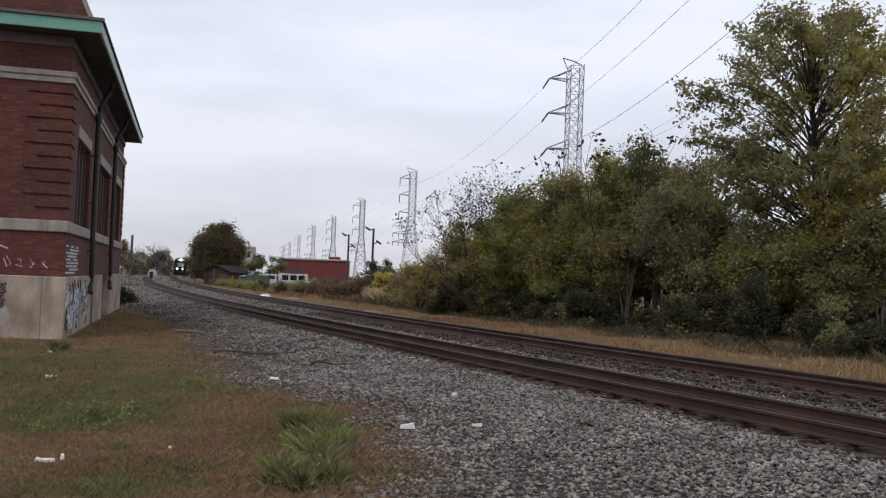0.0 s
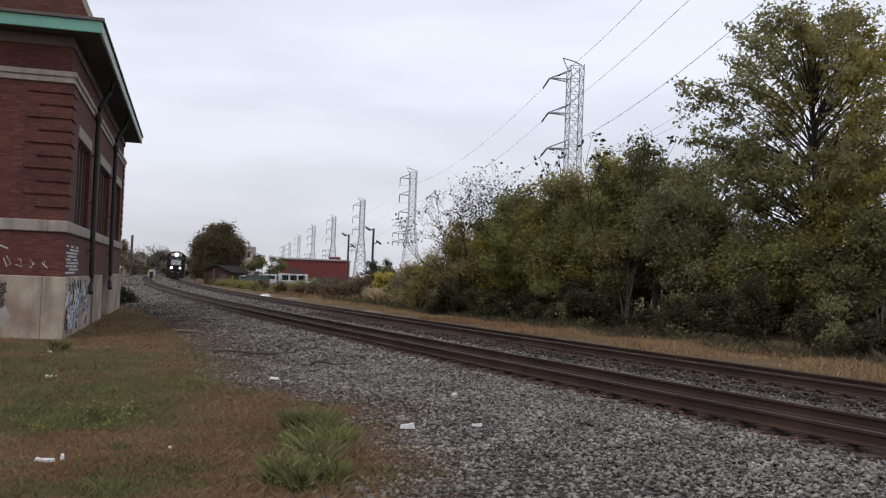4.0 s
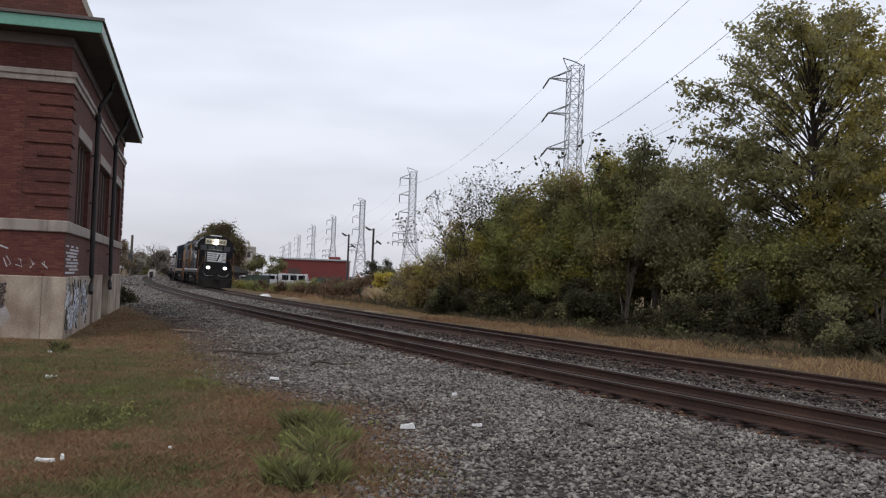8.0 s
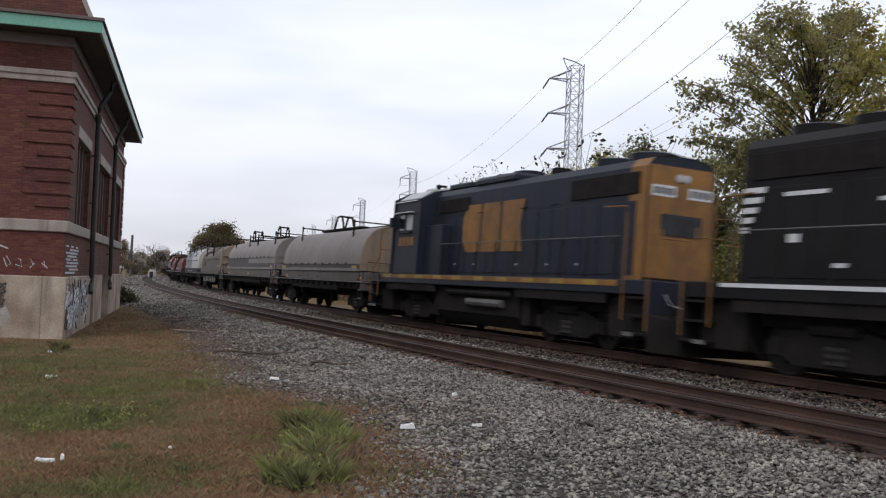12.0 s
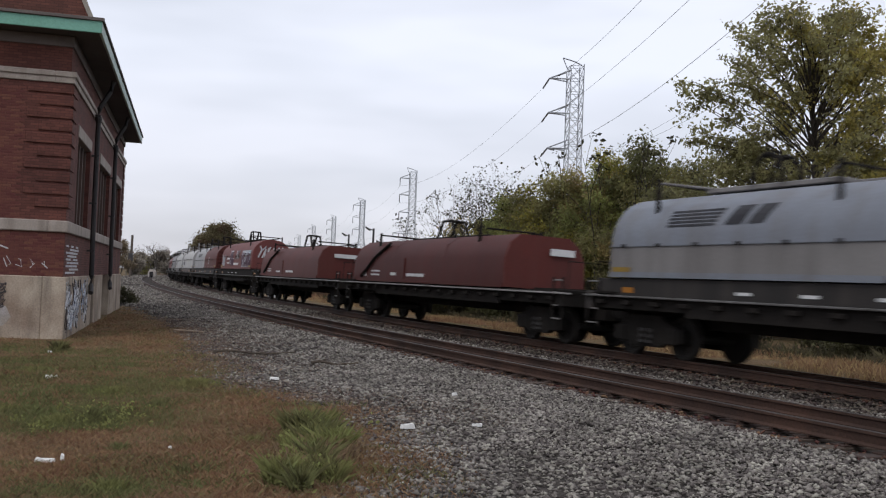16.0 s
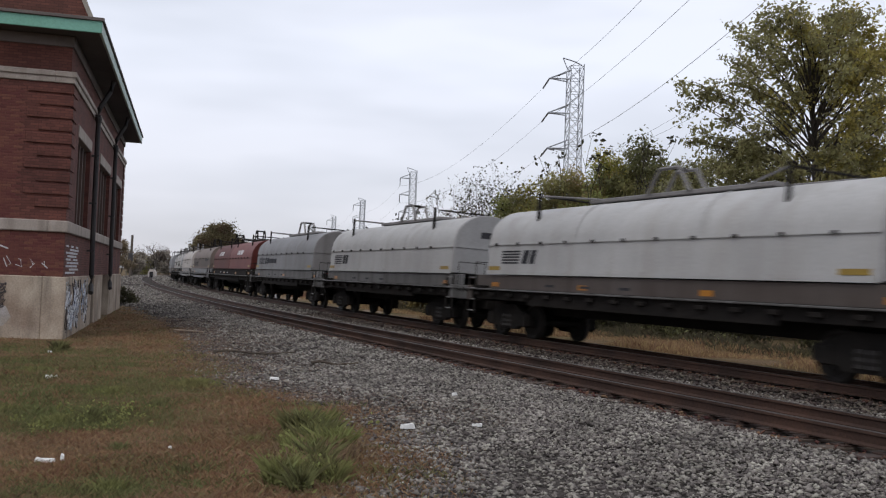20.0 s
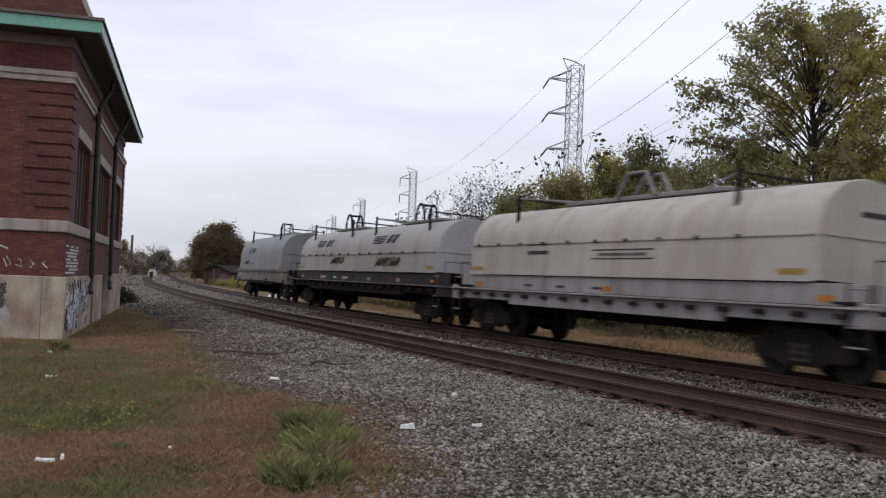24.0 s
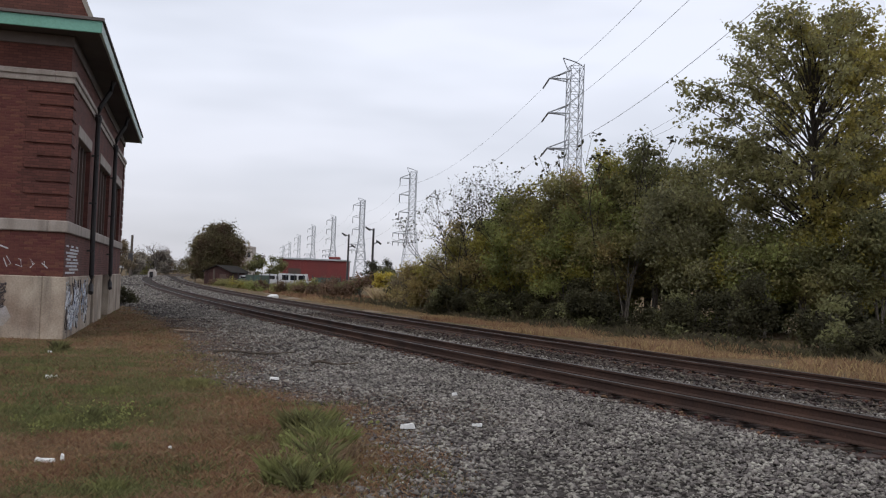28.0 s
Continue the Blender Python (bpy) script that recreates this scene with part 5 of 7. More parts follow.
blades("straw_grass", 2600, tuft(-1.1, 9.3, 0.55, 2.6), 0.17, M_STRAW, "dead stalks among the green tufts", 0.0024, 0.45)
# broad-leaved weeds among the tufts
weeds = [(-1.38 + 0.30 * f + r_tuft.normal(0, 0.17), 10.9 - 3.0 * f + r_tuft.normal(0, 0.25), -0.265 + abs(r_tuft.normal(0, 0.07))) for f in r_tuft.uniform(0, 1, 70)] + [(-3.95 + r_tuft.normal(0, 0.35), 11.0 + r_tuft.normal(0, 0.6), -0.265 + abs(r_tuft.normal(0, 0.05))) for k in range(40)]
v, f = leaves(weeds, 16, 0.05, 0.05, r_tuft)
solo("broadleaf_weeds", heap("broadleaf_weeds", v, f, L_GREEN), None, "low green broad-leaved weeds in the verge", "weeds", "stuff")


def far_verge(lat0, lat1, s0, s1):
    def where(n):
        s, l = rng.uniform(s0, s1, n), rng.uniform(lat0, lat1, n)
        t = np.interp(s, S_ALL, TH)
        x, y = np.interp(s, S_ALL, PX) + np.sin(t) * l, np.interp(s, S_ALL, PY) - np.cos(t) * l
        k = np.clip(0.7 + 0.5 * patchy(x, y, 2.2, 0.9), 0.45, 1.3)
        return x, y, np.full(n, -0.43), k
    return where


blades("golden_grass", 90000, far_verge(GAP + 3.0, GAP + 7.6, -16, 24), 0.25, M_GOLD, "tall golden dry grass along the far track", 0.0045, 0.22)
blades("russet_grass", 36000, far_verge(GAP + 3.2, GAP + 7.4, -16, 30), 0.27, M_DRY, "reddish brown dry grass along the far track", 0.004, 0.3)
blades("golden_grass", 24000, far_verge(GAP + 4.6, GAP + 8.5, 24, 60), 0.26, M_GOLD, "tall golden dry grass along the far track", 0.009, 0.25)
blades("green_weeds", 30000, far_verge(GAP + 6.2, GAP + 9.8, -16, 60), 0.42, M_WEED, "green weeds at the thicket's edge, darkened as in shade", 0.006, 0.4)
blades("pale_grass", 5000, lambda n: (rng.uniform(-4.6, -1.2, n), rng.uniform(66, 71, n), np.full(n, -0.43), np.ones(n)), 1.1, M_PALEGRASS, "clump of tall pale dry grass", 0.03, 0.35)
blades("brown_weeds", 14000, far_verge(GAP + 5.5, GAP + 14, 48, 110), 0.35, M_DRY, "brown weeds beyond the far track", 0.03, 0.4)

# ---- litter and sticks ----


def scrap(x, y, z, sx, sy, sz, turn, label="scrap of white litter on the ground", seed=0):
    r = np.random.default_rng(seed)
    n = 9
    top = [(math.cos(6.283 * k / n) * sx * r.uniform(0.7, 1.1), math.sin(6.283 * k / n) * sy * r.uniform(0.7, 1.1), sz * r.uniform(0.5, 1.2)) for k in range(n)]
    low = [(p[0] * 1.1, p[1] * 1.1, -0.01) for p in top]
    shape = Shape().loft([low, top])
    return solo("litter", shape, M_LITTER, label, "litter", group="litter", m=pose(x, y, z, 0, 0, turn))


for i, (x, y, z, sx, sy, sz, a, lab) in enumerate([(-0.33, 11.04, -0.215, 0.085, 0.03, 0.045, 10, "white plastic bottle lying on the ballast"), (0.25, 14.12, -0.2, 0.045, 0.03, 0.05, 30, "scrap of white litter on the ballast"), (0.49, 11.37, -0.21, 0.07, 0.03, 0.025, 0, "scrap of white litter on the ballast"), (-2.7, 15.7, -0.23, 0.08, 0.03, 0.03, 5, "scrap of white litter on the ballast"), (-6.01, 14.7, -0.25, 0.09, 0.04, 0.06, 12, "scrap of white litter in the grass"), (-3.52, 8.58, -0.25, 0.085, 0.03, 0.03, 5, "scrap of white litter in the grass"), (-3.38, 8.62, -0.24, 0.018, 0.015, 0.05, 5, "scrap of white litter in the grass"), (-2.63, 9.39, -0.25, 0.03, 0.02, 0.02, 50, "scrap of white litter in the grass"), (-7.9, 19.2, -0.25, 0.05, 0.03, 0.03, 5, "scrap of white litter in the grass")]):
    scrap(x, y, z, sx, sy, sz, a, lab, i)
plank = Shape().box(-0.42, 0.42, -0.06, 0.06, 0.0, 0.035, 0.006)
solo("plank", plank, M_PALEWOOD, "short weathered plank lying on the ballast", "plank", m=pose(-7.05, 26.5, -0.2, 2, 3, 10))
for x, y, a, ln, lab in [(-3.92, 20.1, 12, 1.7, "long dead branch on the ballast"), (-2.0, 18.3, 6, 0.9, "thin dead twig on the ballast")]:
    r = np.random.default_rng(int(ln * 10))
    pts = [(ln * (k / 6 - 0.5), 0.06 * math.sin(k * 2.0), 0.05 + 0.03 * math.sin(k * 1.3)) for k in range(7)]
    st = Shape().rod(pts, 0.032, 6, 0.012).rod([pts[3], (pts[3][0] + 0.25, pts[3][1] - 0.2, 0.09)], 0.012, 5, 0.005)
    solo("dead_branch", st, M_STICK, lab, "branch", m=pose(x, y, -0.225, 0, 0, a), group="dead branches")

# ---- single bricks near the building's corner ----
brick_mesh = Shape().box(0, 0.192, -0.006, 0.02, 0, 0.056, 0.004).mesh("brick", M_BRICK_PIECE)
TURN = Matrix(((0, 1, 0, 0), (1, 0, 0, 0), (0, 0, 1, 0), (0, 0, 0, 1)))
n_brick = 0
for row in range(62):
    z = 1.505 + row * 0.067 if row < 15 else 2.85 + (row - 15) * 0.067
    y0, y1 = (0.01, 1.95) if row < 15 else (1.06, 1.95)
    y = y0 + (0.101 if row % 2 else 0.0)
    while y + 0.2 < y1 and n_brick < 300:
        part("brick", brick_mesh, None, house, m=Matrix.Translation((rng.uniform(-0.002, 0.001), y, z)) @ TURN)
        n_brick += 1
        y += 0.203

# ---- train ----
# a unit's own axes: x forwards, y to its left, z up from the rail tops, origin midway between its couplers
M_BLACKLOCO = mat("black_locomotive_paint", (0.012, 0.012, 0.013), (0.017, 0.016, 0.016), 0.5, 0, 0.8, 25.0, 0.25, 0.1, 0.003, streak=((0.017, 0.016, 0.015), 0.5, 2.0), spec=0.09)
M_BLUELOCO = mat("dark_blue_locomotive_paint", (0.016, 0.020, 0.031), (0.022, 0.025, 0.034), 0.5, 0, 0.8, 25.0, 0.2, 0.1, 0.003, streak=((0.04, 0.037, 0.036), 0.4, 2.0), spec=0.14)
M_YELLOW = mat("dirty_yellow_paint", (0.26, 0.12, 0.026), (0.15, 0.075, 0.024), 0.6, 0, 1.4, 25.0, 0.2, 0.1, 0.003, streak=((0.12, 0.07, 0.03), 0.5, 3.0))
M_MARK_WHITE = mat("white_lettering_paint", (0.62, 0.62, 0.62), (0.52, 0.52, 0.52), 0.6, 0, 2.0, 30.0, 0.12, 0)
M_MARK_DARK = mat("dark_lettering_paint", (0.03, 0.03, 0.034), (0.05, 0.05, 0.055), 0.75, 0, 2.0, 30.0, 0.12, 0, spec=0.12)
M_UNDER = mat("grimy_underframe", (0.015, 0.0135, 0.0125), (0.022, 0.019, 0.017), 0.9, 0.0, 2.0, 30.0, 0.3, 0.3, spec=0.08)
M_WHEEL = mat("wheel_steel", (0.018, 0.016, 0.015), (0.027, 0.023, 0.020), 0.7, 0.2, 3.0, 30.0, 0.25, 0.1)
M_CABWHITE = mat("grey_white_cab_roof_paint", (0.50, 0.50, 0.50), (0.40, 0.40, 0.41), 0.5, 0, 1.0, 25.0, 0.15, 0.1, streak=((0.2, 0.19, 0.18), 0.5, 3.0))
M_RAILING = mat("ochre_handrail_paint", (0.19, 0.088, 0.026), (0.13, 0.06, 0.02), 0.6, 0, 2.0, 25.0, 0.2, 0)
M_BEAM = glow("lit_headlight", (1.0, 0.95, 0.86), 160.0)
M_NUMBER = mat("cream_number_board", (0.55, 0.50, 0.38), (0.48, 0.43, 0.32), 0.5, 0, 2.0, 20.0, 0.1, 0)
M_REFLECT = mat("orange_reflector_patch", (0.42, 0.175, 0.02), (0.30, 0.12, 0.02), 0.4, 0, 2.0, 20.0, 0.1, 0)
M_YPATCH = mat("yellow_patch", (0.30, 0.20, 0.03), (0.22, 0.14, 0.035), 0.5, 0, 2.0, 20.0, 0.1, 0)


def hood_paint(name, c, c2=None, dirt=(0.12, 0.10, 0.085), amount=0.45):
    return mat(name, c, c2 or tuple(v * 0.8 for v in c), 0.6, 0, 0.5, 18.0, 0.1, 0.08, 0.004, streak=(dirt, amount, 2.2), spec=0.2)


H = {
    "taupe": hood_paint("taupe_grey_hood", (0.20, 0.175, 0.165), (0.16, 0.14, 0.13)),
    "grey": hood_paint("mid_grey_hood", (0.218, 0.217, 0.222), (0.172, 0.17, 0.173)),
    "bluegrey": hood_paint("blue_grey_hood", (0.19, 0.205, 0.235), (0.165, 0.175, 0.20)),
    "white": hood_paint("off_white_hood", (0.43, 0.422, 0.412), (0.35, 0.342, 0.335), (0.25, 0.22, 0.19), 0.4),
    "cream": hood_paint("cream_white_hood", (0.42, 0.385, 0.355), (0.34, 0.31, 0.285), (0.22, 0.18, 0.15), 0.5),
    "chalk": hood_paint("chalky_warm_grey_hood", (0.345, 0.33, 0.308), (0.275, 0.262, 0.245), (0.19, 0.165, 0.14), 0.45),
    "pale": hood_paint("pale_grey_hood", (0.32, 0.317, 0.317), (0.255, 0.252, 0.252), (0.18, 0.16, 0.15), 0.4),
    "red": hood_paint("oxide_red_hood", (0.078, 0.019, 0.016), (0.060, 0.016, 0.014), (0.06, 0.025, 0.022), 0.5),
    "rust": hood_paint("rust_red_hood", (0.088, 0.019, 0.015), (0.068, 0.017, 0.014), (0.08, 0.03, 0.025), 0.5),
    "pink": hood_paint("faded_red_hood", (0.155, 0.050, 0.046), (0.12, 0.037, 0.034), (0.09, 0.04, 0.036), 0.5),
    "brown": hood_paint("grey_brown_hood", (0.165, 0.128, 0.108), (0.13, 0.10, 0.085), (0.06, 0.05, 0.045), 0.5),
    "umber": hood_paint("umber_brown_hood", (0.092, 0.070, 0.058), (0.07, 0.053, 0.045), (0.05, 0.04, 0.035), 0.5),
    "sooty": hood_paint("sooty_hood_side", (0.062, 0.056, 0.053), (0.045, 0.040, 0.038), (0.03, 0.025, 0.022), 0.6),
    "tan": hood_paint("tan_hood_end", (0.24, 0.185, 0.135), (0.19, 0.145, 0.105), (0.12, 0.09, 0.07), 0.5),
    "dim": hood_paint("dirty_grey_hood", (0.215, 0.205, 0.20), (0.17, 0.16, 0.155), (0.09, 0.08, 0.075), 0.5),
}
SILLS = {"dark": M_UNDER, "steel": hood_paint("pale_steel_sill_paint", (0.215, 0.22, 0.23), (0.165, 0.165, 0.17), (0.07, 0.055, 0.045), 0.6), "rusty": hood_paint("rusty_sill_paint", (0.10, 0.085, 0.078), (0.075, 0.06, 0.052), (0.05, 0.035, 0.03), 0.6), "grey": hood_paint("grey_sill_paint", (0.14, 0.136, 0.134), (0.10, 0.095, 0.09), (0.04, 0.035, 0.03), 0.8), "black": mat("black_sill_paint", (0.018, 0.016, 0.015), (0.026, 0.022, 0.020), 0.85, 0, 1.0, 25.0, 0.2, 0.1, streak=((0.06, 0.05, 0.045), 0.5, 2.0)), "dusty": hood_paint("dusty_sill_paint", (0.16, 0.155, 0.152), (0.115, 0.09, 0.078), (0.05, 0.04, 0.034), 1.0), "white": hood_paint("pale_sill_paint", (0.30, 0.285, 0.275), None, (0.10, 0.09, 0.08), 0.6)}
wheelsets = []


def cached(key, build, store={}):
    if key not in store:
        store[key] = build()
    return store[key]


def wheel_mesh(r):
    s = Shape()
    for y in (-0.72, 0.72):
        o = 1 if y > 0 else -1
        s.lathe([(0.10, y - 0.08 * o), (0.16, y - 0.07 * o), (r - 0.10, y - 0.03 * o), (r - 0.03, y - 0.07 * o), (r + 0.025, y - 0.055 * o), (r + 0.02, y - 0.035 * o), (r, y - 0.02 * o), (r - 0.004, y + 0.07 * o), (r - 0.07, y + 0.07 * o), (r - 0.11, y + 0.02 * o), (0.18, y + 0.03 * o), (0.12, y + 0.10 * o)][::o], "y", 24)
    s.rod([(0, -1.0, 0), (0, 1.0, 0)], 0.085, 10)
    for k in range(6):
        t = k * math.pi / 3
        s.rod([(math.cos(t) * r * 0.55, -0.77, math.sin(t) * r * 0.55), (math.cos(t) * r * 0.55, -0.70, math.sin(t) * r * 0.55)], 0.03, 5)
    return s.mesh("wheelset", M_WHEEL, True)


def side_frame(base):
    prof = [(-base / 2 - 0.28, 0.36), (-base / 2 + 0.22, 0.32), (-base / 2 + 0.45, 0.22), (base / 2 - 0.45, 0.22), (base / 2 - 0.22, 0.32), (base / 2 + 0.28, 0.36), (base / 2 + 0.28, 0.62), (base / 2 - 0.1, 0.70), (base / 4, 0.86), (-base / 4, 0.86), (-base / 2 + 0.1, 0.70), (-base / 2 - 0.28, 0.62)]
    return prof


def bogie(unit, x, base, r, loco=False):
    t = part("truck", Shape().box(x - 0.28, x + 0.28, -0.95, 0.95, 0.45, 0.85, 0.04), M_UNDER, unit, "grimy cast steel bogie")
    turn = Matrix(((1, 0, 0, 0), (0, 0, -1, 0), (0, 1, 0, 0), (0, 0, 0, 1)))
    for y in (-1.0, 1.0):
        n = [(a, b) for a, b in side_frame(base)]
        s = Shape()
        vs = [(x + a, y - 0.09, b) for a, b in n] + [(x + a, y + 0.09, b) for a, b in n]
        k = len(n)
        s.add(vs, [tuple(range(k)), tuple(reversed(range(k, 2 * k)))] + [(i, i + k, (i + 1) % k + k, (i + 1) % k) for i in range(k)])
        f = part("side_frame", s, M_UNDER, t)
        for dx in (-0.13, 0.13):
            part("spring", Shape().lathe([(0.1, 0.28), (0.12, 0.3), (0.1, 0.36), (0.12, 0.42), (0.1, 0.48), (0.12, 0.54), (0.1, 0.6)], "z", 8, (x + dx, y * 1.06, 0)), M_WHEEL, t)
        for dx in (-base / 2, base / 2):
            part("axle_box", Shape().box(x + dx - 0.16, x + dx + 0.16, y - 0.14, y + 0.14, r - 0.16, r + 0.18, 0.03), M_UNDER, t)
        if loco:
            part("brake_cylinder", Shape().rod([(x - 0.5, y * 1.12, 0.86), (x + 0.5, y * 1.12, 0.86)], 0.10, 8), M_UNDER, t)
    for dx in (-base / 2, base / 2):
        w = part("wheelset", cached(("wheel", r), lambda: wheel_mesh(r)), None, t, "steel wheels on an axle", m=pose(x + dx, 0, r))
        wheelsets.append((w, unit, x + dx, r))
    return t


def coupler(unit, x, o):
    part("coupler", Shape().box(min(x, x - 0.9 * o), max(x, x - 0.9 * o), -0.10, 0.10, 0.75, 0.95, 0.03).box(min(x + 0.1 * o, x - 0.15 * o), max(x + 0.1 * o, x - 0.15 * o), -0.17, 0.17, 0.70, 1.0, 0.04), M_UNDER, unit)
    part("air_hose", Shape().rod([(x - 0.5 * o, 0.35, 0.85), (x - 0.2 * o, 0.36, 0.5), (x, 0.3, 0.42)], 0.03, 6), M_UNDER, unit)


def flat_mark(unit, name, x0, x1, z0, z1, y, material, label="", slant=0.0):
    """A painted mark on a side: 6 mm proud."""
    y1 = y - 0.006 if y < 0 else y + 0.006
    s = Shape().add([(x0, y, z0), (x1, y, z0), (x1 + slant, y, z1), (x0 + slant, y, z1), (x0, y1, z0), (x1, y1, z0), (x1 + slant, y1, z1), (x0 + slant, y1, z1)], [(0, 1, 2, 3), (7, 6, 5, 4), (0, 4, 5, 1), (2, 6, 7, 3), (1, 5, 6, 2), (0, 3, 7, 4)])
    return part(name, s, material, unit, label)


def on_end(y0, y1, z0, z1, x, slant=0.0, t=0.006):
    return Shape().add([(x, y0, z0), (x, y1, z0), (x, y1 + slant, z1), (x, y0 + slant, z1), (x + t, y0, z0), (x + t, y1, z0), (x + t, y1 + slant, z1), (x + t, y0 + slant, z1)], [(3, 2, 1, 0), (4, 5, 6, 7), (0, 1, 5, 4), (2, 3, 7, 6), (1, 2, 6, 5), (3, 0, 4, 7)])


def stripe_mark(unit, x0, x1, z0, z1, y, material):
    """Five stripes and two plain slanted blocks, on the side at y."""
    n, w = 5, (x1 - x0)
    for k in range(n):
        z = z0 + (z1 - z0) * k / n
        flat_mark(unit, "stripe", x0, x0 + (0.50 + 0.012 * k) * w, z, z + (z1 - z0) * 0.58 / n, y, material)
    for a, b in ((0.58, 0.74), (0.79, 0.93)):
        flat_mark(unit, "slanted_block", x0 + a * w, x0 + b * w, z0, z1 - 0.03, y, material, slant=0.07 * w)


def locomotive(name, label, paint, stripe, cabroof, nose_yellow, length, cs=0.0):
    u = thing(name, label, "locomotive", group="train")
    e = length / 2
    part("frame_deck", Shape().box(-e + 0.75, e - 0.75, -1.5, 1.5, 1.30, 1.62, 0.02), paint, u)
    part("centre_sill", Shape().box(-e + 0.75, e - 0.75, -0.45, 0.45, 0.85, 1.30), M_UNDER, u)
    for y in (-1.508, 1.508):
        part("sill_stripe", Shape().box(-e + 1.75, e - 1.75, y - 0.008, y + 0.008, 1.47 if nose_yellow else 1.525, 1.60), stripe, u, "painted stripe along the sill")
    tank = [(-1.3, 0.55), (-1.0, 0.20), (1.0, 0.20), (1.3, 0.55), (1.3, 1.25), (-1.3, 1.25)]
    part("fuel_tank", Shape().prism(tank, -2.75, 2.75), M_UNDER, u, "black fuel tank")
    # pipes, racks and motors that fill the space under the deck
    for a, b in ((-3.2, -2.8), (2.8, 3.2), (-e + 0.95, -7.0), (7.0, e - 0.95)):
        part("equipment_rack", Shape().box(a, b, -1.25, 1.25, 0.34, 1.30, 0.03), M_UNDER, u)
    for xb in (-4.95, 4.95):
        for dx in (-1.37, 1.37):
            part("traction_motor", Shape().box(xb + dx - 0.62, xb + dx + 0.62, -0.62, 0.62, 0.20, 0.95, 0.06), M_UNDER, u)
        part("bolster_housing", Shape().box(xb - 2.0, xb + 2.0, -0.9, 0.9, 0.85, 1.30, 0.03), M_UNDER, u)
        for y in (-1.2, 1.2):
            part("sand_pipe", Shape().rod([(xb - 2.05, y, 1.25), (xb - 2.0, y, 0.6), (xb - 1.85, y * 0.8, 0.25)], 0.03, 5), M_UNDER, u)
            part("deck_skirt", Shape().box(xb - 2.2, xb + 2.2, y * 1.2 - 0.02, y * 1.2 + 0.02, 1.08, 1.30), M_UNDER, u)
    # added dark blocks just above the rails, standing in for shade below the locomotive
    for a, b in ((-7.1, -2.85), (2.85, 7.1)):
        part("brake_rigging", Shape().box(a, b, -0.5, 0.5, 0.09, 0.30, 0.03), M_UNDER, u)
    for y in (-1.36, 1.36):
        part("tank_pipe", Shape().rod([(-2.4, y, 1.12), (1.9, y, 1.12)], 0.09, 8), M_UNDER, u, smooth=True)
        part("air_reservoir", Shape().rod([(-1.9, y, 0.86), (0.4, y, 0.86)], 0.11, 8), SILLS["grey"], u, "grey air reservoir", smooth=True)
    # long hood
    c0, c1 = 4.1 + cs, 6.42 + cs
    hood = [(-0.95, 1.62), (0.95, 1.62), (0.95, 4.30), (0.8, 4.50), (0.35, 4.60), (-0.35, 4.60), (-0.8, 4.50), (-0.95, 4.30)]
    lh = part("long_hood", Shape().prism(hood, -e + 1.65, c0), paint, u)
    for y in (-0.955, 0.955):
        for k in range(14):
            x = -e + 2.0 + k * 0.76
            part("hood_door", Shape().box(x, x + 0.70, y - 0.012, y + 0.012, 1.75, 3.5, 0.008), paint, lh)
            part("door_latch", Shape().box(x + 0.06, x + 0.12, y - 0.022, y + 0.022, 2.5, 2.62), M_UNDER, lh)
        part("radiator_grille", Shape().box(-e + 1.9, -e + 4.9, y - 0.03, y + 0.03, 3.66, 4.18, 0.01), M_UNDER, lh)
        part("intake_grille", Shape().box(1.6, 3.9, y - 0.03, y + 0.03, 3.72, 4.16, 0.01), M_UNDER, lh)
        part("blower_box", Shape().box(2.9, c0 - 0.05, min(y, y * 1.35), max(y, y * 1.35), 1.62, 3.3, 0.03), paint, lh)
        part("hood_handrail", Shape().rod([(-e + 1.9, y * 1.5, 2.62), (2.6, y * 1.5, 2.62)], 0.014, 5), SILLS["grey"], u)
        for k in range(9):
            x = -e + 1.95 + k * 1.22
            part("stanchion", Shape().rod([(x, y * 1.54, 1.6), (x, y * 1.5, 2.64)], 0.02, 5), M_UNDER, u)
        for x in (-5.4, -3.9, -2.2, 0.6, 2.0):
            part("grab_iron", Shape().rod([(x, y * 1.01, 3.6), (x, y * 1.06, 3.6), (x + 0.3, y * 1.06, 3.6), (x + 0.3, y * 1.01, 3.6)], 0.012, 4), M_UNDER, lh)
            part("small_placard", Shape().box(x + 0.4, x + 0.46, y - 0.016, y + 0.016, 1.97, 2.03), M_MARK_WHITE, lh)
    for x in (-e + 2.7, -e + 4.2):
        part("roof_fan", Shape().lathe([(0.60, 4.56), (0.62, 4.74), (0.5, 4.78)], "z", 18, (x, 0, 0)), paint, lh, smooth=True)
    part("dynamic_brake_housing", Shape().box(-1.2, 1.6, -0.85, 0.85, 4.45, 4.76, 0.10), paint, lh)
    for x in (-0.5, 0.8):
        part("roof_fan", Shape().lathe([(0.42, 4.74), (0.44, 4.88), (0.3, 4.91)], "z", 16, (x, 0, 0)), paint, lh, smooth=True)
    part("exhaust_stack", Shape().box(-2.5, -2.1, -0.25, 0.25, 4.57, 4.84, 0.03), M_UNDER, lh)
    part("equipment_box", Shape().box(2.2, 3.9, -0.7, 0.7, 4.54, 4.74, 0.05), paint, lh)
    part("hood_end", Shape().box(-e + 1.60, -e + 1.66, -0.9, 0.9, 1.7, 4.34, 0.02), nose_yellow or paint, lh)
    if nose_yellow:
        hood_y = [(q[0] * 1.006, 1.63 + (q[1] - 1.63) * 1.002) for q in hood]
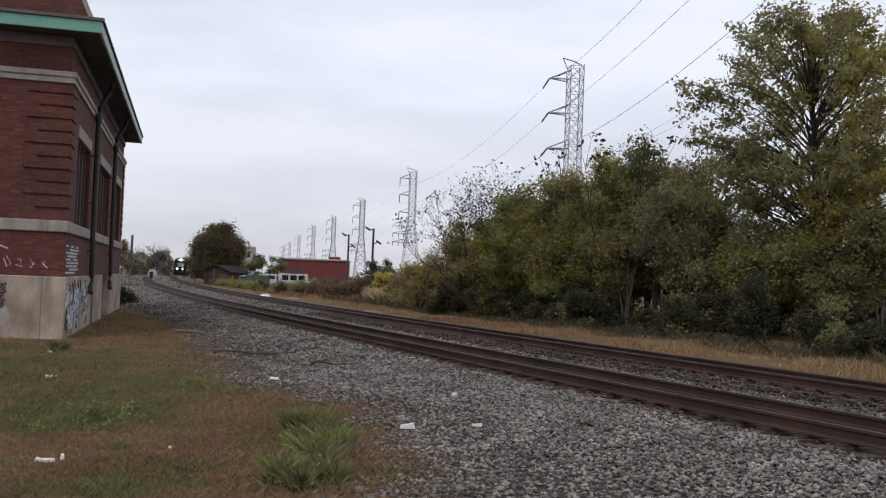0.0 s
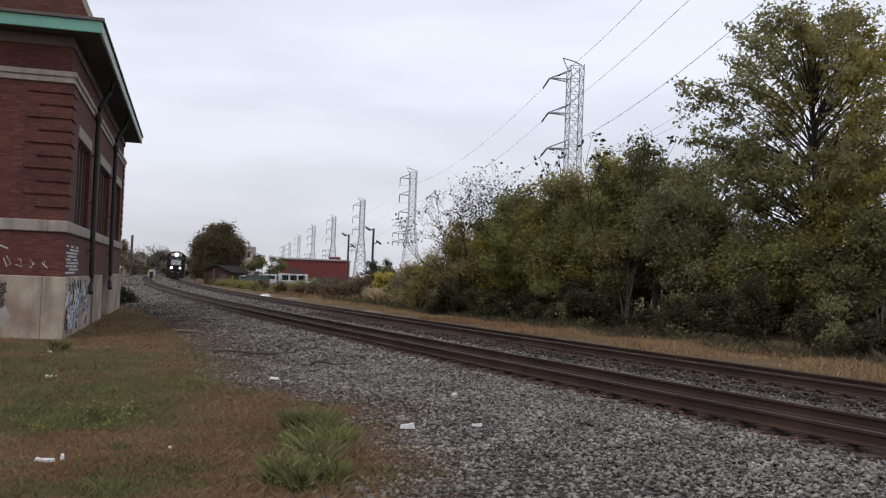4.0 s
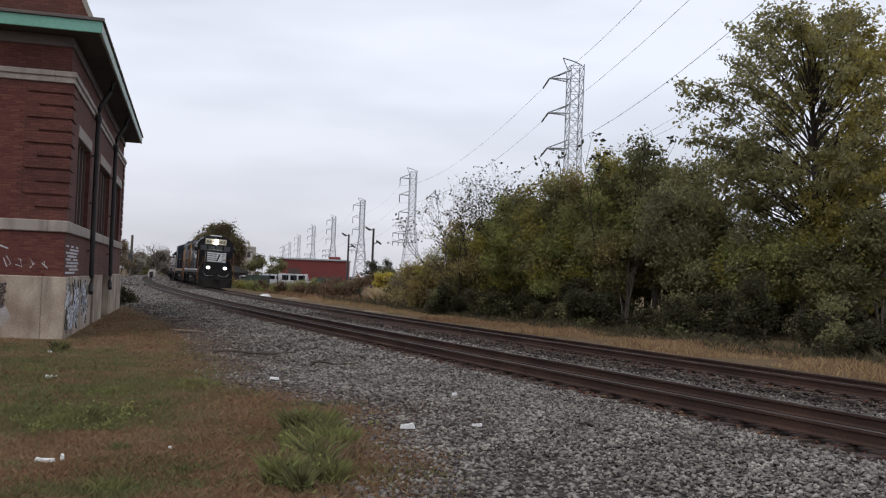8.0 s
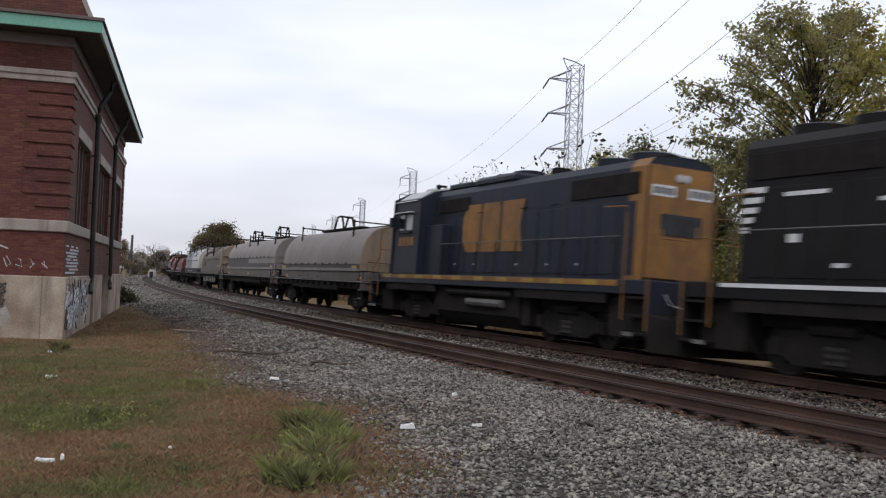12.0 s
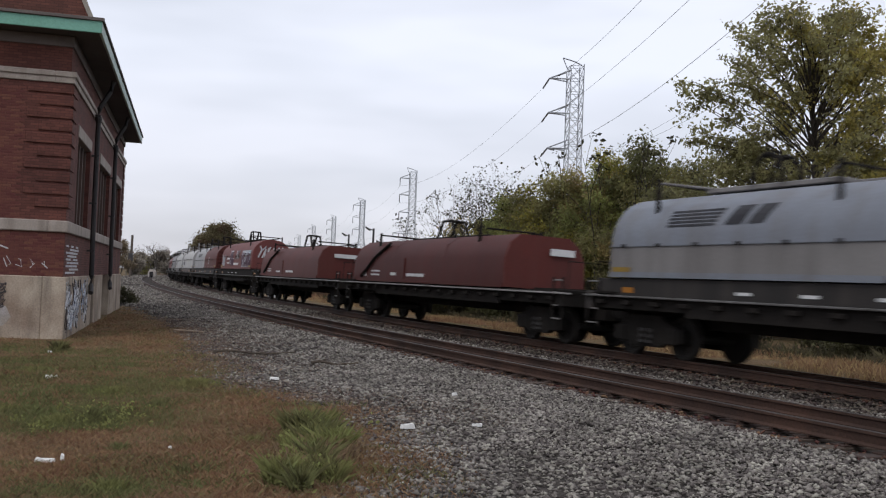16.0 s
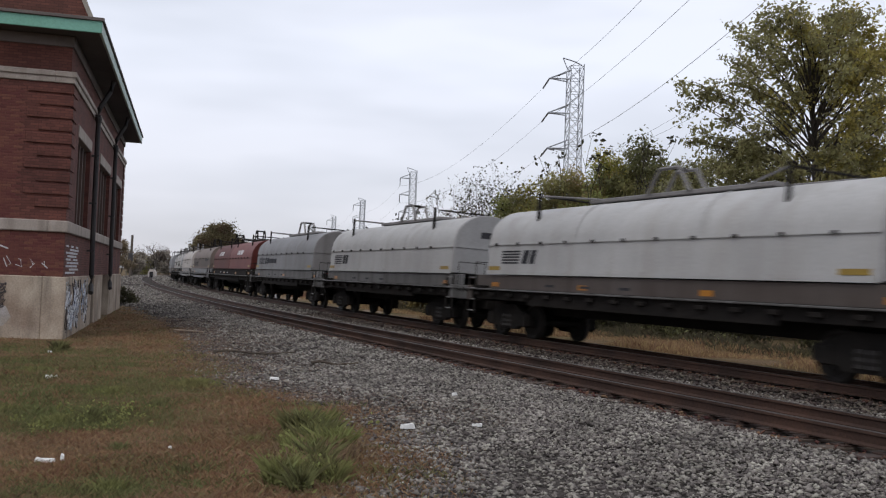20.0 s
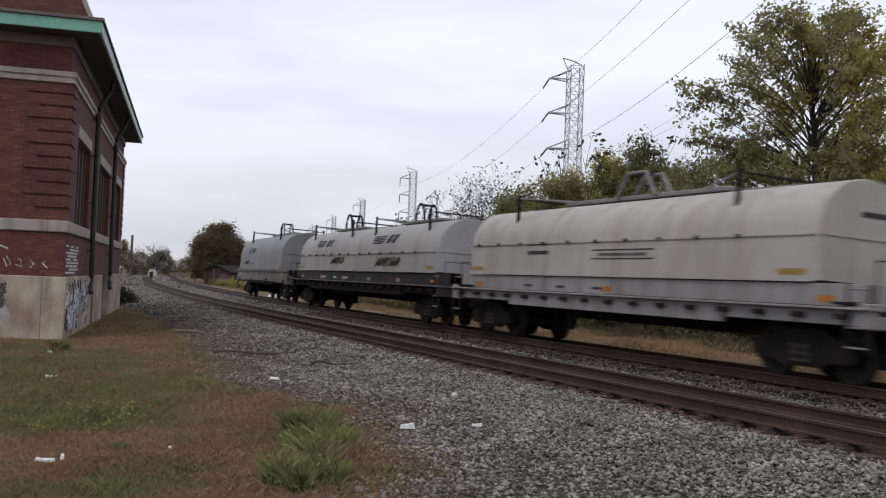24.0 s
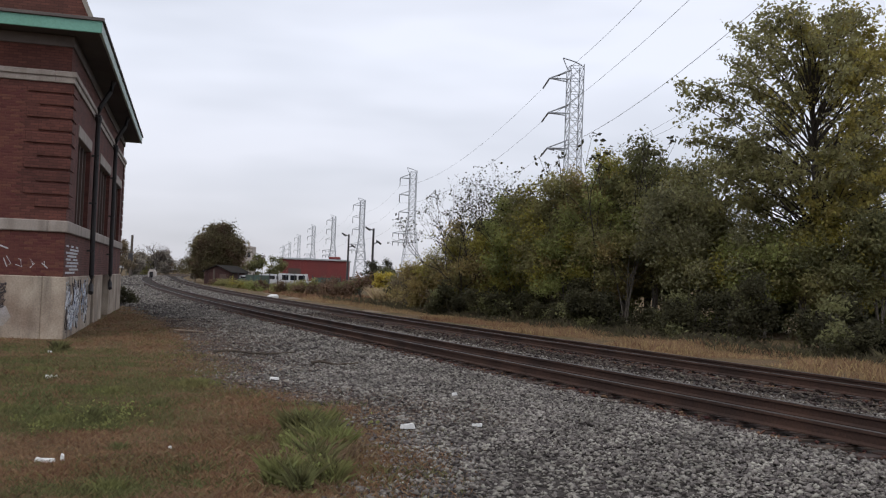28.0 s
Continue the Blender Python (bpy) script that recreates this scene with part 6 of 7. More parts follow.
        part("hood_end_wrap", Shape().prism(hood_y, -e + 1.62, -e + 2.3, caps=False), nose_yellow, lh, "yellow wrapped hood end")
        for y0 in (-0.85, 0.18):
            board = part("end_number_board", on_end(y0, y0 + 0.67, 3.62, 3.88, -e + 1.585, 0, 0.012), M_MARK_WHITE, lh)
            for k in range(4):
                part("numeral_bar", on_end(y0 + 0.06 + k * 0.15, y0 + 0.16 + k * 0.15, 3.67, 3.83, -e + 1.58, 0, 0.004), M_MARK_DARK, board)
        part("end_patch", on_end(-0.6, 0.55, 2.72, 3.22, -e + 1.585, 0.0, 0.012), M_MARK_DARK, lh, "dark plain patch")
        for y in (-0.1, 0.1):
            part("rear_headlight", Shape().lathe([(0.10, -e + 1.62), (0.10, -e + 1.57), (0.02, -e + 1.56)], "x", 10, (0, y, 4.08)), M_CABWHITE, lh)
    # cab
    eave = 4.2 if nose_yellow else 3.98
    cab = [(-1.53, 1.62), (1.53, 1.62), (1.53, eave), (0.98, 4.52), (0.45, 4.64), (-0.45, 4.64), (-0.98, 4.52), (-1.53, eave)]
    c = part("cab", Shape().prism(cab, c0, c1), paint, u)
    roof_c = [(-1.58, eave - 0.05), (-1.535, eave - 0.05), (-0.94, 4.48), (-0.45, 4.62), (0.45, 4.62), (0.94, 4.48), (1.535, eave - 0.05), (1.58, eave - 0.05), (0.99, 4.57), (0.48, 4.70), (-0.48, 4.70), (-0.99, 4.57)]
    part("cab_roof", Shape().prism(roof_c, c0 + 0.25, c1 - 0.06), cabroof, c, "pale weathered cab roof")
    part("cab_front", Shape().prism([(q[0] * 1.035, q[1] + (0.06 if q[1] > 3 else 0)) for q in cab], c1 - 0.06, c1 + 0.012), paint, c)
    for y in (-1.535, 1.535):
        o = -1 if y < 0 else 1
        # on the blue cab this pane is painted pale for sky seen through it
        part("side_window", Shape().box(4.72 + cs, 5.22 + cs, y - 0.012, y + 0.012, 3.14, 3.70, 0.01), M_CABWHITE if nose_yellow else M_PANE, c)
        part("side_window", Shape().box(5.36 + cs, 5.86 + cs, y - 0.012, y + 0.012, 3.14, 3.70, 0.01), M_PANE, c)
        for xa, xb in ((5.22 + cs, 5.36 + cs), (5.86 + cs, 5.98 + cs)):
            part("window_post", Shape().box(xa, xb, y - 0.03, y + 0.03, 3.10, 3.74), paint if nose_yellow else M_CABWHITE, c)
        part("sunshade", Shape().box(4.6 + cs, 6.1 + cs, min(y, y + 0.16 * o), max(y, y + 0.16 * o), 3.74, 3.78), cabroof, c)
        part("armrest", Shape().box(4.7 + cs, 5.9 + cs, min(y, y + 0.10 * o), max(y, y + 0.10 * o), 3.04, 3.10), paint, c)
        part("mirror", Shape().box(6.02 + cs, 6.2 + cs, min(y * 1.02, y + 0.28 * o), max(y * 1.02, y + 0.28 * o), 3.25, 3.6), paint, c)
    for y0, y1 in ((-1.3, -0.75), (-0.62, -0.08), (0.08, 0.62), (0.75, 1.3)):
        part("windscreen", Shape().box(c1 + 0.008, c1 + 0.024, y0, y1, 3.38, 3.84, 0.005), M_PANE, c)
    nb = part("number_board", Shape().box(c1, c1 + 0.13, -0.92, 0.92, 3.92, 4.44, 0.03), M_NUMBER, c, "cream illuminated number board")
    for y0 in (-0.84, 0.28):
        part("number_panel", Shape().box(c1 + 0.128, c1 + 0.134, y0, y0 + 0.56, 4.02, 4.34), M_NUMBER, nb)
        for k in range(4):
            part("numeral_bar", Shape().box(c1 + 0.133, c1 + 0.140, y0 + 0.03 + k * 0.13, y0 + 0.105 + k * 0.13, 4.08, 4.29), M_MARK_DARK, nb)
    lit = M_BEAM if not nose_yellow else M_CABWHITE
    for z in (4.06, 4.30):
        part("headlight", Shape().lathe([(0.12, c1 + 0.10), (0.12, c1 + 0.15), (0.095, c1 + 0.19), (0.02, c1 + 0.20)], "x", 14, (0, 0, z)), lit, nb, "bright twin headlight" if lit is M_BEAM else "unlit headlight")
    part("horn", Shape().rod([(4.9 + cs, 0.3, 4.65), (4.9 + cs, 0.3, 4.82), (5.3 + cs, 0.3, 4.86)], 0.05, 6).lathe([(0.03, 5.3 + cs), (0.1, 5.55 + cs)], "x", 8, (0, 0.3, 4.86)), M_UNDER, c)
    part("roof_vent", Shape().box(5.6 + cs, 6.3 + cs, -0.5, 0.5, 4.64, 4.80, 0.05), cabroof, c)
    part("antenna_dome", Shape().lathe([(0.16, 4.66), (0.15, 4.74), (0.05, 4.8)], "z", 10, (5.2 + cs, -0.3, 0)), cabroof, c)
    # low nose
    nw = 0.93
    n0, n1 = 7.82 + cs, 7.95 + cs
    nose = Shape().loft([[(x, -w, 1.62), (x, w, 1.62), (x, w, z - 0.18), (x, w - 0.2, z), (x, -w + 0.2, z), (x, -w, z - 0.18)] for x, w, z in ((c1, nw, 3.46), (n0, nw, 3.40), (n1, nw - 0.10, 3.30))])
    nz = part("low_nose", nose, paint, u)
    if not nose_yellow:
        for k in range(5):
            z = 2.34 + k * 0.182
            part("nose_bar", on_end(-0.83, -0.02 + 0.02 * k, z, z + 0.115, n1 + 0.002, 0.03), M_MARK_WHITE, nz, "white nose bar")
            part("nose_bar", on_end(0.52 - 0.02 * k, 0.83, z, z + 0.115, n1 + 0.002, 0.0), M_MARK_WHITE, nz, "white nose bar")
            flat_mark(nz, "nose_bar", n0 - 0.25, n0, z, z + 0.115, -nw - 0.001, M_MARK_WHITE, "white nose bar")
        part("nose_panel", on_end(0.02, 0.46, 2.34, 3.18, n1 + 0.002, 0.02), M_MARK_WHITE, nz, "white plain panel")
        part("nose_figure", on_end(0.0, 0.14, 2.42, 3.06, n1 + 0.010, 0.20), M_MARK_DARK, nz, "dark plain slanted figure")
        part("class_light", Shape().box(n1 - 0.05, n1 + 0.04, -0.08, 0.08, 3.31, 3.40), M_UNDER, nz)
        part("nose_door", Shape().box(n1 - 0.01, n1 + 0.005, -0.75, -0.2, 1.7, 2.28, 0.01), paint, nz)
    # ends, steps and railings
    for o in (1, -1):
        x = o * (e - 0.60)
        pilot = part("pilot", Shape().box(min(x, x - 0.10 * o), max(x, x - 0.10 * o), -1.45, 1.45, 0.45, 1.62, 0.02), paint, u)
        plow = [[(x, -1.45, 0.12), (x, 1.45, 0.12), (x, 1.45, 0.9), (x, -1.45, 0.9)], [(x + 0.35 * o, -0.9, 0.10), (x + 0.35 * o, 0.9, 0.10), (x + 0.14 * o, 1.2, 0.82), (x + 0.14 * o, -1.2, 0.82)]]
        part("snow_plow", Shape().loft(plow if o > 0 else plow[::-1]), M_UNDER, pilot)
        for k in range(4):
            part("hose", Shape().rod([(x + 0.05 * o, -0.95 + k * 0.55 + (0.25 if k > 1 else 0), 1.22), (x + 0.18 * o, -0.8 + k * 0.55, 0.95), (x + 0.06 * o, -0.55 + k * 0.5, 0.85)], 0.025, 5), M_UNDER, pilot)
        for y in (-1, 1):
            part("grab_loop", Shape().rod([(x + 0.05 * o, y * 1.1, 1.35), (x + 0.1 * o, y * 0.95, 1.12), (x + 0.1 * o, y * 0.55, 1.05), (x + 0.1 * o, y * 0.25, 1.14)], 0.013, 5), M_CABWHITE, pilot, "pale uncoupling hose")
        for y in (-1, 1):
            for k in range(3):
                part("step", Shape().box(min(x - 0.05 * o, x - 0.8 * o), max(x - 0.05 * o, x - 0.8 * o), min(y * 1.2, y * 1.52), max(y * 1.2, y * 1.52), 0.45 + k * 0.38, 0.50 + k * 0.38), M_UNDER, u)
            part("step_edge", Shape().box(min(x - 0.45 * o, x - 0.8 * o), max(x - 0.05 * o, x - 0.8 * o), y * 1.53 - 0.01, y * 1.53 + 0.01, 0.42, 0.50), SILLS["grey"], u, "scuffed pale step edge")
            part("corner_handrail", Shape().rod([(x - 0.9 * o, y * 1.53, 0.75), (x - 0.9 * o, y * 1.53, 3.1), (x - 0.98 * o, y * 1.5, 3.28), (x - 1.9 * o, y * 1.48, 3.32)], 0.022, 6).rod([(x - 0.02 * o, y * 1.50, 0.55), (x - 0.02 * o, y * 1.50, 1.65), (x - 0.02 * o, y * 1.2, 2.3), (x - 0.02 * o, y * 1.2, 2.75)], 0.022, 6), M_RAILING, u, "ochre corner handrail", smooth=True)
            part("end_railing", Shape().rod([(x - 0.02 * o, y * 1.2, 2.55), (x - 0.02 * o, y * 0.5, 2.55)], 0.018, 5), M_RAILING, u)
        if o > 0 and not nose_yellow:
            for y in (-0.72, 0.72):
                d = part("ditch_light", Shape().lathe([(0.12, x - 0.12), (0.14, x + 0.10), (0.13, x + 0.12)], "x", 14, (0, y, 1.80)), M_UNDER, u, smooth=True)
                part("ditch_light_lens", Shape().lathe([(0.01, x + 0.14), (0.11, x + 0.13), (0.115, x + 0.11)], "x", 14, (0, y, 1.80)), M_BEAM, d, "lit white lamp")
        coupler(u, o * e, o)
    for x in (-4.95, 4.95):
        bogie(u, x, 2.74, 0.508, True)
    return u


lead_loco = locomotive("black_locomotive", "black diesel locomotive with white nose bars and lit headlights", M_BLACKLOCO, M_MARK_WHITE, M_CABWHITE, None, 18.4)


def side_mark(unit, name, x0, x1, z0, z1, y, material, label, slant=0.0):
    """A mark on either side that reads the same way round on both."""
    if y > 0:
        x0, x1, slant = -x1, -x0, -slant
    return flat_mark(unit, name, x0, x1, z0, z1, y, material, label, slant)


for y in (-0.972, 0.972):
    sh = 0.0 if y < 0 else -1.2
    for k in range(5):
        side_mark(lead_loco, "side_bar", sh - 3.26, sh - 0.95 + 0.07 * k, 2.90 + k * 0.165, 3.0 + k * 0.165, y, M_MARK_WHITE, "white side bar", 0.04)
    for a, b in ((-0.28, 0.66), (0.86, 1.72)):
        side_mark(lead_loco, "slanted_block", sh + a, sh + b, 2.90, 3.68, y, M_MARK_WHITE, "white slanted block", 0.24)
    for z0, z1, xa, xb, n in ((2.50, 2.66, -0.35, 1.1, 7), (2.20, 2.40, -0.5, 1.35, 8)):
        for k in range(n):
            w = (xb - xa) / n
            side_mark(lead_loco, "lettering_bar", sh + xa + k * w, sh + xa + (k + 0.82) * w, z0, z1, y, M_MARK_WHITE, "white bar of lettering")
for y in (-1.535, 1.535):
    sh = 0.0 if y < 0 else -10.2
    for k in range(4):
        side_mark(lead_loco, "numeral_bar", sh + 4.40 + k * 0.36, sh + 4.66 + k * 0.36, 2.60, 2.95, y, M_MARK_WHITE, "white numeral bar", 0.03)
for y in (-0.972, 0.972):
    for k in range(5):
        z = 2.62 + k * 0.195
        flat_mark(lead_loco, "end_bar", -7.54, -7.36 + 0.10 * k, z, z + 0.115, y, M_MARK_WHITE, "white bar at the hood's end", 0.03 if k > 0 else 0.0)
    for a, b, z0, z1 in ((-6.46, -5.42, 3.30, 3.38), (-6.32, -6.04, 2.42, 2.58), (-3.62, -3.20, 2.40, 2.57), (-3.60, -3.20, 3.10, 3.20), (-4.30, -4.0, 3.10, 3.17), (-5.25, -4.95, 1.95, 2.03)):
        flat_mark(lead_loco, "white_placard", a, b, z0, z1, y, M_MARK_WHITE)
second_loco = locomotive("blue_locomotive", "dark blue diesel locomotive with yellow hood end and sill stripe", M_BLUELOCO, M_YELLOW, M_CABWHITE, M_YELLOW, 18.8, 0.2)
EMBLEM = [[(-1.95, 2.75), (-1.62, 2.38), (-0.70, 2.38), (-0.70, 3.88), (-1.62, 3.88), (-1.95, 3.52)], [(-0.60, 2.38), (0.50, 2.38), (0.62, 2.56), (0.62, 3.72), (0.50, 3.88), (-0.60, 3.88)], [(0.72, 2.38), (2.05, 2.38), (1.84, 3.12), (2.05, 3.88), (0.72, 3.88)]]
for y, o in ((-0.974, -1), (0.974, 1)):
    for poly in EMBLEM:
        pts = [(a * -o, b) for a, b in poly]
        n = len(pts)
        part("yellow_emblem_piece", Shape().add([(a, y, b) for a, b in pts] + [(a, y + 0.006 * o, b) for a, b in pts], [tuple(range(n)), tuple(range(2 * n - 1, n - 1, -1))] + [(k, n + k, n + (k + 1) % n, (k + 1) % n) for k in range(n)]), M_YELLOW, second_loco, "worn yellow emblem piece, plain shape")
for y in (-1.537, 1.537):
    for k in range(4):
        x = 5.0 + k * 0.36 if y < 0 else -6.2 + k * 0.36 + 10.9
        flat_mark(second_loco, "numeral_bar", x, x + 0.28, 2.60, 2.90, y, M_YELLOW)
for y in (-1.517, 1.517):
    for k in range(10):
        x = -6.8 + k * 1.5
        part("sill_reflector", Shape().box(x, x + 0.62, y - 0.004, y + 0.004, 1.475, 1.595), M_YPATCH, second_loco, "bright yellow sill reflector")

# ---- coil cars ----


def barrel(w, z0, z1, z2, n=10):
    """Upright to z1, then rounded to the crown at z2."""
    pts = [(-w, z0), (w, z0), (w, z1)]
    for k in range(1, 2 * n):
        t = math.pi * k / (2 * n)
        pts.append((w * math.cos(t) ** 0.9 if t <= math.pi / 2 else -w * abs(math.cos(t)) ** 0.9, z1 + (z2 - z1) * math.sin(t) ** 0.9))
    pts.append((-w, z1))
    return pts


def chamfered(w, z0, z1, z2):
    return [(-w, z0), (w, z0), (w, z1), (w * 0.86, z2 - 0.25), (w * 0.62, z2), (-w * 0.62, z2), (-w * 0.86, z2 - 0.25), (-w, z1)]


HOOD_WIDE = {"barrel": 1.22, "worn": 1.22, "low": 1.38, "plain": 1.5, "flat": 1.32}


def cover(car, x0, x1, style, paint, end_paint, top, marks=None, ribbed=False):
    """One removable hood with its seam, straps, lifting gear and ends."""
    w, z0 = HOOD_WIDE[style], (1.66 if style == "barrel" else 1.30)
    trapeze = style in ("barrel", "worn") and x1 - x0 > 10 or style == "low"
    bare = style == "plain"
    worn = style == "worn"
    if style in ("low", "plain", "worn"):
        style, z0 = "barrel", {"low": 1.30, "plain": 1.62, "worn": 1.66}[style]
    if style == "barrel":
        seam = 1.96 if worn else 2.36 if x1 - x0 < 9.5 and not bare else 2.50
        prof = barrel(w, z0, seam - 0.02, top)
        shape = Shape().loft([[(x0, *p) for p in prof], [(x0 + 0.0, *p) for p in prof], [(x1, *p) for p in prof]], caps=False)
    else:
        prof, seam = chamfered(w, z0, 2.15, top), 2.15
        slope = 1.1
        ring = lambda x, o: [(x + o * slope * ((q[1] - z0) / (top - z0)) ** 1.0, *q) for q in prof]
        shape = Shape().loft([ring(x0, 0.25), ring(x1, -0.12)], caps=False)
    hood = part("hood", shape, paint, car, smooth=True)
    for xe, o in ((x0, -1), (x1, 1)):
        if style == "barrel":
            vs = [(xe, *p) for p in prof]
            inset = [(xe + 0.04 * o, p[0] * 0.97, z0 + (p[1] - z0) * 0.98 + 0.02) for p in prof]
        else:
            vs = ring(xe, 0.25 if o < 0 else -0.12)
            inset = [(p[0] + 0.03 * o, p[1] * 0.97, p[2]) for p in vs]
        n = len(vs)
        faces = [tuple(range(n, 2 * n)) if o > 0 else tuple(reversed(range(n, 2 * n)))] + [((i, (i + 1) % n, n + (i + 1) % n, n + i) if o > 0 else (n + i, n + (i + 1) % n, (i + 1) % n, i)) for i in range(n)]
        end = part("hood_end", Shape().add(vs + inset, faces), end_paint if o > 0 else paint, car)
        if style == "barrel":
            part("end_seam", Shape().box(min(xe, xe + 0.06 * o), max(xe, xe + 0.06 * o), -w * 0.95, w * 0.95, seam - 0.01, seam + 0.03), end_paint if o > 0 else paint, end)
            if ribbed == "framed":
                for k in (1.95, 2.55):
                    part("end_rib", Shape().box(min(xe, xe + 0.14 * o), max(xe, xe + 0.14 * o), -w * 0.98, w * 0.98, k, k + 0.11, 0.02), end_paint, end)
                for yk in (-w, w - 0.12):
                    part("end_post", Shape().prism([(yk, 1.3), (yk + 0.12, 1.3), (yk * 0.93 + 0.10, 3.3), (yk * 0.93, 3.3)], min(xe, xe + 0.16 * o), max(xe, xe + 0.16 * o)), end_paint, end)
            elif ribbed:
                for k in range(5):
                    part("end_rib", Shape().box(min(xe, xe + 0.12 * o), max(xe, xe + 0.12 * o), -w * 0.9, w * 0.9, 1.85 + k * 0.28, 1.95 + k * 0.28, 0.02), end_paint, end)
    for y in (-1, 1):
        if style == "barrel" and not bare:
            part("seam_flange", Shape().box(x0, x1, min(y * w, y * (w + 0.03)), max(y * w, y * (w + 0.03)), seam - 0.02, seam + 0.01), paint, hood)
            n = int((x1 - x0) / 1.2)
            for k in range(n):
                x = x0 + 0.5 + k * 1.2
                part("seam_bracket", cached("bracket", lambda: Shape().box(-0.05, 0.05, -0.02, 0.02, -0.035, 0.035).mesh("seam_bracket", M_UNDER)), None, hood, m=pose(x, y * (w + 0.05), seam))
        part("hood_skirt", Shape().box(x0 + 0.02, x1 - 0.02, min(y * w, y * (w + 0.05)), max(y * w, y * (w + 0.05)), z0 - 0.02, z0 + 0.10), paint, hood)
    # lifting gear on the crown
    L = x1 - x0
    zt = top + 0.01
    xm = (x0 + x1) / 2
    dark = style != "barrel" or paint in (H["red"], H["pink"], H["rust"], H["brown"], H["taupe"])
    if L < 5:
        return hood
    gm = M_UNDER if dark else H["dim"]
    xa, xb = xm - L * 0.24, xm + L * 0.24
    gear = part("lifting_beam", Shape().box(xa, xb, -0.22, 0.22, zt + 0.02, zt + 0.13, 0.02), gm, car, "long lifting beam on the hood")
    for x in (x0 + L * 0.17, x1 - L * 0.17):
        inner = x + (0.13 if x < xm else -0.13) * L
        for y in (-1, 1):
            foot = zt - 0.42 if style == "barrel" else zt - 0.2
            yf = (abs(side_y(prof, foot)) + 0.04) * y
            post = part("guide_post", Shape().box(x - 0.05, x + 0.05, min(yf * 0.93, yf), max(yf * 0.93, yf), foot - 0.12, zt + 0.30, 0.01), M_UNDER, gear, "upright guide post on the hood")
            part("stay_rod", Shape().rod([(x, yf * 0.96, zt + 0.22), (inner, y * 0.3, zt + 0.10)], 0.03, 5), gm, post)
        part("guide_bar", Shape().rod([(x, -0.85, zt + 0.22), (x, 0.85, zt + 0.22)], 0.03, 5), M_UNDER, gear)
    if not trapeze and style == "barrel":
        pts = [(xm + 0.42 * math.cos(t), 0, zt + 0.12 + 0.62 * math.sin(t)) for t in [math.pi * k / 8 for k in range(9)]]
    else:
        pts = [(xm - 0.75, 0, zt + 0.1), (xm - 0.35, 0, zt + 0.68), (xm + 0.35, 0, zt + 0.68), (xm + 0.75, 0, zt + 0.1)]
    for y in (-0.25, 0.25):
        part("lifting_eye", Shape().rod([(q[0], y, q[2]) for q in pts], 0.05, 6), M_UNDER if dark or L < 10 else H["dim"], gear, "arched lifting eye")
    part("lifting_eye_tie", Shape().rod([(xm, -0.25, zt + 0.70), (xm, 0.25, zt + 0.70)], 0.05, 6), M_UNDER, gear)
    if L > 10 and not bare and not worn:
        for x in (x0 + L * 0.33, x0 + L * 0.67):
            strap = [(q[0] * 1.012, z0 + (q[1] - z0) * 1.008) for q in prof[1:]]
            part("hood_strap", Shape().loft([[(x - 0.06, *p) for p in strap], [(x + 0.06, *p) for p in strap]], caps=False), paint, hood)
    if style != "barrel":
        for y in (-1, 1):
            part("diagonal_brace", Shape().rod([(x0 + 1.1, y * (w + 0.04), 1.45), (x0 + 2.5, y * (w + 0.02), 2.2), (x0 + 3.5, y * (w - 0.17), 2.72)], 0.075, 4), M_UNDER, car, "dark diagonal brace")
            part("side_rib", Shape().box(x0 + 5.4, x0 + 5.5, min(y * w, y * (w + 0.03)), max(y * w, y * (w + 0.03)), z0, 2.15), paint, hood)
    for m in marks or ():
        kind, a, b, c, d, mt = m
        yy = -w - 0.002
        ax, bx = x0 + a * L, x0 + b * L
        if kind == "stripes":
            if c < 2.45:
                stripe_mark(hood, ax, bx, c, d, yy, mt)
            else:
                curved_mark(hood, ax, bx, c, d, mt, prof)
        elif kind == "bar":
            if c < 2.45:
                flat_mark(hood, "lettering_bar", ax, bx, c, d, yy, mt)
            else:
                curved_bar(hood, ax, bx, c, d, mt, prof)
        elif kind == "panel":
            # a darker colour on the lower part of the hood's side
            flat_mark(hood, "grimy_lower_side", ax, bx, c, d, -w + 0.004, mt)
        elif kind == "bubble":
            n = max(3, int((bx - ax) / 0.62))
            for k in range(n):
                cx, zc = ax + (k + 0.5) * (bx - ax) / n, (c + d) / 2
                ring = [(cx + 0.21 * math.cos(t * 0.7 + k) + 0.05 * math.sin(3 * t + k), zc + (d - c) * 0.46 * math.sin(t * 0.7 + k)) for t in range(9 - k % 3)]
                part("graffiti_shadow", Shape().rod([(a_ + 0.05, side_y(prof, z_) + 0.06, z_ - 0.04) for a_, z_ in ring], 0.13, 4), M_PURPLEPAINT, hood)
                part("graffiti_stroke", Shape().rod([(a_, side_y(prof, z_) + 0.03, z_) for a_, z_ in ring], 0.075, 4), mt[k % len(mt)], hood)
        elif kind == "endfat":
            for k in range(6):
                q = [(x1 + 0.05, a + (b - a) * (k + 0.5) / 6 + 0.12 * math.sin(t * 1.9 + k), (c + d) / 2 + (d - c) * 0.45 * math.cos(t * 1.3 + k)) for t in range(6)]
                part("graffiti_stroke", Shape().rod(q, 0.04, 4), mt[k % len(mt)], hood)
        elif kind == "endbar":
            part("end_lettering_bar", on_end(a, b, c, d, x1 + 0.042), mt, hood)
        elif kind == "scrawl":
            for k in range(int((bx - ax) / 0.22)):
                xx = ax + k * 0.22
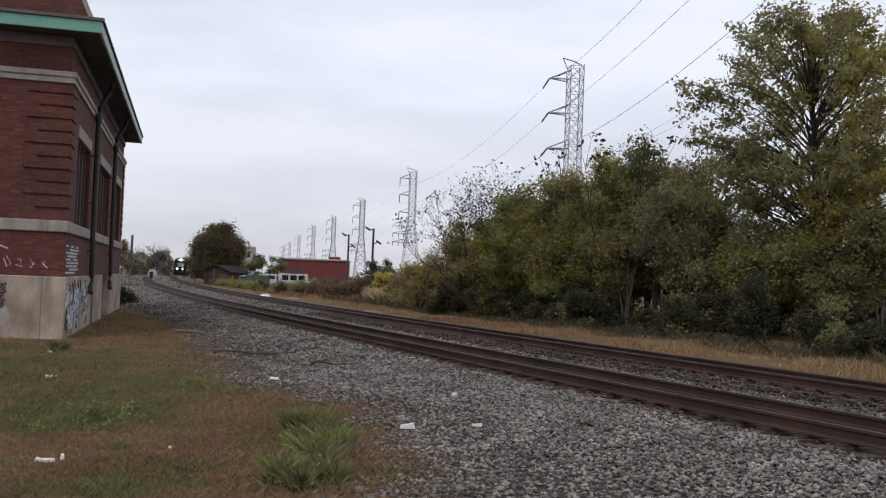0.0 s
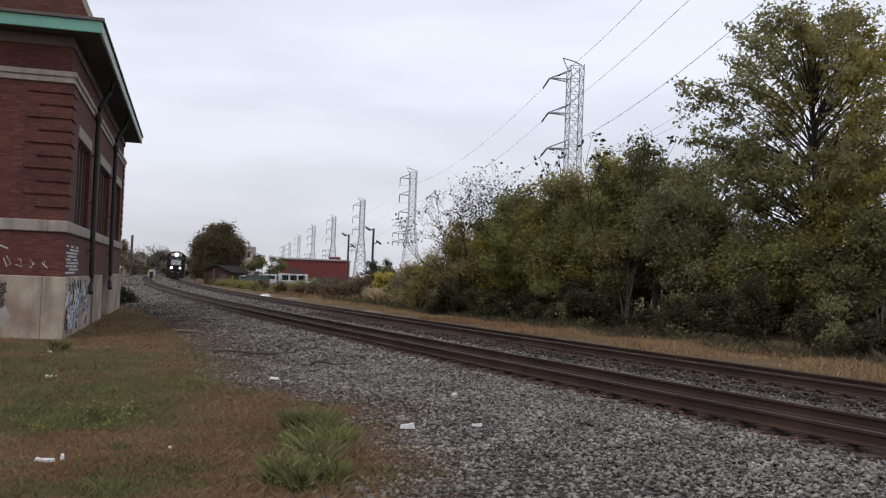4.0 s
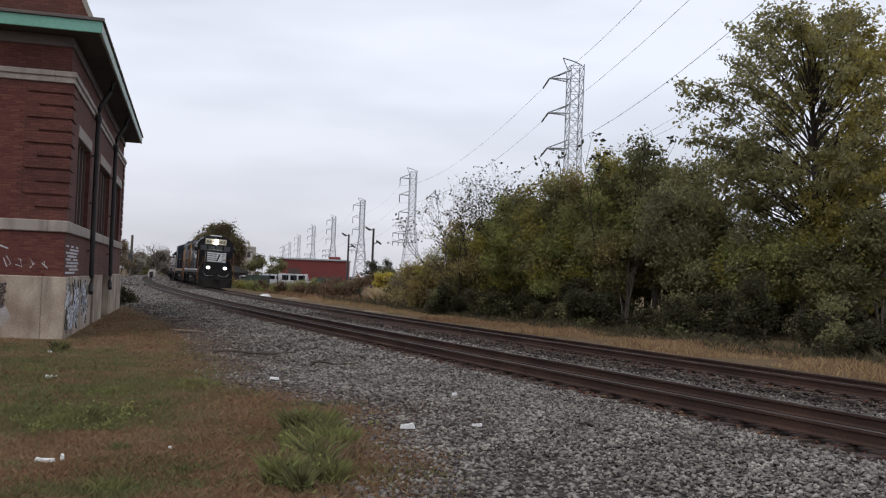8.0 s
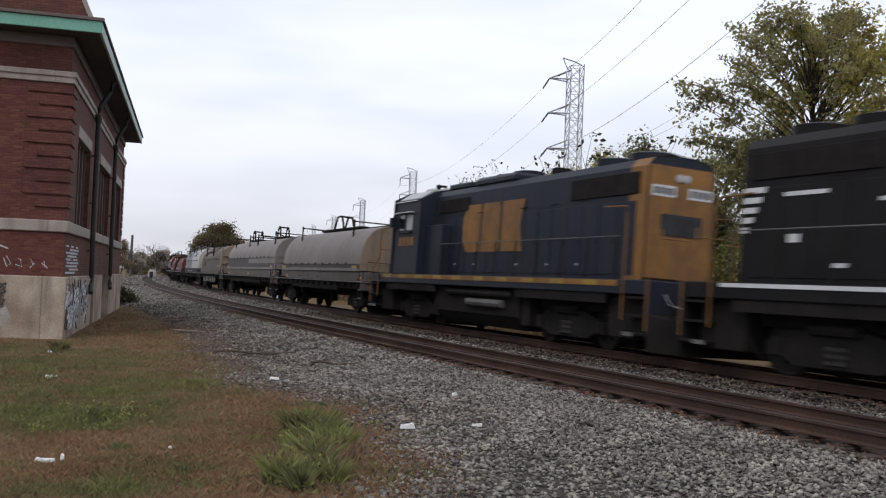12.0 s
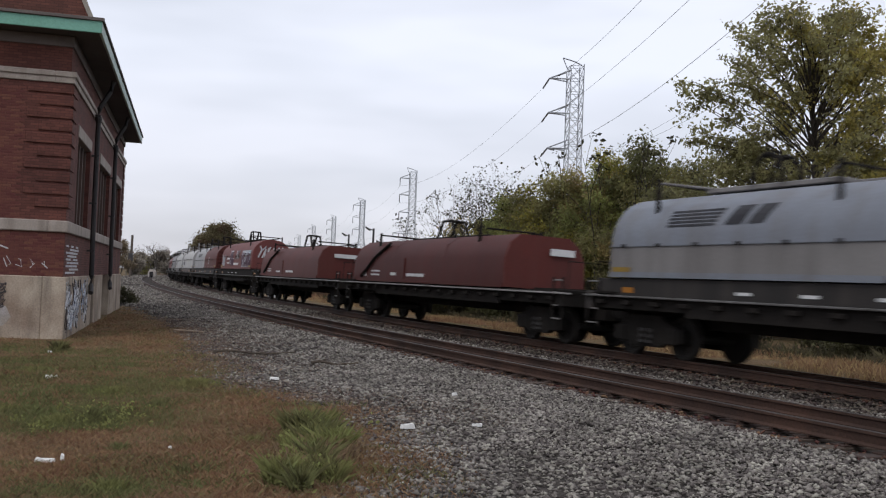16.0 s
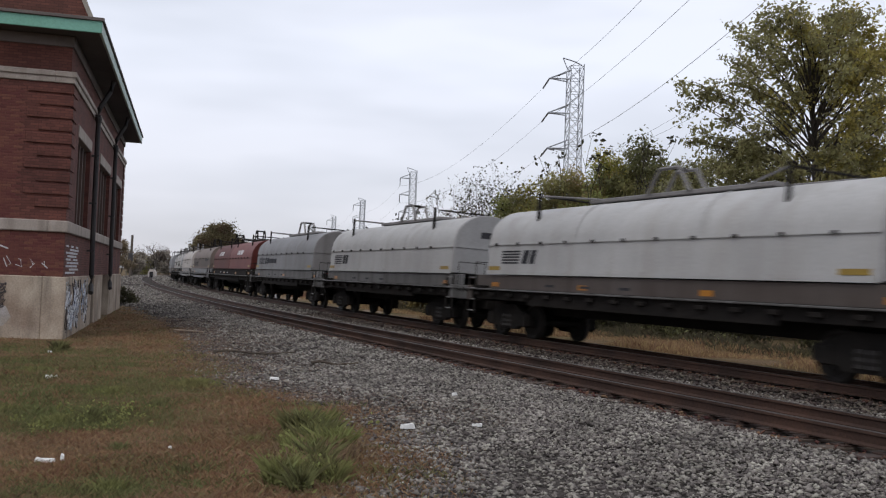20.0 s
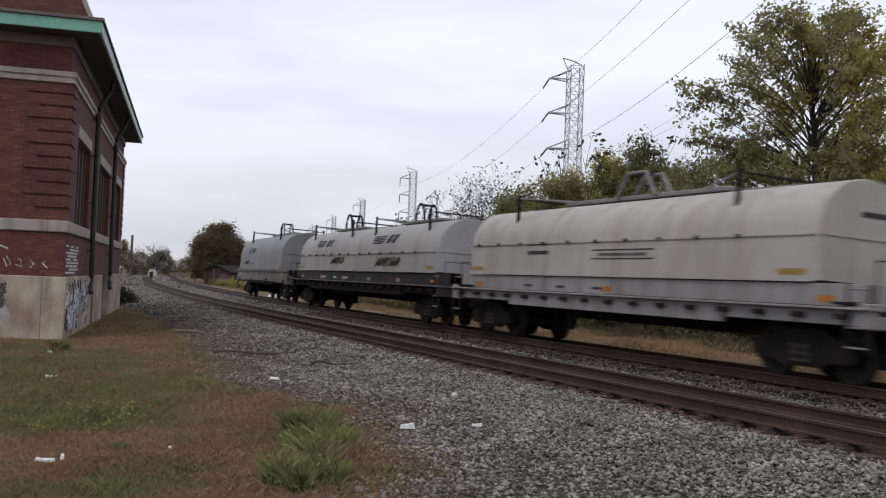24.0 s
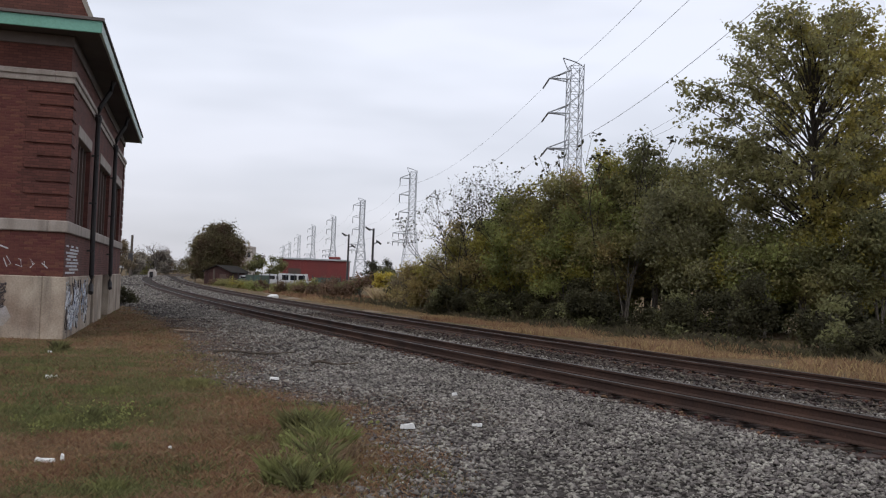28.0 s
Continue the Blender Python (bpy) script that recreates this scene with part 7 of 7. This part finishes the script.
                q = [(xx + 0.22 * math.sin(j * 2.2 + k), side_y(prof, c + (d - c) * (0.5 + 0.5 * math.cos(j * 1.6 + k * 0.9))) - 0.012, c + (d - c) * (0.5 + 0.5 * math.cos(j * 1.6 + k * 0.9))) for j in range(4)]
                part("graffiti_stroke", Shape().rod(q, 0.022, 4), mt[k % len(mt)], hood)
    return hood


def side_y(prof, z):
    """Where the near side of a profile lies at a height."""
    side = sorted((p[1], p[0]) for p in prof if p[0] <= 0)
    return float(np.interp(z, [s[0] for s in side], [s[1] for s in side]))


def curved_bar(parent, x0, x1, z0, z1, material, prof, slant=0.0):
    n = 4
    rows_ = [(z0 + (z1 - z0) * k / n) for k in range(n + 1)]
    a = [(x0 + slant * k / n, side_y(prof, z) - 0.012, z) for k, z in enumerate(rows_)]
    b = [(x1 + slant * k / n, side_y(prof, z) - 0.012, z) for k, z in enumerate(rows_)]
    part("painted_bar", Shape().add(a + b, [(k, n + 1 + k, n + 2 + k, k + 1) for k in range(n)]), material, parent)


def curved_mark(parent, x0, x1, z0, z1, material, prof):
    w, hh = x1 - x0, z1 - z0
    for k in range(5):
        curved_bar(parent, x0, x0 + (0.48 + 0.015 * k) * w, z0 + hh * k / 5, z0 + hh * (k + 0.6) / 5, material, prof)
    for a, b in ((0.58, 0.74), (0.79, 0.93)):
        curved_bar(parent, x0 + a * w, x0 + b * w, z0, z1, material, prof, 0.07 * w)


def coil_car(label, length, covers, sill, reflect=2, yellow_end=True, flat=False):
    """A coil car: underframe, two bogies and its hoods. covers: (from, to, style, paint, end paint, top, marks)."""
    u = thing("coil_car", label, "freight car", group="train")
    e = length / 2
    body = e - 0.55
    sm = SILLS[sill]
    deep = 0.64 if len(covers) == 3 else 0.86
    lip = SILLS["white"] if flat or sill == "white" else SILLS["grey"]
    for y in (-1.44, 1.44):
        o = 1 if y > 0 else -1
        hi = 1.62 if flat is False else 1.26
        ys = y if sill == "dusty" else (HOOD_WIDE[covers[0][2]] - 0.06) * o
        part("side_sill", Shape().box(-body, body, ys - 0.05, ys + 0.05, 1.0 if sill == "dusty" else 1.22, hi, 0.01), sm, u)
        lz = 1.50 if sill == "dusty" else 1.18
        part("sill_lip", Shape().box(-body - 0.02, body + 0.02, min(ys, y + 0.13 * o), max(ys, y + 0.13 * o), lz, lz + 0.04, 0.008), lip, u, "pale worn sill lip")
        part("lower_beam", Shape().prism([(y * 0.97 - 0.05, deep), (y * 0.97 + 0.05, deep), (y * 0.97 + 0.05, 1.02 if len(covers) == 3 else 1.18), (y * 0.97 - 0.05, 1.02 if len(covers) == 3 else 1.18)], -e + 4.0, e - 4.0), sm if sill in ("white", "steel") else SILLS["grey"] if len(covers) == 3 else M_UNDER, u)
        part("upper_beam", Shape().box(-body + 0.1, body - 0.1, y * 0.96 - 0.04, y * 0.96 + 0.04, 0.95, 1.18), sm if sill in ("white", "steel", "dusty") else M_UNDER, u)
        n = int(2 * body / (2.9 if sill == "dusty" else 0.95))
        for k in range(n):
            x = -body + 0.6 + k * (2 * body - 1.2) / (n - 1)
            part("sill_bracket", cached("sb", lambda: Shape().box(-0.13, 0.13, -0.05, 0.06, 1.08, 1.17, 0.01).mesh("sill_bracket", M_UNDER)), None, u, m=pose(x, y + 0.05 * o, 0))
        for k in range(reflect):
            x = -body + 1.2 + k * (2 * body - 2.4) / max(1, reflect - 1)
            part("reflector", Shape().box(x - 0.2, x + 0.2, ys + 0.05 * o - 0.004, ys + 0.056 * o + 0.004, 1.30 if not flat else 0.95, 1.42 if not flat else 1.07), M_REFLECT, u, "orange reflector")
        for k in range(9 if flat else 3):
            x = -body * 0.5 + k * (0.62 + 0.25 * (k % 3) if flat else 1.6)
            flat_mark(u, "lettering_bar", x, x + 0.4, 1.34 if not flat else 0.97, 1.40 if not flat else 1.03, ys + 0.052 * o, M_MARK_WHITE if sill in ("black", "dark") else M_MARK_DARK)
        for sx in (-1, 1):
            lad = part("ladder", Shape().box(sx * (body - 0.05) - 0.02, sx * (body - 0.05) + 0.02, y * 1.02 - 0.02, y * 1.02 + 0.02, 0.55, 1.6).box(sx * (body - 0.5) - 0.02, sx * (body - 0.5) + 0.02, y * 1.02 - 0.02, y * 1.02 + 0.02, 0.55, 1.6), M_UNDER, u)
            for k in range(4):
                part("rung", Shape().rod([(sx * (body - 0.05), y * 1.02, 0.62 + k * 0.3), (sx * (body - 0.5), y * 1.02, 0.62 + k * 0.3)], 0.018, 5), H["dim"], lad)
    part("floor", Shape().box(-body, body, -1.38, 1.38, 1.10, 1.24, 0.01), M_UNDER, u)
    part("centre_sill", Shape().box(-e + 0.4, e - 0.4, -0.35, 0.35, 0.66, 1.35), M_UNDER, u)
    part("brake_reservoir", Shape().rod([(-1.2, 0.8, 0.9), (0.2, 0.8, 0.9)], 0.2, 10), M_UNDER, u, smooth=True)
    for o in (-1, 1):
        x = o * body
        part("end_sill", Shape().box(min(x, x - 0.25 * o), max(x, x - 0.25 * o), -1.5, 1.5, 0.9, 1.3, 0.02), sm, u)
        part("end_platform", Shape().box(min(x - 0.1 * o, x - 0.85 * o), max(x - 0.1 * o, x - 0.85 * o), -1.45, 1.45, 1.26, 1.31), M_UNDER, u)
        part("grab_rail", Shape().rod([(x - 0.1 * o, -1.3, 1.3), (x - 0.1 * o, -1.3, 2.0), (x - 0.1 * o, -0.4, 2.0), (x - 0.1 * o, -0.4, 1.3)], 0.016, 5), M_UNDER, u)
        coupler(u, o * e, o)
    bw = part("brake_wheel", Shape().lathe([(0.19, body - 0.02), (0.22, body), (0.19, body + 0.02)], "x", 16, (0, 0.75, 1.75)).rod([(body, 0.54, 1.75), (body, 0.96, 1.75)], 0.015, 5).rod([(body, 0.75, 1.54), (body, 0.75, 1.96)], 0.015, 5), M_UNDER, u, "round hand brake wheel")
    part("brake_stand", Shape().box(body - 0.12, body - 0.02, 0.67, 0.83, 1.3, 1.8), M_UNDER, bw)
    for i, c in enumerate(covers):
        x0, x1, style, paint, endp, top = c[:6]
        cover(u, x0, x1, style, H[paint], H[endp], top, c[6] if len(c) > 6 else (), c[7] if len(c) > 7 else False)
    if len(covers) == 3:
        for k in range(7):
            x = -e + 4.6 + k * (length - 9.2) / 6
            part("sill_post", Shape().box(x - 0.07, x + 0.07, -1.48, -1.44, 0.66, 1.18), M_UNDER, u)
            for dx in (0.5, 0.95)[:k % 2 + 1]:
                flat_mark(u, "yellow_patch", x + dx, x + dx + 0.3, 0.74, 0.81, -1.452, M_YPATCH, "faded yellow patch")
    if yellow_end:
        for x in (covers[0][0] + 0.15, covers[-1][1] - 0.8):
            flat_mark(u, "yellow_patch", x, x + 0.65, 1.76, 1.87, -HOOD_WIDE[covers[0][2]] - 0.052, M_YPATCH, "yellow patch")
    for x in (-e + 2.35, e - 2.35):
        bogie(u, x, 1.75, 0.457)
    return u


M_SILVERPAINT = mat("silver_spray_paint", (0.34, 0.35, 0.37), (0.22, 0.23, 0.26), 0.6, 0, 2.5, 25.0, 0.25, 0)
M_TEALPAINT = mat("teal_spray_paint", (0.09, 0.19, 0.20), (0.15, 0.24, 0.25), 0.6, 0, 3.0, 25.0, 0.2, 0)
M_PURPLEPAINT = mat("dull_purple_spray_paint", (0.085, 0.055, 0.075), (0.12, 0.08, 0.10), 0.6, 0, 3.0, 25.0, 0.2, 0)
M_DEEPBLUE = mat("deep_blue_spray_paint", (0.045, 0.06, 0.11), (0.08, 0.11, 0.17), 0.6, 0, 3.0, 25.0, 0.2, 0)
W_, D_ = M_MARK_WHITE, M_MARK_DARK
SPRAY = (M_WHITEPAINT, M_BLUEPAINT, M_WHITEPAINT)
# couplings behind the headlight, in metres
CUTS = [15.5, 33.65, 49.4, 68.2, 83.55, 103.0, 120.8, 138.85, 155.6, 175.3, 192.05, 207.25, 223.6, 242.9, 259.3, 275.65, 295.4, 310.8]
# where each hood begins and ends behind the headlight, and where two hoods meet
HOODS = [(35.6, 48.6, 0), (51.0, 67.0, 59.0), (70.47, 82.1, 0), (87.05, 101.94, 94.44), (107.0, 119.95, 0), (125.5, 138.0, 0), (141.9, 154.5, 0), (157.97, 174.5, 166.35), (177.36, 190.8, 0), (193.38, 206.4, 0), (209.5, 222.6, 0), (224.7, 241.8, 233.6), (244.6, 258.4, 0), (261.32, 274.5, 0), (277.2, 294.3, 285.6), (297.5, 309.41, 0)]
LENS = [b - a for a, b in zip(CUTS, CUTS[1:])][1:]


def spots(n):
    """Hood back, meeting and front along a car's own axis."""
    mid = (CUTS[n + 1] + CUTS[n + 2]) / 2
    a, b, m = HOODS[n]
    return mid - b, mid - m, mid - a


def one(n, style, paint, end, top, marks=(), ribbed=False):
    a, m, b = spots(n)
    return [(a, b, style, paint, end, top, marks, ribbed)]


def two(n, back, front, style="barrel", top=3.56):
    a, m, b = spots(n)
    return [(a, m - 0.04, style, back[0], back[1], top, back[2], back[3] if len(back) > 3 else False), (m + 0.04, b, style, front[0], front[1], top, front[2], front[3] if len(front) > 3 else False)]


def three(n):
    """Two humped hoods with a lower one between them."""
    a, m, b = spots(n)
    w = b - a
    # the full-length bar at 2.50 is the seam's shadow, painted on
    return [(a, a + 0.10 * w, "low", "umber", "umber", 3.32), (a + 0.10 * w + 0.01, a + 0.66 * w, "low", "umber", "umber", 3.05, (("stripes", 0.04, 0.26, 1.8, 2.2, D_), ("bar", 0.0, 1.0, 2.50, 2.56, H["sooty"]))), (a + 0.66 * w + 0.01, b, "low", "umber", "tan", 3.5, (), "framed")]


CARS = [
    ("coil car with one taupe weathered rounded hood", one(0, "worn", "taupe", "tan", 3.6, (("panel", 0.0, 1.0, 1.70, 1.92, H["sooty"]),)), "rusty"),
    ("coil car with two weathered taupe rounded hoods", two(1, ("taupe", "taupe", (("panel", 0.0, 1.0, 1.68, 2.33, H["sooty"]),)), ("taupe", "taupe", (("panel", 0.0, 1.0, 1.68, 2.0, H["sooty"]),))), "rusty"),
    ("coil car with a brown hood and a tan ribbed end", three(2), "grey"),
    ("coil car with one white and one blue-grey hood with dark bars", two(3, ("bluegrey", "bluegrey", (("panel", 0.0, 1.0, 1.70, 2.33, H["dim"]), ("stripes", 0.25, 0.65, 2.75, 3.15, D_),)), ("white", "cream", (("stripes", 0.2, 0.55, 2.75, 3.2, D_),))), "black"),
    ("oxide-red coil car with a flat-topped chamfered hood", one(4, "flat", "red", "rust", 2.85, (("bar", 0.10, 0.12, 1.45, 1.62, W_), ("bar", 0.16, 0.23, 1.5, 1.56, W_), ("bar", 0.16, 0.23, 1.64, 1.7, W_), ("bar", 0.32, 0.36, 1.52, 1.62, W_), ("bar", 0.44, 0.56, 1.50, 1.60, W_), ("endbar", 0.1, 0.9, 2.3, 2.5, W_))), "dark"),
    ("oxide-red coil car with a flat-topped hood and white letter bars", one(5, "flat", "rust", "rust", 2.85, (("bar", 0.085, 0.105, 1.45, 1.62, W_), ("bar", 0.15, 0.22, 1.52, 1.57, W_), ("bar", 0.15, 0.22, 1.64, 1.69, W_), ("bar", 0.32, 0.39, 1.50, 1.58, W_), ("bar", 0.50, 0.62, 1.50, 1.60, W_), ("endbar", -0.6, 0.5, 2.3, 2.48, W_))), "dark"),
    ("faded red coil car covered in pale graffiti", one(6, "barrel", "pink", "pink", 3.6, (("bar", 0.2, 0.3, 2.3, 2.42, W_), ("bar", 0.2, 0.3, 2.0, 2.1, W_), ("scrawl", 0.04, 0.16, 1.8, 2.6, SPRAY), ("scrawl", 0.31, 0.42, 2.0, 2.95, SPRAY), ("bar", 0.44, 0.6, 1.9, 2.05, W_), ("endfat", -0.9, 0.7, 2.3, 3.2, (M_WHITEPAINT,)), ("endfat", -0.3, 1.2, 1.8, 2.3, (M_WHITEPAINT,)), ("bar", 0.70, 0.955, 1.74, 2.44, M_SILVERPAINT), ("bar", 0.705, 0.95, 2.46, 2.86, M_SILVERPAINT), ("bar", 0.885, 0.957, 1.75, 2.40, M_DEEPBLUE), ("bar", 0.90, 0.958, 2.47, 2.84, M_TEALPAINT), ("bubble", 0.705, 0.89, 1.82, 2.78, (M_WHITEPAINT, M_WHITEPAINT, M_BLUEPAINT)), ("bubble", 0.89, 0.95, 1.84, 2.72, (M_BLUEPAINT,)), ("bubble", 0.33, 0.43, 1.9, 2.9, (M_WHITEPAINT,)), ("scrawl", 0.52, 0.64, 2.3, 2.9, (M_WHITEPAINT, M_SILVERPAINT)))), "dark"),
    ("coil car with one red ribbed hood and one pale grey hood", two(7, ("pale", "pale", (("stripes", 0.3, 0.62, 2.64, 2.96, D_),)), ("rust", "red", (("bar", 0.36, 0.41, 2.22, 2.33, M_WHITEPAINT), ("bar", 0.34, 0.40, 2.02, 2.1, M_WHITEPAINT), ("bar", 0.37, 0.41, 2.45, 2.55, M_WHITEPAINT), ("bar", 0.17, 0.31, 1.92, 2.03, H["pink"]), ("scrawl", 0.02, 0.92, 1.68, 1.76, (M_WHITEPAINT,))), True), top=3.62), "black"),
    ("coil car with an off-white rounded hood and dark bars", one(8, "barrel", "white", "pale", 3.6, (("stripes", 0.06, 0.2, 1.95, 2.35, D_), ("endbar", -0.3, 0.3, 2.85, 3.05, D_))), "rusty"),
    ("coil car with an off-white rounded hood and grey sill", one(9, "barrel", "white", "pale", 3.6, (("stripes", 0.05, 0.19, 1.95, 2.35, D_), ("endbar", -0.3, 0.3, 2.85, 3.05, D_))), "grey"),
    ("coil car with a mid-grey rounded hood and dark bars", one(10, "barrel", "grey", "dim", 3.6, (("stripes", 0.05, 0.25, 1.95, 2.35, D_), ("bar", 0.22, 0.40, 2.0, 2.25, D_), ("endbar", -0.2, 0.4, 2.95, 3.15, D_), ("endbar", 0.5, 0.9, 2.9, 3.05, D_))), "grey"),
    ("coil car with two oxide-red hoods and white bars", two(11, ("rust", "rust", (("stripes", 0.35, 0.6, 2.6, 2.9, W_),)), ("pink", "rust", (("stripes", 0.35, 0.6, 2.6, 2.9, W_),)), top=3.58), "dark"),
    ("coil car with a grimy brown-grey rounded hood", one(12, "barrel", "brown", "brown", 3.6, (("panel", 0.0, 1.0, 1.68, 2.46, H["umber"]), ("stripes", 0.05, 0.3, 1.88, 2.28, SILLS["black"]), ("bar", 0.72, 0.9, 2.3, 2.42, D_))), "steel"),
    ("coil car with a cream rounded hood and rusty pale sill", one(13, "barrel", "cream", "cream", 3.6, (("bar", 0.25, 0.33, 2.45, 2.52, D_), ("bar", 0.25, 0.33, 2.2, 2.3, D_), ("bar", 0.48, 0.66, 2.06, 2.09, D_), ("bar", 0.48, 0.66, 2.27, 2.30, D_), ("bar", 0.50, 0.64, 2.14, 2.21, SILLS["grey"]), ("endbar", -0.2, 0.5, 2.9, 3.0, D_))), "white"),
    ("long coil car with two pale grey hoods and dark bars", two(14, ("chalk", "chalk", (("stripes", 0.3, 0.58, 2.74, 3.06, D_), ("scrawl", 0.62, 0.84, 1.95, 2.25, (SILLS["dusty"],)))), ("chalk", "pale", (("stripes", 0.2, 0.52, 2.74, 3.08, D_), ("scrawl", 0.3, 0.62, 1.85, 2.2, (SILLS["dusty"],))))), "black"),
    ("last coil car, plain grey rounded hood and dusty grey sill", one(15, "plain", "grey", "grey", 3.72, (("stripes", 0.225, 0.385, 2.60, 2.90, D_), ("bar", 0.09, 0.15, 1.88, 2.1, SILLS["dusty"]), ("scrawl", 0.16, 0.26, 1.92, 2.14, (SILLS["dusty"],)), ("bar", 0.27, 0.38, 1.9, 2.04, SILLS["dusty"]), ("endbar", 0.2, 1.0, 2.95, 3.15, D_))), "dusty"),
]


def fitted(unit, along, low, high):
    """Brings a unit that is drawn at round numbers to its length over the couplers, and its heights from low to high."""
    done = set()
    for ob in unit.children_recursive:
        if ob.matrix_basis.translation.length > 1e-6:
            here = ob.matrix_basis.translation
            here.x, here.z = here.x * along, float(np.interp(here.z, low, high))
            continue
        if ob.data.name in done:
            continue
        done.add(ob.data.name)
        co = np.empty(len(ob.data.vertices) * 3, np.float32)
        ob.data.vertices.foreach_get("co", co)
        co = co.reshape(-1, 3)
        co[:, 0] *= along
        co[:, 2] = np.interp(co[:, 2], low, high)
        ob.data.vertices.foreach_set("co", co.ravel())
        ob.data.update()


LOCO_LOW, LOCO_HIGH = (0.0, 0.5, 1.3, 1.6, 4.6, 5.0), (0.0, 0.5, 1.32, 1.62, 4.55, 4.94)
CAR_LOW, CAR_HIGH = (0.0, 0.45, 1.2, 1.7, 3.6, 4.7), (0.0, 0.45, 1.26, 1.76, 3.62, 4.7)
fitted(lead_loco, 17.78 / 18.4, LOCO_LOW, LOCO_HIGH)
fitted(second_loco, 18.18 / 18.8, LOCO_LOW, LOCO_HIGH)
units = [(lead_loco, -2.3, 15.5, 0, 9.6), (second_loco, 15.5, 33.65, 180, 9.6)]
for i, (lab, covers, sill) in enumerate(CARS):
    car = coil_car(lab, LENS[i], covers, sill, 2 + (i % 3) + (2 if i in (14, 7) else 0), i not in (4, 5), i in (4, 5))
    fitted(car, 1.0, CAR_LOW, CAR_HIGH)
    units.append((car, CUTS[i + 1], CUTS[i + 2], 0, LENS[i] - 4.7))

# a scrap of white plastic that the passing train blows along
bag = solo("plastic_bag", Shape().loft([[(0.42 * math.cos(a), 0.22 * math.sin(a), -0.05) for a in [6.283 * k / 10 for k in range(10)]], [(0.45 * math.cos(a), 0.25 * math.sin(a), 0.1) for a in [6.283 * k / 10 for k in range(10)]], [(0.22 * math.cos(a) + 0.08, 0.12 * math.sin(a), 0.24) for a in [6.283 * k / 10 for k in range(10)]]]), M_LITTER, "crumpled white plastic bag beside the track", "litter")

# ---- how the train runs ----
SPEED, S_HEAD = 21.0, 11.55


def run(t):
    """Metres gone since 11 s: the train slows a little from 21.3 to 20.65 metres a second."""
    slow = min(max(t - 11.5, 0.0), 6.0)
    return 21.3 * (t - 11.0) - 0.65 / 12.0 * slow * slow - 0.65 * max(t - 17.5, 0.0)


def unit_pose(front, back, turn, pivots, t):
    """The pose of a unit whose couplers lie so far behind the headlight, at t seconds."""
    mid = S_HEAD - run(t) + (front + back) / 2
    a, b = on_line(mid - pivots / 2, GAP, Z2), on_line(mid + pivots / 2, GAP, Z2)
    c = (a + b) / 2
    head = math.degrees(math.atan2(a.y - b.y, a.x - b.x))
    m = pose(c.x, c.y, c.z, 0, 0, head) @ pose(0, 0, 0, -CANT, 0, 0)
    return m @ pose(0, 0, 0, 0, 0, turn)


def motions():
    for ob, front, back, turn, pivots in units:
        walk(ob, [(k * 0.5, unit_pose(front, back, turn, pivots, k * 0.5)) for k in range(57)])
    info = {u[0]: u for u in units}
    for w, unit, _, r in wheelsets:
        x = w.matrix_basis.translation.x
        _, front, back, turn, _ = info[unit]
        o = -1 if turn else 1
        mid = (front + back) / 2 - x * o
        # turns while the wheel runs along the near part of the line
        t0 = 11.0 + (S_HEAD + mid - 120) / SPEED
        t1 = 11.0 + (S_HEAD + mid + 14) / SPEED
        t0, t1 = max(0.0, t0), min(28.0, max(t1, 0.1))
        f0, f1 = frame(t0), frame(t1)
        per = min(radians(85), SPEED / r / FPS) * o
        here = w.matrix_basis.translation.copy()
        rows = [] if f0 <= 1 else [(0.0, Matrix.Translation(here))]
        for k in range(f0, f1 + 1):
            rows.append(((k - 1) / FPS, Matrix.Translation(here) @ Euler((0, per * (k - f0), 0)).to_matrix().to_4x4()))
        if f1 < frame(28.0):
            rows.append((28.0, rows[-1][1]))
        walk(w, rows)
    b0, b1 = (-12.46, 66.59, -0.22), (-12.03, 67.54, -0.22)
    walk(bag, [(0.0, pose(*b0, 0, 0, 10)), (10.6, pose(*b0, 0, 0, 10)), (11.6, pose(*b1, 0, 0, 30)), (28.0, pose(*b1, 0, 0, 30))])


motions()
